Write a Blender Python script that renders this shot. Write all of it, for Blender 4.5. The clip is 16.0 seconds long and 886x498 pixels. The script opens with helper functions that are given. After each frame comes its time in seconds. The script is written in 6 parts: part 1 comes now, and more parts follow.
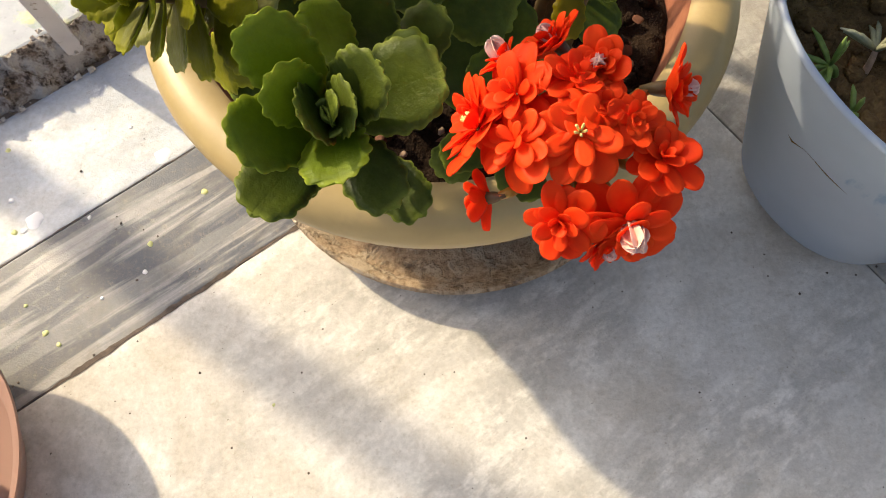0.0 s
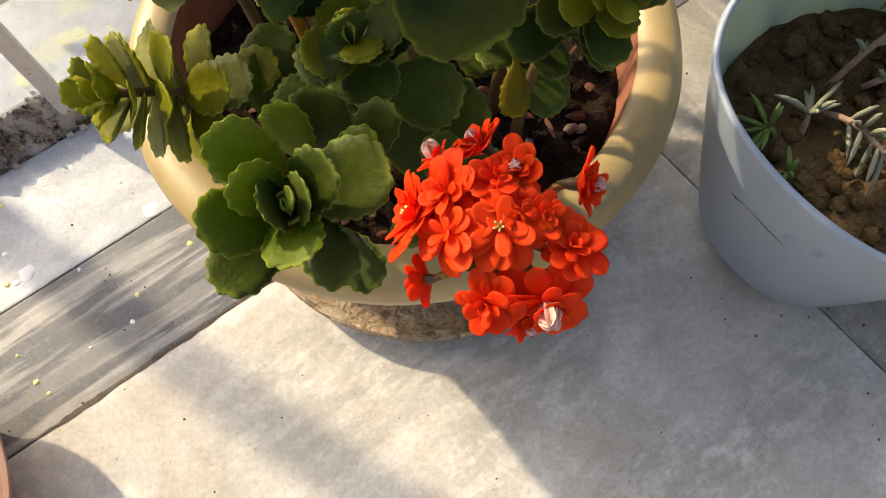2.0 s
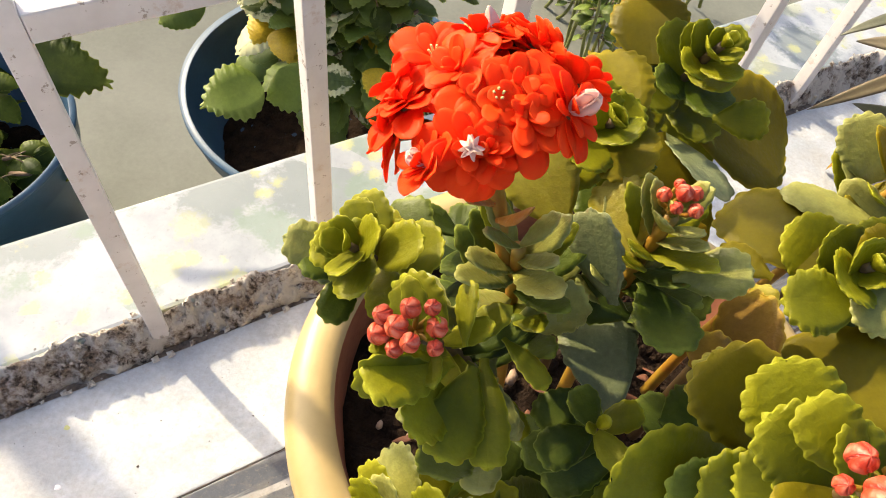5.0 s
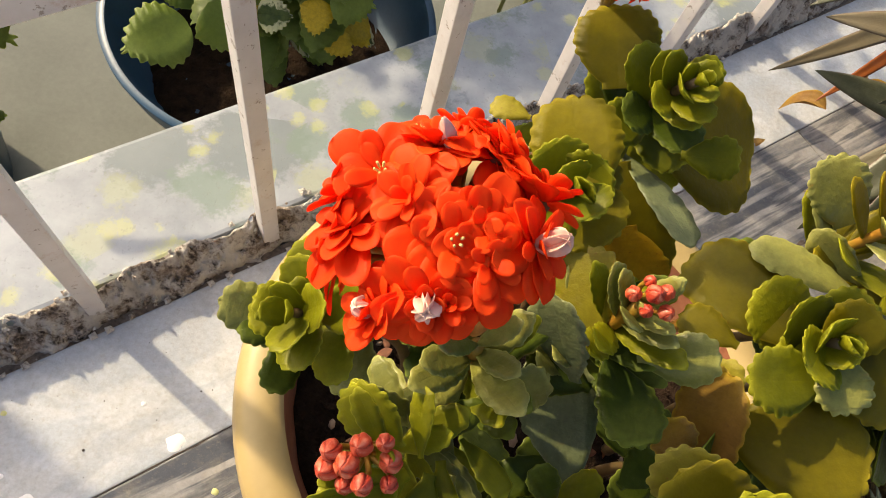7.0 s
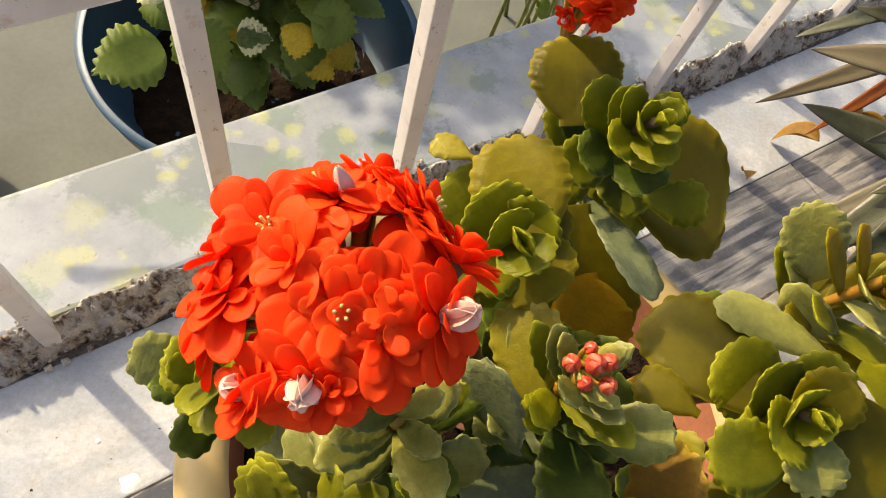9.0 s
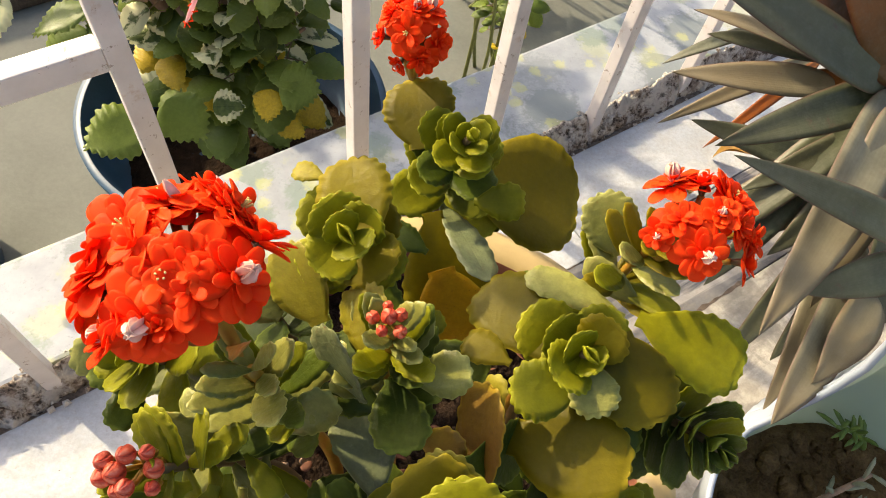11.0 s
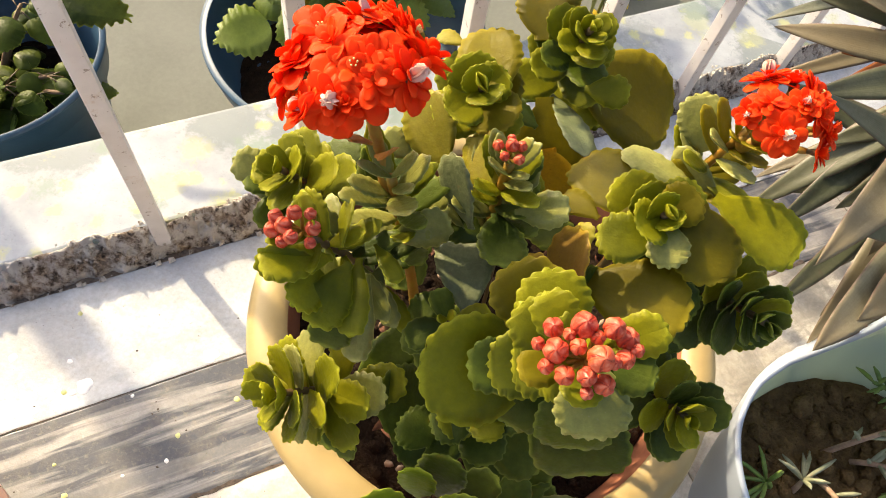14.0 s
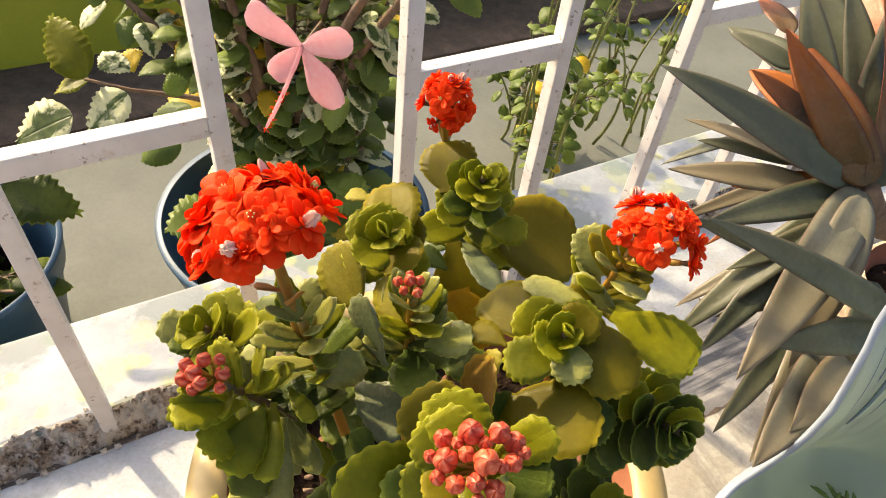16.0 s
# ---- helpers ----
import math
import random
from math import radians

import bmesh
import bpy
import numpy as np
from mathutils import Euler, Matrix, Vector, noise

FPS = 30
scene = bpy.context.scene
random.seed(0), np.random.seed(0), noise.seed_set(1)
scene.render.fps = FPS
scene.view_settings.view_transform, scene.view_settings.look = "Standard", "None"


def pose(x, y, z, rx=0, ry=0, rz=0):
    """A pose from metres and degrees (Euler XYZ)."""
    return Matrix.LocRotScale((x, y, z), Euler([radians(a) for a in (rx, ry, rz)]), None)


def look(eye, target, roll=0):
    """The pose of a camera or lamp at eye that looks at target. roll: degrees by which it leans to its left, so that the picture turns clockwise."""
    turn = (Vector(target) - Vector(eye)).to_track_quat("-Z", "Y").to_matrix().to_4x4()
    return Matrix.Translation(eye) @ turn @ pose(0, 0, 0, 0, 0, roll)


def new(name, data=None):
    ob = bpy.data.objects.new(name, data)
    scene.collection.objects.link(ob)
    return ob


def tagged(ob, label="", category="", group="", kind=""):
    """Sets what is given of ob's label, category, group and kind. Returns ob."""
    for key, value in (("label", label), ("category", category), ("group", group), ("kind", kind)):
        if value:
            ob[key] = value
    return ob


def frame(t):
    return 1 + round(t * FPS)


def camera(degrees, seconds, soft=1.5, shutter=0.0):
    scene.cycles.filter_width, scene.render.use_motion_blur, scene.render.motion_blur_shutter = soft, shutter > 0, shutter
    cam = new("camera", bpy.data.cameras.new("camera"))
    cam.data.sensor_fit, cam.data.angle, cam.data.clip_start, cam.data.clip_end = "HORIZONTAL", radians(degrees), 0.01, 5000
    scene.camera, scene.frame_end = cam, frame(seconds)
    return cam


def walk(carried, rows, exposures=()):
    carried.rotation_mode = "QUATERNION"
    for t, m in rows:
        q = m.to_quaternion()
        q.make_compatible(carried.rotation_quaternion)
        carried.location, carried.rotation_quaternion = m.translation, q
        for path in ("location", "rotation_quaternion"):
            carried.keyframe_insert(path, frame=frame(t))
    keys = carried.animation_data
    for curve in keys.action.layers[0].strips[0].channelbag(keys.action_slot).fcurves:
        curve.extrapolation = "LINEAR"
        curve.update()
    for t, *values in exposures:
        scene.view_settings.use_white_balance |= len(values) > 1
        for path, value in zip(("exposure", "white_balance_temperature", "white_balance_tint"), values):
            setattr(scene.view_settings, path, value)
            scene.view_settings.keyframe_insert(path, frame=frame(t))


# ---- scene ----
cam = camera(64.14, 16.0, 1.0, 0.0)
# seconds, eye, target, roll
PATH = [
    (0, (0.04118, 0.03054, 0.46317), (-0.00701, 0.37762, -0.47343), -5.52),
    (0.5, (0.02353, 0.02608, 0.46307), (-0.05935, 0.37044, -0.47211), -7.86),
    (1, (0.03376, 0.03908, 0.46249), (-0.01899, 0.42795, -0.45729), -4.16),
    (1.5, (0.04797, 0.04208, 0.48090), (0.00482, 0.44314, -0.43413), -4.75),
    (2, (0.05715, 0.03535, 0.49163), (0.01549, 0.41985, -0.43056), -4.57),
    (2.5, (0.06000, 0.03048, 0.49429), (0.01599, 0.38711, -0.43891), -5.10),
    (3, (0.06214, 0.03312, 0.49328), (0.05012, 0.40456, -0.43510), -0.39),
    (3.5, (0.04413, 0.04662, 0.49738), (0.04442, 0.45238, -0.41659), 3.60),
    (4, (-0.00564, 0.08441, 0.51648), (-0.02451, 0.53810, -0.37447), 5.30),
    (4.5, (-0.05744, 0.12616, 0.52309), (-0.04265, 0.64677, -0.33058), 12.34),
    (4.7, (-0.06549, 0.12802, 0.52864), (-0.07159, 0.69438, -0.29549), 12.02),
    (6.8, (-0.08781, 0.18900, 0.54772), (0.02006, 0.65674, -0.32954), 23.12),
    (7, (-0.08553, 0.19116, 0.54795), (0.01597, 0.63625, -0.34176), 22.77),
    (7.5, (-0.07751, 0.19688, 0.54623), (0.02746, 0.61765, -0.35484), 23.80),
    (8, (-0.07187, 0.21411, 0.54521), (0.01198, 0.64544, -0.35308), 21.06),
    (8.5, (-0.07256, 0.21674, 0.53648), (0.03525, 0.61604, -0.37398), 25.90),
    (9, (-0.06484, 0.21197, 0.53642), (0.02778, 0.68270, -0.34098), 22.11),
    (9.5, (-0.05072, 0.20988, 0.55119), (0.00470, 0.75653, -0.28433), 15.80),
    (10, (-0.02140, 0.20019, 0.55737), (0.05635, 0.74809, -0.27555), 15.94),
    (10.2, (-0.01008, 0.19330, 0.56460), (0.04636, 0.74789, -0.26561), 13.08),
    (12.3, (-0.00242, 0.15062, 0.59544), (0.02594, 0.62592, -0.28393), 12.94),
    (12.5, (-0.00313, 0.14514, 0.59578), (0.01876, 0.62295, -0.28241), 13.04),
    (13, (-0.00708, 0.12800, 0.59964), (-0.01459, 0.63383, -0.26296), 12.71),
    (13.5, (-0.01336, 0.11475, 0.60052), (-0.04714, 0.61792, -0.26300), 12.04),
    (14, (-0.01554, 0.09860, 0.59790), (-0.04148, 0.59211, -0.27146), 14.54),
    (14.5, (0.00043, 0.08177, 0.59665), (-0.03381, 0.61217, -0.25040), 12.84),
    (15, (0.01496, 0.07975, 0.59054), (-0.02892, 0.66203, -0.22126), 10.77),
    (15.5, (0.01986, 0.08263, 0.59745), (-0.01331, 0.73518, -0.15956), 10.32),
    (16, (0.01774, 0.08224, 0.60521), (-0.03731, 0.77305, -0.11573), 8.15),
]
EXPOSURES = [(0.0, 0.58, 6150, 10), (1.5, 0.46, 6150, 10), (3.0, 0.56, 6250, 10), (4.5, 1.12, 6200, 10), (7.0, 0.54, 6450, 10), (8.0, 0.64, 6450, 10), (9.0, 0.62, 6500, 10), (10.0, 0.70, 6500, 10), (12.5, 1.10, 6450, 10), (16.0, 1.0, 6650, 10)]
walk(cam, [(t, look(eye, target, roll)) for t, eye, target, roll in PATH], EXPOSURES)

# metres to one unit of the plan in which the place is laid out
U = 0.075


def V(x, y, z):
    return Vector((x, y, z)) * U


# the railing runs along E1; E2 points out over the ledge
RUN = radians(38.9)
E1 = Vector((math.cos(RUN), math.sin(RUN), 0))
E2 = Vector((-math.sin(RUN), math.cos(RUN), 0))


def R(s, n, z):
    """A place by its run along the railing, its distance out and its height, in plan units."""
    return (E1 * s + E2 * n + Vector((0, 0, z))) * U


# ---- world, sun ----
SUN_WAY = Vector((0.85, -0.51, -0.64)).normalized()
world = bpy.data.worlds.new("sky")
scene.world = world
world.use_nodes = True
sky = world.node_tree.nodes.new("ShaderNodeTexSky")
sky.sky_type, sky.sun_disc = "NISHITA", False
sky.sun_elevation = math.asin(-SUN_WAY.z)
sky.sun_rotation = math.atan2(-SUN_WAY.x, -SUN_WAY.y)
sky.air_density, sky.dust_density, sky.ozone_density = 1.0, 6.0, 0.6
world.node_tree.links.new(sky.outputs[0], world.node_tree.nodes["Background"].inputs[0])
world.node_tree.nodes["Background"].inputs[1].default_value = 0.15
sun = new("sun", bpy.data.lights.new("sun", "SUN"))
sun.data.energy, sun.data.angle, sun.data.color = 3.7, radians(1.5), (1.0, 0.81, 0.52)
sun.matrix_world = look((0, 0, 3), Vector((0, 0, 3)) + SUN_WAY)


# ---- materials ----
class Nodes:
    """A node material in the making."""

    def __init__(self, name):
        self.mat = bpy.data.materials.new(name)
        self.mat.use_nodes = True
        self.t = self.mat.node_tree
        self.bsdf = self.t.nodes["Principled BSDF"]
        self.out = self.t.nodes["Material Output"]

    def n(self, kind, **props):
        node = self.t.nodes.new(kind)
        for key, value in props.items():
            if key == "ins":
                for k, v in value.items():
                    if hasattr(v, "is_linked"):
                        self.t.links.new(v, node.inputs[k])
                    else:
                        node.inputs[k].default_value = v
            else:
                setattr(node, key, value)
        return node

    def link(self, a, b):
        self.t.links.new(a, b)

    def coords(self, which="Object"):
        return self.n("ShaderNodeTexCoord").outputs[which]

    def place(self):
        return self.n("ShaderNodeNewGeometry").outputs["Position"]

    def noise(self, vec, scale, detail=4.0, rough=0.55, distort=0.0):
        return self.n("ShaderNodeTexNoise", ins={"Vector": vec, "Scale": scale, "Detail": detail, "Roughness": rough, "Distortion": distort}).outputs["Fac"]

    def ramp(self, fac, stops, smooth=False):
        node = self.n("ShaderNodeValToRGB")
        el = node.color_ramp.elements
        while len(el) < len(stops):
            el.new(0.5)
        for e, (p, c) in zip(el, stops):
            e.position = p
            e.color = (*c, 1) if len(c) == 3 else c
        node.color_ramp.interpolation = "EASE" if smooth else "LINEAR"
        self.link(fac, node.inputs[0])
        return node.outputs["Color"]

    def mix(self, fac, a, b, blend="MIX"):
        node = self.n("ShaderNodeMix", data_type="RGBA", blend_type=blend)
        for socket, value in ((node.inputs[0], fac), (node.inputs[6], a), (node.inputs[7], b)):
            if hasattr(value, "is_linked"):
                self.link(value, socket)
            else:
                socket.default_value = (*value, 1) if isinstance(value, tuple) else value
        return node.outputs[2]

    def math(self, op, a, b=0.0, clamp=False):
        node = self.n("ShaderNodeMath", operation=op, use_clamp=clamp)
        for socket, value in ((node.inputs[0], a), (node.inputs[1], b)):
            if hasattr(value, "is_linked"):
                self.link(value, socket)
            else:
                socket.default_value = value
        return node.outputs[0]

    def bump(self, height, strength, distance):
        node = self.n("ShaderNodeBump", ins={"Height": height, "Strength": strength, "Distance": distance})
        self.link(node.outputs[0], self.bsdf.inputs["Normal"])
        return node

    def done(self, colour, rough=0.6, **more):
        for key, value in (("Base Color", colour), ("Roughness", rough), *more.items()):
            socket = self.bsdf.inputs[key.replace("_", " ")]
            if hasattr(value, "is_linked"):
                self.link(value, socket)
            else:
                socket.default_value = (*value, 1) if isinstance(value, tuple) and len(value) == 3 and socket.type == "RGBA" else value
        return self.mat

    def see_through(self, colour, share):
        """Lets part of the light pass through a thin leaf or petal."""
        tr = self.n("ShaderNodeBsdfTranslucent")
        if hasattr(colour, "is_linked"):
            self.link(colour, tr.inputs[0])
        else:
            tr.inputs[0].default_value = (*colour, 1)
        mixer = self.n("ShaderNodeMixShader")
        mixer.inputs[0].default_value = share
        self.link(self.bsdf.outputs[0], mixer.inputs[1])
        self.link(tr.outputs[0], mixer.inputs[2])
        self.link(mixer.outputs[0], self.out.inputs[0])
        return self.mat


def rnd_of(m):
    return m.n("ShaderNodeObjectInfo").outputs["Random"]


def plain(name, a, b, scale=40.0, rough=0.6, bump=0.2, depth=0.001, fine=300.0):
    """A surface between two colours, with stains and a fine grain."""
    m = Nodes(name)
    p = m.place()
    big, small = m.noise(p, scale, 5, 0.6), m.noise(p, fine, 3, 0.6)
    fac = m.math("ADD", m.math("MULTIPLY", big, 0.75), m.math("MULTIPLY", small, 0.3))
    col = m.ramp(fac, [(0.3, a), (0.72, b)])
    m.bump(m.math("ADD", big, m.math("MULTIPLY", small, 0.5)), bump, depth)
    return m.done(col, rough)


def leaf_material(name, dark, light, edge, old, share=0.22, rough=0.42, spots=0.5, glow=None, shine=0.5):
    """A fleshy leaf: paler towards the rim, a faint midrib, freckles and dust."""
    m = Nodes(name)
    uv = m.n("ShaderNodeSeparateXYZ", ins={0: m.coords("UV")})
    along, across = uv.outputs[0], m.math("ABSOLUTE", m.math("SUBTRACT", uv.outputs[1], 0.5))
    p, rnd = m.place(), rnd_of(m)
    cloud = m.noise(p, 55.0, 4, 0.6)
    fine = m.noise(p, 420.0, 3, 0.6)
    tone = m.math("ADD", m.math("MULTIPLY", cloud, 0.6), m.math("MULTIPLY", rnd, 0.45))
    col = m.ramp(tone, [(0.22, dark), (0.78, light)])
    col = m.mix(m.math("MULTIPLY", m.ramp(along, [(0.55, (0, 0, 0)), (1.0, (1, 1, 1))]), 0.25), col, edge)
    border = m.math("MAXIMUM", across, m.math("SUBTRACT", m.math("MULTIPLY", along, 1.0), 0.49))
    rim = m.ramp(border, [(0.455, (0, 0, 0)), (0.5, (1, 1, 1))])
    col = m.mix(m.math("MULTIPLY", rim, 0.75), col, edge)
    blotch = m.ramp(m.noise(p, 24.0, 5, 0.65), [(0.5, (0, 0, 0)), (0.72, (1, 1, 1))])
    col = m.mix(m.math("MULTIPLY", blotch, 0.22), col, edge)
    rib = m.ramp(across, [(0.0, (1, 1, 1)), (0.035, (0, 0, 0))])
    col = m.mix(m.math("MULTIPLY", rib, 0.10), col, light)
    freckle = m.ramp(m.noise(p, 900.0, 2, 0.5), [(0.66, (0, 0, 0)), (0.74, (1, 1, 1))])
    col = m.mix(m.math("MULTIPLY", freckle, spots), col, old)
    dust = m.ramp(m.noise(p, 130.0, 5, 0.7), [(0.55, (0, 0, 0)), (0.8, (1, 1, 1))])
    col = m.mix(m.math("MULTIPLY", dust, 0.34 * shine), col, (0.34, 0.33, 0.12))
    grain = m.ramp(m.noise(p, 330.0, 5, 0.7), [(0.36, (0.8, 0.8, 0.8)), (0.64, (1.15, 1.15, 1.15))])
    col = m.n("ShaderNodeMix", data_type="RGBA", blend_type="MULTIPLY", ins={0: 0.85, 6: col, 7: grain}).outputs[2]
    height = m.math("ADD", m.math("MULTIPLY", fine, 1.0), m.math("ADD", m.math("MULTIPLY", cloud, 0.8), m.math("MULTIPLY", rib, -0.12)))
    m.bump(height, 0.55, 0.0008)
    m.done(col, m.ramp(m.noise(p, 90.0, 3), [(0.3, (rough - 0.08,) * 3), (0.7, (rough + 0.16,) * 3)]))
    m.bsdf.inputs["Specular IOR Level"].default_value = shine
    return m.see_through(m.mix(0.75, col, glow) if glow else m.mix(0.5, col, light), share)


LEAF = leaf_material("leaf_green", (0.040, 0.056, 0.002), (0.250, 0.240, 0.005), (0.43, 0.42, 0.022), (0.17, 0.15, 0.03), 0.32, 0.42, 0.2, (0.50, 0.54, 0.010), 0.18)
LEAF_FRESH = leaf_material("leaf_fresh_green", (0.022, 0.048, 0.002), (0.130, 0.185, 0.005), (0.34, 0.40, 0.03), (0.14, 0.15, 0.04), 0.28, 0.42, 0.2, (0.42, 0.54, 0.010), 0.17)
# deep green, its colour lowered further to stand in for shade inside the bush
LEAF_DARK = leaf_material("leaf_deep_green_shaded", (0.010, 0.022, 0.002), (0.056, 0.080, 0.006), (0.22, 0.26, 0.03), (0.12, 0.13, 0.05), 0.16, 0.42, 0.2, (0.28, 0.34, 0.010), 0.16)
LEAF_OLIVE = leaf_material("leaf_olive", (0.064, 0.060, 0.002), (0.235, 0.195, 0.004), (0.40, 0.32, 0.018), (0.20, 0.12, 0.02), 0.40, 0.42, 0.3, (0.58, 0.48, 0.008), 0.2)
LEAF_YELLOW = leaf_material("leaf_yellowing_and_sunlit", (0.22, 0.20, 0.008), (0.48, 0.40, 0.012), (0.46, 0.40, 0.05), (0.30, 0.13, 0.03), 0.45, 0.5, 0.7)
LEAF_GREY = leaf_material("leaf_grey_green", (0.090, 0.105, 0.018), (0.29, 0.285, 0.058), (0.46, 0.45, 0.12), (0.30, 0.26, 0.13), 0.20, 0.34, 0.4, (0.36, 0.40, 0.02), 0.4)
LEAF_BLUE = leaf_material("leaf_bluish_grey", (0.070, 0.090, 0.036), (0.165, 0.19, 0.080), (0.26, 0.28, 0.12), (0.26, 0.25, 0.16), 0.12, 0.4, 0.4, (0.20, 0.26, 0.06), 0.4)
LEAF_AMBER = leaf_material("leaf_withering_amber", (0.32, 0.120, 0.004), (0.60, 0.40, 0.010), (0.56, 0.46, 0.02), (0.20, 0.06, 0.01), 0.5, 0.5, 0.7, (0.80, 0.42, 0.006), 0.25)
LEAF_TAN = leaf_material("leaf_withering_tan", (0.17, 0.080, 0.016), (0.34, 0.185, 0.034), (0.55, 0.38, 0.02), (0.16, 0.07, 0.03), 0.3, 0.5, 0.5, (0.50, 0.28, 0.02), 0.3)
LEAF_SHRUB = leaf_material("leaf_shrub", (0.045, 0.090, 0.014), (0.19, 0.26, 0.040), (0.27, 0.33, 0.07), (0.12, 0.11, 0.04), 0.42, 0.42, 0.2, (0.40, 0.46, 0.03), 0.4)


def variegated_material():
    """Hibiscus leaf splashed with cream along its veins."""
    m = Nodes("leaf_shrub_variegated")
    p, rnd = m.place(), rnd_of(m)
    uv = m.n("ShaderNodeSeparateXYZ", ins={0: m.coords("UV")})
    across = m.math("ABSOLUTE", m.math("SUBTRACT", uv.outputs[1], 0.5))
    vein = m.n("ShaderNodeTexWave", wave_type="BANDS", bands_direction="X", ins={"Vector": m.coords("UV"), "Scale": 1.4, "Distortion": 7.0, "Detail": 3.0, "Detail Scale": 1.2}).outputs["Fac"]
    patch = m.math("ADD", m.math("MULTIPLY", across, 0.75), m.math("ADD", m.math("MULTIPLY", m.noise(p, 75.0, 4, 0.6, 0.6), 0.9), m.math("MULTIPLY", rnd, 0.22)))
    green = m.ramp(m.noise(p, 120.0, 4), [(0.3, (0.04, 0.075, 0.014)), (0.7, (0.12, 0.17, 0.03))])
    col = m.mix(m.ramp(patch, [(0.66, (0, 0, 0)), (0.76, (1, 1, 1))]), green, (0.70, 0.70, 0.42))
    rib = m.ramp(across, [(0.0, (1, 1, 1)), (0.04, (0, 0, 0))])
    m.bump(m.math("ADD", m.math("MULTIPLY", vein, 0.6), m.math("MULTIPLY", rib, -0.6)), 0.6, 0.0012)
    m.done(col, 0.5)
    return m.see_through(col, 0.4)


LEAF_SHRUB_PALE = variegated_material()
LEAF_GOLD = leaf_material("leaf_golden", (0.48, 0.34, 0.01), (0.70, 0.52, 0.02), (0.65, 0.52, 0.05), (0.3, 0.2, 0.03), 0.4, 0.5, 0.2)


def petal_material(name, deep, bright, tip, share=0.3):
    m = Nodes(name)
    uv = m.n("ShaderNodeSeparateXYZ", ins={0: m.coords("UV")})
    p, rnd = m.place(), rnd_of(m)
    tone = m.math("ADD", m.math("MULTIPLY", m.noise(p, 160.0, 4, 0.6), 0.8), m.math("MULTIPLY", rnd, 0.25))
    col = m.ramp(tone, [(0.25, deep), (0.75, bright)])
    col = m.mix(m.math("MULTIPLY", m.ramp(uv.outputs[0], [(0.6, (0, 0, 0)), (1.0, (1, 1, 1))]), 0.35), col, tip)
    streak = m.n("ShaderNodeTexWave", wave_type="BANDS", bands_direction="Y", ins={"Vector": m.coords("UV"), "Scale": 3.0, "Distortion": 1.5}).outputs["Fac"]
    m.bump(m.math("ADD", m.noise(p, 900.0, 2), m.math("MULTIPLY", streak, 0.2)), 0.2, 0.0003)
    m.done(col, 0.5)
    m.bsdf.inputs["Specular IOR Level"].default_value = 0.12
    return m.see_through(m.mix(0.4, col, bright), share)


def bud_material():
    """Coral buds: pale flushes on each folded petal and dark seams between them."""
    m = Nodes("bud_coral")
    uv = m.n("ShaderNodeSeparateXYZ", ins={0: m.coords("UV")})
    p, rnd = m.place(), rnd_of(m)
    col = m.ramp(m.math("ADD", m.math("MULTIPLY", m.noise(p, 220.0, 4), 0.7), m.math("MULTIPLY", rnd, 0.3)), [(0.25, (0.46, 0.030, 0.014)), (0.75, (0.78, 0.115, 0.036))])
    flush = m.math("MULTIPLY", m.ramp(uv.outputs[1], [(0.55, (0, 0, 0)), (1.0, (1, 1, 1))]), m.ramp(m.noise(p, 420.0, 3), [(0.42, (0, 0, 0)), (0.62, (1, 1, 1))]))
    col = m.mix(m.math("MULTIPLY", flush, 0.5), col, (0.88, 0.40, 0.25))
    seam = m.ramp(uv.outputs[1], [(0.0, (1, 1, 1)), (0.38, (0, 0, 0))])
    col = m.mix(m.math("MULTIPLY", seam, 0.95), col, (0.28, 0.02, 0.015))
    m.bump(m.math("ADD", m.noise(p, 700.0, 3), m.math("MULTIPLY", seam, -1.5)), 0.5, 0.0007)
    m.done(col, 0.42)
    return m.see_through(col, 0.15)


PETAL = petal_material("petal_scarlet", (0.86, 0.036, 0.004), (0.97, 0.100, 0.009), (0.97, 0.14, 0.02), 0.45)
PETAL_PALE = petal_material("petal_pale_bud", (0.80, 0.32, 0.22), (0.90, 0.68, 0.56), (0.92, 0.80, 0.68), 0.2)
BUD = bud_material()
PETAL_PINK = petal_material("petal_pink", (0.86, 0.44, 0.48), (0.94, 0.68, 0.70), (0.95, 0.72, 0.72), 0.55)
STAMEN = plain("stamen_yellow", (0.55, 0.38, 0.08), (0.75, 0.6, 0.2), 200)
STEM = plain("stem_green_brown", (0.060, 0.048, 0.016), (0.15, 0.085, 0.030), 90, 0.55)
STEM_RED = plain("stem_reddish", (0.30, 0.095, 0.008), (0.31, 0.22, 0.018), 90, 0.5)
STEM_GREEN = plain("stem_green", (0.085, 0.105, 0.025), (0.19, 0.20, 0.055), 90, 0.55)
BARK = plain("bark_brown", (0.10, 0.06, 0.035), (0.22, 0.14, 0.08), 120, 0.8, 0.6)


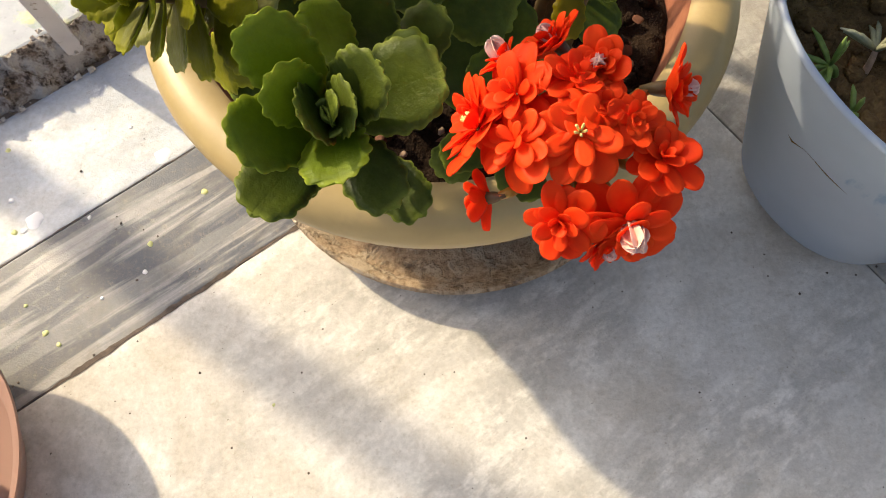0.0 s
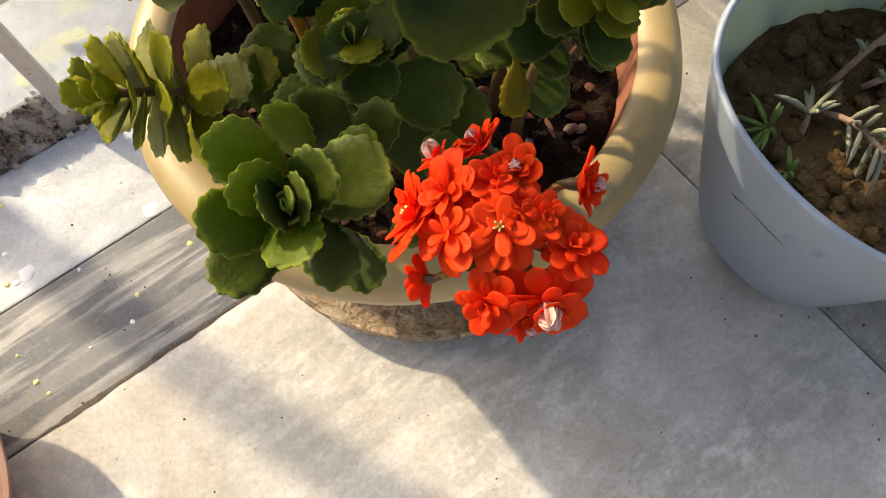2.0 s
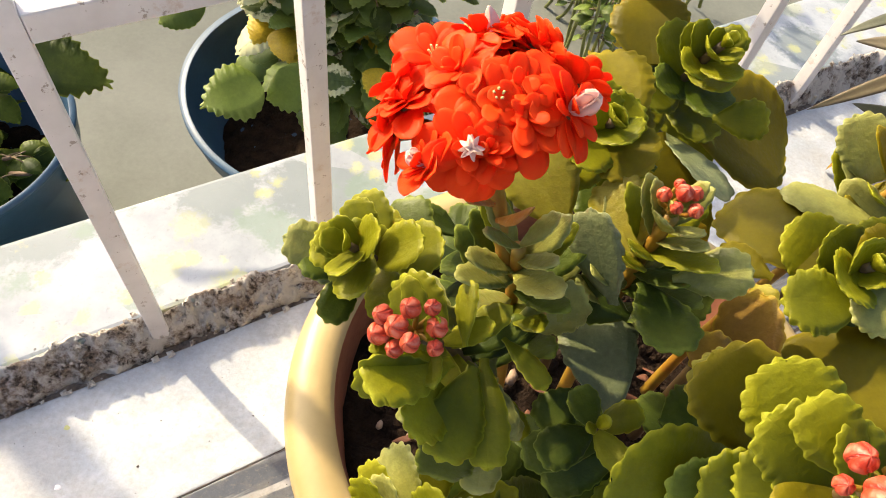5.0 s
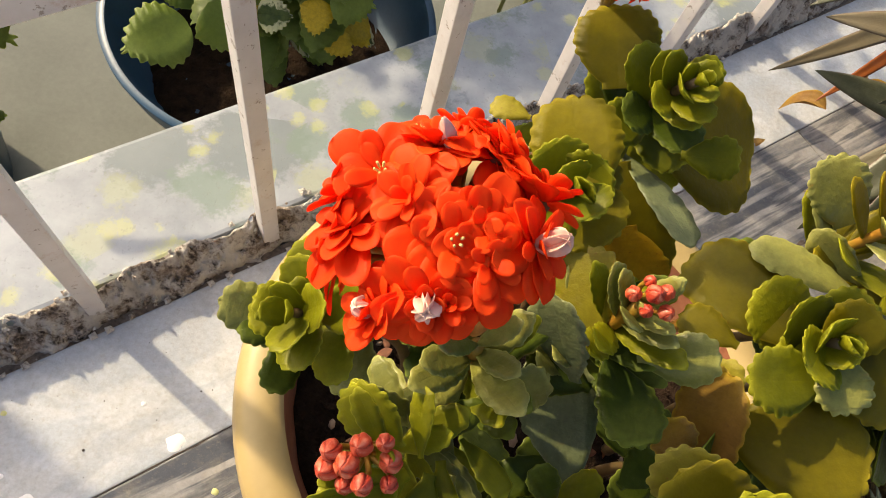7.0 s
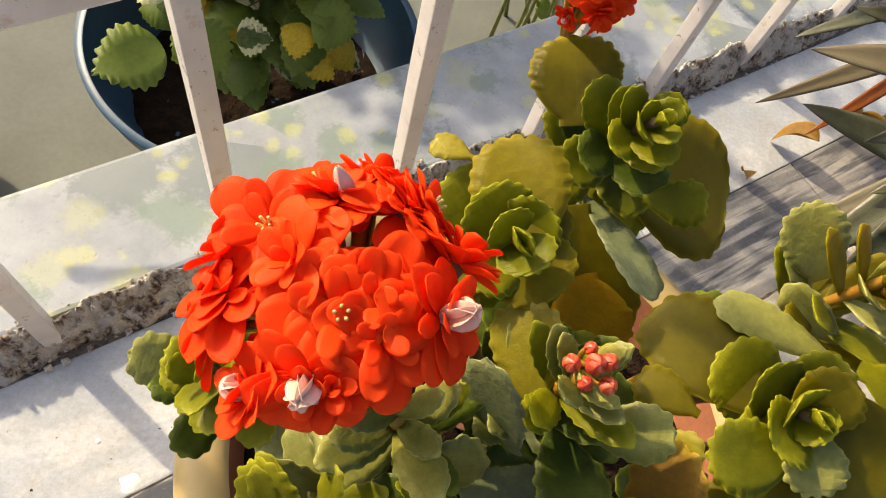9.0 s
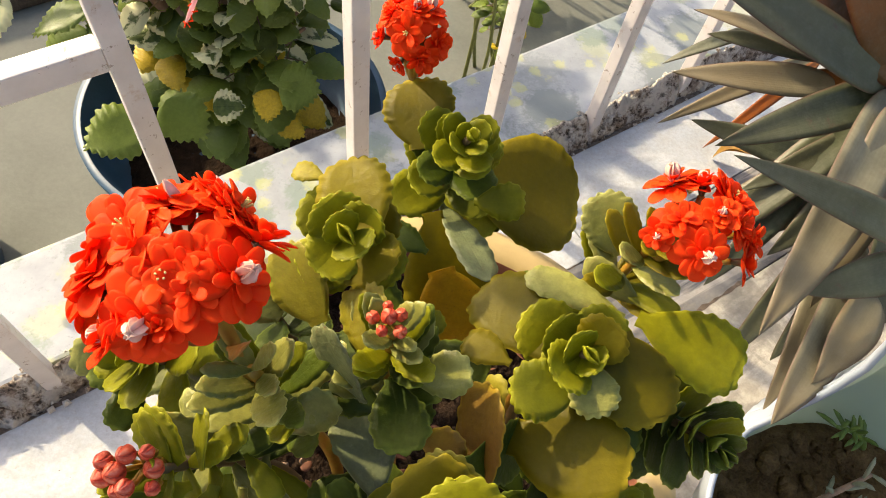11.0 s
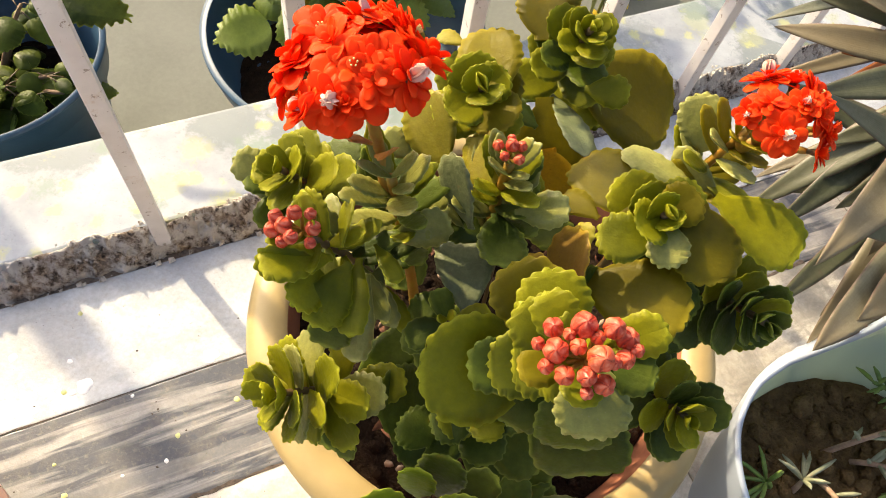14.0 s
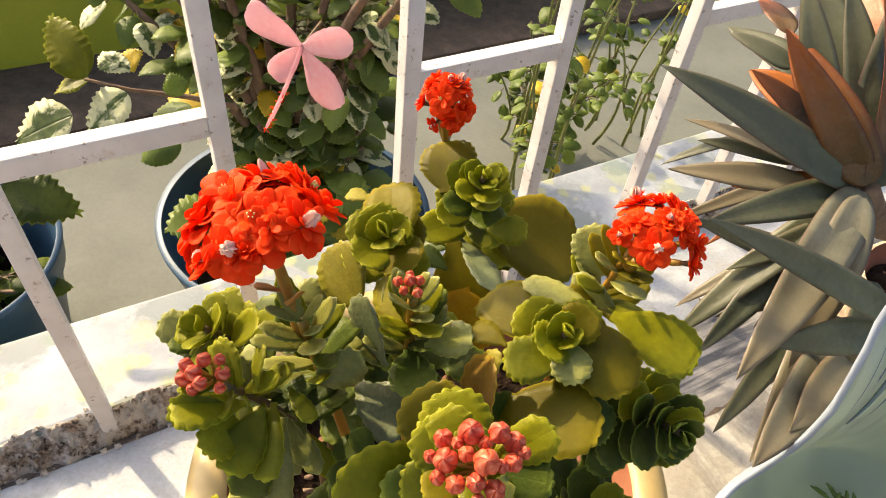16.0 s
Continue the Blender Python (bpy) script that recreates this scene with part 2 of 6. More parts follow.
# ---- mesh helpers ----
def mesh_of(name, verts, faces, mats, uvs=None, face_mats=None, smooth=True):
    me = bpy.data.meshes.new(name)
    me.from_pydata([tuple(v) for v in verts], [], faces)
    for mt in mats if isinstance(mats, (list, tuple)) else [mats]:
        me.materials.append(mt)
    if uvs is not None:
        layer = me.uv_layers.new(name="UVMap")
        idx = np.empty(len(me.loops), dtype=np.int32)
        me.loops.foreach_get("vertex_index", idx)
        layer.data.foreach_set("uv", np.asarray(uvs, dtype=np.float32)[idx].ravel())
    if face_mats is not None:
        me.polygons.foreach_set("material_index", np.asarray(face_mats, dtype=np.int32))
    if smooth:
        me.polygons.foreach_set("use_smooth", np.ones(len(me.polygons), dtype=bool))
    me.update()
    return me


def part(name, mesh, parent, label=""):
    ob = new(name, mesh)
    ob.parent = parent
    if label:
        tagged(ob, label)
    return ob


def empty(name, at):
    ob = new(name)
    ob.location = at
    ob.empty_display_size = 0.02
    return ob


def under(ob, parent):
    """Hangs an object that was built in world places under a parent, without moving it."""
    bpy.context.view_layer.update()
    ob.parent = parent
    ob.matrix_parent_inverse = parent.matrix_world.inverted()
    return ob


class Soup:
    """Collects vertices, faces and texture places of several pieces for one mesh."""

    def __init__(self):
        self.v, self.f, self.uv, self.m = [], [], [], []

    def add(self, verts, faces, uvs=None, mat=0):
        k = len(self.v)
        self.v += [tuple(p) for p in verts]
        self.f += [tuple(i + k for i in f) for f in faces]
        self.uv += list(uvs) if uvs is not None else [(0.5, 0.5)] * len(verts)
        self.m += [mat] * len(faces)
        return self

    def mesh(self, name, mats, smooth=True):
        return mesh_of(name, self.v, self.f, mats, self.uv, self.m, smooth)


def tube(points, radii, sides=8, close=True):
    """A tapering tube along places."""
    pts = [Vector(p) for p in points]
    if not hasattr(radii, "__len__"):
        radii = [radii] * len(pts)
    verts, faces, uvs = [], [], []
    side = None
    for i, p in enumerate(pts):
        d = (pts[min(i + 1, len(pts) - 1)] - pts[max(i - 1, 0)]).normalized()
        if side is None:
            side = d.orthogonal().normalized()
        side = (side - d * side.dot(d)).normalized()
        other = d.cross(side)
        for k in range(sides):
            a = 2 * math.pi * k / sides
            verts.append(p + (side * math.cos(a) + other * math.sin(a)) * radii[i])
            uvs.append((i / (len(pts) - 1), k / sides))
    for i in range(len(pts) - 1):
        for k in range(sides):
            a, b = i * sides + k, i * sides + (k + 1) % sides
            faces.append((a, b, b + sides, a + sides))
    if close:
        faces.append(tuple(reversed(range(sides))))
        faces.append(tuple(range((len(pts) - 1) * sides, len(pts) * sides)))
    return verts, faces, uvs


def bezier(a, b, c, d, n=10):
    return [a * (1 - t) ** 3 + b * 3 * t * (1 - t) ** 2 + c * 3 * t * t * (1 - t) + d * t ** 3 for t in (i / (n - 1) for i in range(n))]


def lathe(profile, sides=64, wobble=0.0, height=None):
    """A closed body turned round z from (radius, height) pairs; height(angle, z) may shift the heights."""
    verts, faces = [], []
    for r, z in profile:
        for k in range(sides):
            a = 2 * math.pi * k / sides
            rr = r * (1 + wobble * math.sin(3 * a + 5 * z) * 0.5 + wobble * math.sin(7 * a))
            zz = height(a, z) if height else z
            verts.append((rr * math.cos(a), rr * math.sin(a), zz))
    for i in range(len(profile) - 1):
        for k in range(sides):
            a, b = i * sides + k, i * sides + (k + 1) % sides
            faces.append((a, b, b + sides, a + sides))
    for i, flip in ((0, True), (len(profile) - 1, False)):
        if profile[i][0] > 1e-6:
            ring = range(i * sides, (i + 1) * sides)
            faces.append(tuple(reversed(ring)) if flip else tuple(ring))
    return verts, faces


def slab(lo, hi, bevel, frame_of=None):
    """A box with rounded-off edges, from its low to its high corner; frame_of maps its corners into the world."""
    bm = bmesh.new()
    bmesh.ops.create_cube(bm, size=1.0)
    for v in bm.verts:
        v.co = Vector([lo[i] if v.co[i] < 0 else hi[i] for i in range(3)])
    if bevel:
        bmesh.ops.bevel(bm, geom=list(bm.edges), offset=bevel, segments=2, affect="EDGES", profile=0.6)
    if frame_of:
        for v in bm.verts:
            v.co = frame_of(v.co)
    bm.normal_update()
    return bm


def bm_mesh(name, bm, mat, smooth=False):
    me = bpy.data.meshes.new(name)
    bm.to_mesh(me)
    bm.free()
    for mt in mat if isinstance(mat, (list, tuple)) else [mat]:
        me.materials.append(mt)
    if smooth:
        me.polygons.foreach_set("use_smooth", np.ones(len(me.polygons), dtype=bool))
    return me


def blade(length, width, bend=0.12, cup=0.15, teeth=5, bite=0.07, thick=0.0022, nu=27, nv=5, peak=0.9, tip=0.4, stalk=0.1, wave=0.0, seed=0, fold=0.0, start=0.25):
    """One leaf or petal along +x with its upper face to +z, as a closed body. peak and tip shape the outline; teeth are rounded lobes set outwards along it."""
    rng = random.Random(seed)
    u = 0.5 - 0.5 * np.cos(np.linspace(0, math.pi, nu) ** 1.0)
    f = np.power(u, peak) * np.power(np.clip(1 - u, 0, 1), tip)
    um = peak / (peak + tip)
    f = f / (um ** peak * (1 - um) ** tip)
    f = np.maximum(f, stalk * np.clip((1 - u) * 6, 0, 1))
    out = np.zeros((2, nu))
    shift = np.zeros((2, nu))
    if teeth:
        ex, ey = u * length, f * width / 2
        run = np.concatenate([[0], np.cumsum(np.hypot(np.diff(ex), np.diff(ey)))])
        tx, ty = np.gradient(ex), np.gradient(ey)
        norm = np.hypot(tx, ty) + 1e-9
        for side in (0, 1):
            w = np.clip((run / run[-1] - start) / (1 - start), 0, 1)
            w = w ** rng.uniform(0.88, 1.05)
            lobe = np.abs(np.sin(math.pi * (teeth + 0.5) * w)) ** 0.65 - 0.45
            push = bite * 0.62 * width * lobe * np.clip(w * 5, 0, 1) * (0.75 + 0.5 * np.sin(w * 9 + rng.random() * 6) ** 2)
            out[side], shift[side] = push * tx / norm, -push * ty / norm
    v = np.linspace(-1, 1, nv)
    half = f * width / 2
    ph = rng.random() * 6
    verts, uvs = [], []
    for layer in (0, 1):
        for i in range(nu):
            for j in range(nv):
                side = 0 if v[j] < 0 else 1
                near = abs(v[j]) ** 7
                y = half[i] * v[j] + math.copysign(out[side][i] * near, v[j])
                ui = u[i] + (shift[side][i] * near) / length
                ang = bend * 2.2 * ui
                r_x = length * (math.sin(ang) / (bend * 2.2)) if abs(bend) > 1e-3 else length * ui
                r_z = -length * ((1 - math.cos(ang)) / (bend * 2.2)) if abs(bend) > 1e-3 else 0.0
                z = r_z + cup * abs(half[i]) * v[j] ** 2 + fold * abs(y) + wave * width * math.sin(9 * u[i] + ph + 2 * v[j]) * abs(v[j])
                t = thick * (1 - 0.82 * v[j] ** 4) * min(1, (1 - u[i]) * 8 + 0.35)
                verts.append((r_x, y, z + (t / 2 if layer == 0 else -t / 2)))
                uvs.append((u[i], 0.5 + 0.5 * v[j]))
    faces = []
    n = nu * nv
    for i in range(nu - 1):
        for j in range(nv - 1):
            a = i * nv + j
            faces.append((a, a + nv, a + nv + 1, a + 1))
            faces.append((n + a, n + a + 1, n + a + nv + 1, n + a + nv))
    for i in range(nu - 1):
        for j, flip in ((0, False), (nv - 1, True)):
            a, b = i * nv + j, (i + 1) * nv + j
            q = (a, n + a, n + b, b)
            faces.append(tuple(reversed(q)) if flip else q)
    faces.append(tuple([j for j in range(nv)] + [n + j for j in reversed(range(nv))]))
    k = (nu - 1) * nv
    faces.append(tuple([k + j for j in reversed(range(nv))] + [n + k + j for j in range(nv)]))
    return verts, faces, uvs


def frame_at(base, along, up):
    """The pose of a leaf that starts at base, runs along a way and turns its face up."""
    x = Vector(along).normalized()
    z = Vector(up) - x * Vector(up).dot(x)
    if z.length < 1e-4:
        z = x.orthogonal()
    z.normalize()
    y = z.cross(x)
    return Matrix(((x.x, y.x, z.x, base[0]), (x.y, y.y, z.y, base[1]), (x.z, y.z, z.z, base[2]), (0, 0, 0, 1)))


# ---- the setting ----
def marble_material(name, base, pale, vein, vein_scale, stretch, rough=0.45, dirt=(0.30, 0.26, 0.19), amount=0.5, skew=0, streak=0.0, patch=0.5):
    m = Nodes(name)
    p = m.place()
    along = m.n("ShaderNodeMapping", ins={"Vector": p, "Rotation": (0, 0, -RUN + radians(skew))}).outputs[0]
    turned = m.n("ShaderNodeMapping", ins={"Vector": along, "Scale": stretch}).outputs[0]
    cloud = m.noise(p, 9.0, 6, 0.6)
    col = m.ramp(cloud, [(0.3, base), (0.7, pale)])
    line = m.noise(turned, vein_scale, 7, 0.62, 0.8)
    col = m.mix(m.math("MULTIPLY", m.ramp(line, [(0.44, (0, 0, 0)), (0.56, (1, 1, 1))], True), amount), col, vein)
    if streak:
        long = m.n("ShaderNodeMapping", ins={"Vector": along, "Scale": (0.10, 1.0, 1.0)}).outputs[0]
        band = m.ramp(m.noise(long, 78.0, 4.0, 0.55, 0.35), [(0.47, (0, 0, 0)), (0.56, (1, 1, 1))])
        col = m.mix(m.math("MULTIPLY", band, streak), col, vein)
    grime = m.ramp(m.noise(p, 38.0, 6, 0.7), [(0.47, (0, 0, 0)), (0.72, (1, 1, 1))])
    col = m.mix(m.math("MULTIPLY", grime, 0.30), col, dirt)
    blot = m.ramp(m.noise(p, 19.0, 8, 0.72, 0.6), [(0.50, (0, 0, 0)), (0.70, (1, 1, 1))])
    col = m.mix(m.math("MULTIPLY", blot, 0.4), col, vein)
    tan = m.ramp(m.noise(p, 7.0, 8, 0.72, 0.3), [(0.48, (0, 0, 0)), (0.60, (1, 1, 1))])
    col = m.mix(m.math("MULTIPLY", tan, patch), col, dirt)
    smoke = m.n("ShaderNodeMapping", ins={"Vector": along, "Scale": (0.45, 1.0, 1.0), "Location": (3.1, 7.7, 0)}).outputs[0]
    cloudy = m.math("MULTIPLY", m.ramp(m.noise(smoke, 9.0, 3, 0.5), [(0.48, (0, 0, 0)), (0.60, (1, 1, 1))]), m.ramp(m.noise(smoke, 75.0, 6, 0.7), [(0.42, (0, 0, 0)), (0.54, (1, 1, 1))]))
    col = m.mix(m.math("MULTIPLY", cloudy, patch * 1.3), col, vein)
    pits = m.ramp(m.noise(p, 210.0, 5, 0.7), [(0.54, (0, 0, 0)), (0.70, (1, 1, 1))])
    col = m.mix(m.math("MULTIPLY", pits, 0.34), col, dirt)
    grain = m.ramp(m.noise(p, 240.0, 5, 0.75), [(0.36, (0.72, 0.72, 0.70)), (0.64, (1.16, 1.16, 1.17))])
    col = m.n("ShaderNodeMix", data_type="RGBA", blend_type="MULTIPLY", ins={0: 0.45, 6: col, 7: grain}).outputs[2]
    fine = m.noise(p, 700.0, 3, 0.6)
    m.bump(m.math("ADD", m.math("MULTIPLY", pits, -0.8), m.math("ADD", fine, m.noise(p, 60.0, 5))), 0.22, 0.0012)
    return m.done(col, m.ramp(grime, [(0.0, (rough,) * 3), (1.0, (rough + 0.3,) * 3)]))


MARBLE = marble_material("marble_pale", (0.66, 0.635, 0.57), (0.80, 0.77, 0.70), (0.34, 0.325, 0.285), 11.0, (0.5, 1.0, 1.0), 0.5, dirt=(0.34, 0.285, 0.19), amount=0.34, patch=0.42)
MARBLE_WHITE = marble_material("marble_white", (0.43, 0.455, 0.475), (0.61, 0.63, 0.64), (0.30, 0.34, 0.40), 9.0, (0.6, 1.2, 1.0), 0.4, amount=0.55, patch=0.25)
MARBLE_GREY = marble_material("marble_grey_veined", (0.235, 0.235, 0.235), (0.42, 0.395, 0.36), (0.055, 0.062, 0.078), 22.0, (0.09, 2.2, 1.0), 0.4, amount=0.6, skew=1, streak=0.95, patch=0.12)
MARBLE_SIDE = marble_material("marble_dim", (0.42, 0.395, 0.34), (0.56, 0.53, 0.46), (0.18, 0.17, 0.15), 16.0, (1.6, 0.3, 1.0), 0.5, amount=0.6)


def mortar_material():
    """Crumbled lime mortar: earth brown, with whitewash left on the higher bits."""
    m = Nodes("mortar_broken")
    p = m.place()
    big, mid = m.noise(p, 35.0, 6, 0.7), m.noise(p, 140.0, 5, 0.7)
    col = m.ramp(mid, [(0.36, (0.050, 0.036, 0.026)), (0.48, (0.27, 0.21, 0.16)), (0.68, (0.52, 0.45, 0.37))])
    white = m.ramp(big, [(0.43, (0, 0, 0)), (0.54, (1, 1, 1))])
    col = m.mix(m.math("MULTIPLY", white, 0.82), col, (0.66, 0.63, 0.57))
    m.bump(m.math("ADD", mid, m.math("MULTIPLY", m.noise(p, 600.0, 4), 0.6)), 1.0, 0.004)
    return m.done(col, 0.92)


MORTAR = mortar_material()
GROUT = plain("joint_dark", (0.055, 0.042, 0.032), (0.27, 0.21, 0.16), 150, 0.9, 0.5)


def ledge_material():
    """Whitewashed cement with splashes of yellow, green and grey-blue paint."""
    m = Nodes("ledge_spattered")
    p = m.place()
    col = m.ramp(m.noise(p, 16.0, 6, 0.65), [(0.32, (0.225, 0.252, 0.285)), (0.66, (0.355, 0.382, 0.42))])
    for scale, size, tint, seed, share in ((11.0, 0.42, (0.16, 0.19, 0.20), 33.0, 0.8), (22.0, 0.36, (0.36, 0.38, 0.20), 7.0, 0.45), (19.0, 0.36, (0.17, 0.23, 0.19), 13.0, 0.7), (40.0, 0.30, (0.46, 0.46, 0.15), 21.0, 0.5)):
        warp = m.n("ShaderNodeMapping", ins={"Vector": p, "Location": (seed, seed * 1.7, 0), "Scale": (1, 1, 0.01)}).outputs[0]
        cells = m.n("ShaderNodeTexVoronoi", ins={"Vector": warp, "Scale": scale, "Randomness": 1.0})
        edge = m.math("ADD", cells.outputs["Distance"], m.math("MULTIPLY", m.math("SUBTRACT", m.noise(p, 90.0, 5, 0.7), 0.5), 0.7))
        blot = m.ramp(edge, [(size - 0.06, (1, 1, 1)), (size + 0.08, (0, 0, 0))])
        keep = m.ramp(cells.outputs["Color"], [(0.47, (0, 0, 0)), (0.50, (1, 1, 1))])
        col = m.mix(m.math("MULTIPLY", m.math("MULTIPLY", blot, keep), share), col, tint)
    specks = m.ramp(m.noise(p, 260.0, 3, 0.6), [(0.60, (0, 0, 0)), (0.72, (1, 1, 1))])
    col = m.mix(m.math("MULTIPLY", specks, 0.35), col, (0.22, 0.23, 0.22))
    m.bump(m.math("ADD", m.noise(p, 60.0, 5), m.math("MULTIPLY", specks, -0.6)), 0.35, 0.002)
    return m.done(col, 0.6)


LEDGE = ledge_material()
CEMENT = plain("cement_grey", (0.100, 0.108, 0.092), (0.155, 0.163, 0.142), 7, 0.8, 0.2, 0.002, 160)
WALL_GREEN = plain("wall_lime_paint", (0.26, 0.30, 0.02), (0.36, 0.38, 0.03), 6, 0.7, 0.3, 0.002, 200)
EARTH = plain("bed_earth", (0.035, 0.025, 0.018), (0.12, 0.085, 0.06), 40, 0.95, 0.9, 0.006, 300)


def rail_paint():
    """White enamel, chipped and rusted in places."""
    m = Nodes("rail_white_enamel")
    p = m.place()
    col = m.ramp(m.noise(p, 30.0, 5, 0.6), [(0.3, (0.60, 0.57, 0.56)), (0.7, (0.74, 0.71, 0.70))])
    chip = m.ramp(m.noise(p, 130.0, 5, 0.7), [(0.62, (0, 0, 0)), (0.65, (1, 1, 1))])
    col = m.mix(m.math("MULTIPLY", chip, 0.7), col, (0.20, 0.15, 0.11))
    rust = m.ramp(m.noise(p, 55.0, 6, 0.75), [(0.58, (0, 0, 0)), (0.70, (1, 1, 1))])
    col = m.mix(m.math("MULTIPLY", rust, 0.45), col, (0.40, 0.22, 0.10))
    m.bump(m.math("ADD", m.noise(p, 200.0, 4), m.math("MULTIPLY", chip, -1.0)), 0.3, 0.0008)
    return m.done(col, 0.42)


ENAMEL = rail_paint()

# floor slabs: two pale strips, a grey band and a dim slab, over a bed that shows in the joints
floor = tagged(empty("floor", (0, 0, 0)), "pale and grey veined marble terrace floor in wide slabs", "floor", kind="structure")
JOINT = 0.011


def paving(name, s0, s1, n0, n1, mat, label):
    g = JOINT / 2
    bm = slab((s0 + g, n0 + g, -0.35), (s1 - g, n1 - g, 0.0), 0.02, lambda c: R(c.x, c.y, c.z))
    part(name, bm_mesh(name, bm, mat), floor, label)


paving("marble_slab", -40, 4.86, -9.0, 2.97, MARBLE, "pale beige marble slab")
paving("marble_slab", 4.86, 40, -9.0, 2.97, MARBLE_SIDE, "dim grey-brown marble slab")
paving("marble_slab", -40, 9.2, 2.97, 4.32, MARBLE_GREY, "grey marble band with dark veins")
paving("marble_slab", 9.2, 40, 2.97, 4.32, MARBLE_GREY, "grey marble band with dark veins")
paving("marble_slab", -40, -3.4, 4.32, 5.80, MARBLE_WHITE, "white marble strip beside the railing")
paving("marble_slab", -3.4, 6.5, 4.32, 5.80, MARBLE_WHITE, "white marble strip beside the railing")
paving("marble_slab", 6.5, 40, 4.32, 5.80, MARBLE_WHITE, "white marble strip beside the railing")
bed = slab((-40, -9.0, -3.3), (40, 5.9, -0.045), 0, lambda c: R(c.x, c.y, c.z))
part("joint_bed", bm_mesh("joint_bed", bed, GROUT), floor)

CRACK = plain("joint_crack", (0.018, 0.014, 0.011), (0.16, 0.12, 0.09), 120, 0.9, 0.5)
# worn mortar that fills the chipped edges of the long joints
for n_at, wide, seed in ((2.97, 0.058, 2.0), (4.32, 0.018, 9.0)):
    verts, faces = [], []
    for i in range(420):
        s = -9 + 17 * i / 419
        grow = max(0.12, 0.5 + 1.1 * noise.noise((s * 1.3, seed, 0)) + 0.7 * noise.noise((s * 6.0, seed, 3)))
        mid = n_at + 0.02 * noise.noise((s * 4, seed, 7))
        verts += [R(s, mid - wide * grow * 0.6, 0.004), R(s, mid + wide * grow * (0.7 + noise.noise((s * 9, seed, 5))), 0.004)]
    faces = [(2 * i, 2 * i + 2, 2 * i + 3, 2 * i + 1) for i in range(419)]
    part("joint_filler", mesh_of("joint_filler", verts, faces, CRACK), floor)

DRIP_WHITE = plain("paint_drip_white", (0.78, 0.77, 0.75), (0.86, 0.85, 0.83), 60, 0.45)
DRIP_LIME = plain("paint_drip_lime", (0.44, 0.46, 0.16), (0.55, 0.56, 0.24), 60, 0.5)


def drip(x, y, size, mat, seed):
    rng = random.Random(seed)
    ph = rng.random() * 6
    ring = [(math.cos(a) * size * (1 + 0.14 * math.sin(3 * a + ph) + 0.08 * math.sin(5 * a)), math.sin(a) * size * (1 + 0.14 * math.sin(2 * a + ph)), 0) for a in (2 * math.pi * k / 18 for k in range(18))]
    verts = [(x * U + c[0] * U, y * U + c[1] * U, 0.0) for c in ring] + [(x * U + c[0] * 0.8 * U, y * U + c[1] * 0.8 * U, 0.0005) for c in ring]
    faces = [(k, (k + 1) % 18, 18 + (k + 1) % 18, 18 + k) for k in range(18)] + [tuple(range(18, 36))]
    part("paint_drip", mesh_of("paint_drip", verts, faces, mat), floor)


for i, (x, y, size) in enumerate(((-3.73, 2.85, 0.085), (-3.81, 2.74, 0.035), (-2.60, 3.59, 0.085), (-4.15, 2.45, 0.10), (-4.02, 3.05, 0.03), (-4.6, 2.9, 0.05), (-3.2, 2.9, 0.02), (-3.0, 3.9, 0.025), (-2.9, 2.1, 0.02), (-2.545, 2.37, 0.025))):
    drip(x, y, size, DRIP_WHITE, i)
for i, (x, y, size) in enumerate(((-3.9, 2.72, 0.045), (-2.12, 3.21, 0.05), (-2.55, 2.65, 0.04), (-3.35, 1.75, 0.045), (-3.2, 1.65, 0.035), (-3.6, 2.0, 0.03), (-1.17, 1.2, 0.02), (-4.2, 3.6, 0.04))):
    drip(x, y, size * 0.7, DRIP_LIME, i + 40)

# dark grit strewn over the marble
soup = Soup()
rng = random.Random(12)
for k in range(900):
    c = R(rng.uniform(-7, 6), rng.uniform(-5, 5.7), 0.004)
    sz = 0.00035 + 0.0009 * rng.random() ** 4
    soup.add([c + Vector((x, y, z)) * sz * rng.uniform(0.6, 1.4) for x, y, z in ((1, 0, 0), (-1, 0, 0), (0, 1, 0), (0, -1, 0), (0, 0, 0.7))], [(0, 2, 4), (2, 1, 4), (1, 3, 4), (3, 0, 4)])
tagged(new("floor_grit", soup.mesh("floor_grit", EARTH, False)), "fine dark grit scattered over the marble floor", "grit", kind="stuff")

# crumbled mortar along the foot of the railing
rng = random.Random(4)
ns, nn = 1100, 18
verts, faces = [], []
for i in range(ns):
    s = -9 + 24 * i / (ns - 1)
    ragged = 0.09 * noise.noise((s * 1.7, 0, 0)) + 0.06 * noise.noise((s * 6, 3, 0)) + 0.03 * noise.noise((s * 17, 8, 0))
    top_edge = 6.13 + 0.10 * noise.noise((s * 2.3, 7, 4)) + 0.05 * noise.noise((s * 9, 1, 4))
    for j in range(nn):
        w = j / (nn - 1)
        n_at = (5.86 + ragged) * (1 - w) + top_edge * w
        hump = 0.40 * min(1.0, w * 1.25) ** 0.9
        rough_z = 0.06 * noise.noise((s * 3.1, n_at * 5, 1)) + 0.085 * noise.noise((s * 9, n_at * 11, 5)) + 0.075 * noise.noise((s * 25, n_at * 25, 9))
        z = hump + rough_z * (0.25 + 1.0 * math.sin(math.pi * min(1.0, w * 1.1)) ** 0.5) - (0.05 if j in (0, nn - 1) else 0)
        verts.append(R(s, n_at, z))
for i in range(ns - 1):
    for j in range(nn - 1):
        a = i * nn + j
        faces.append((a, a + nn, a + nn + 1, a + 1))
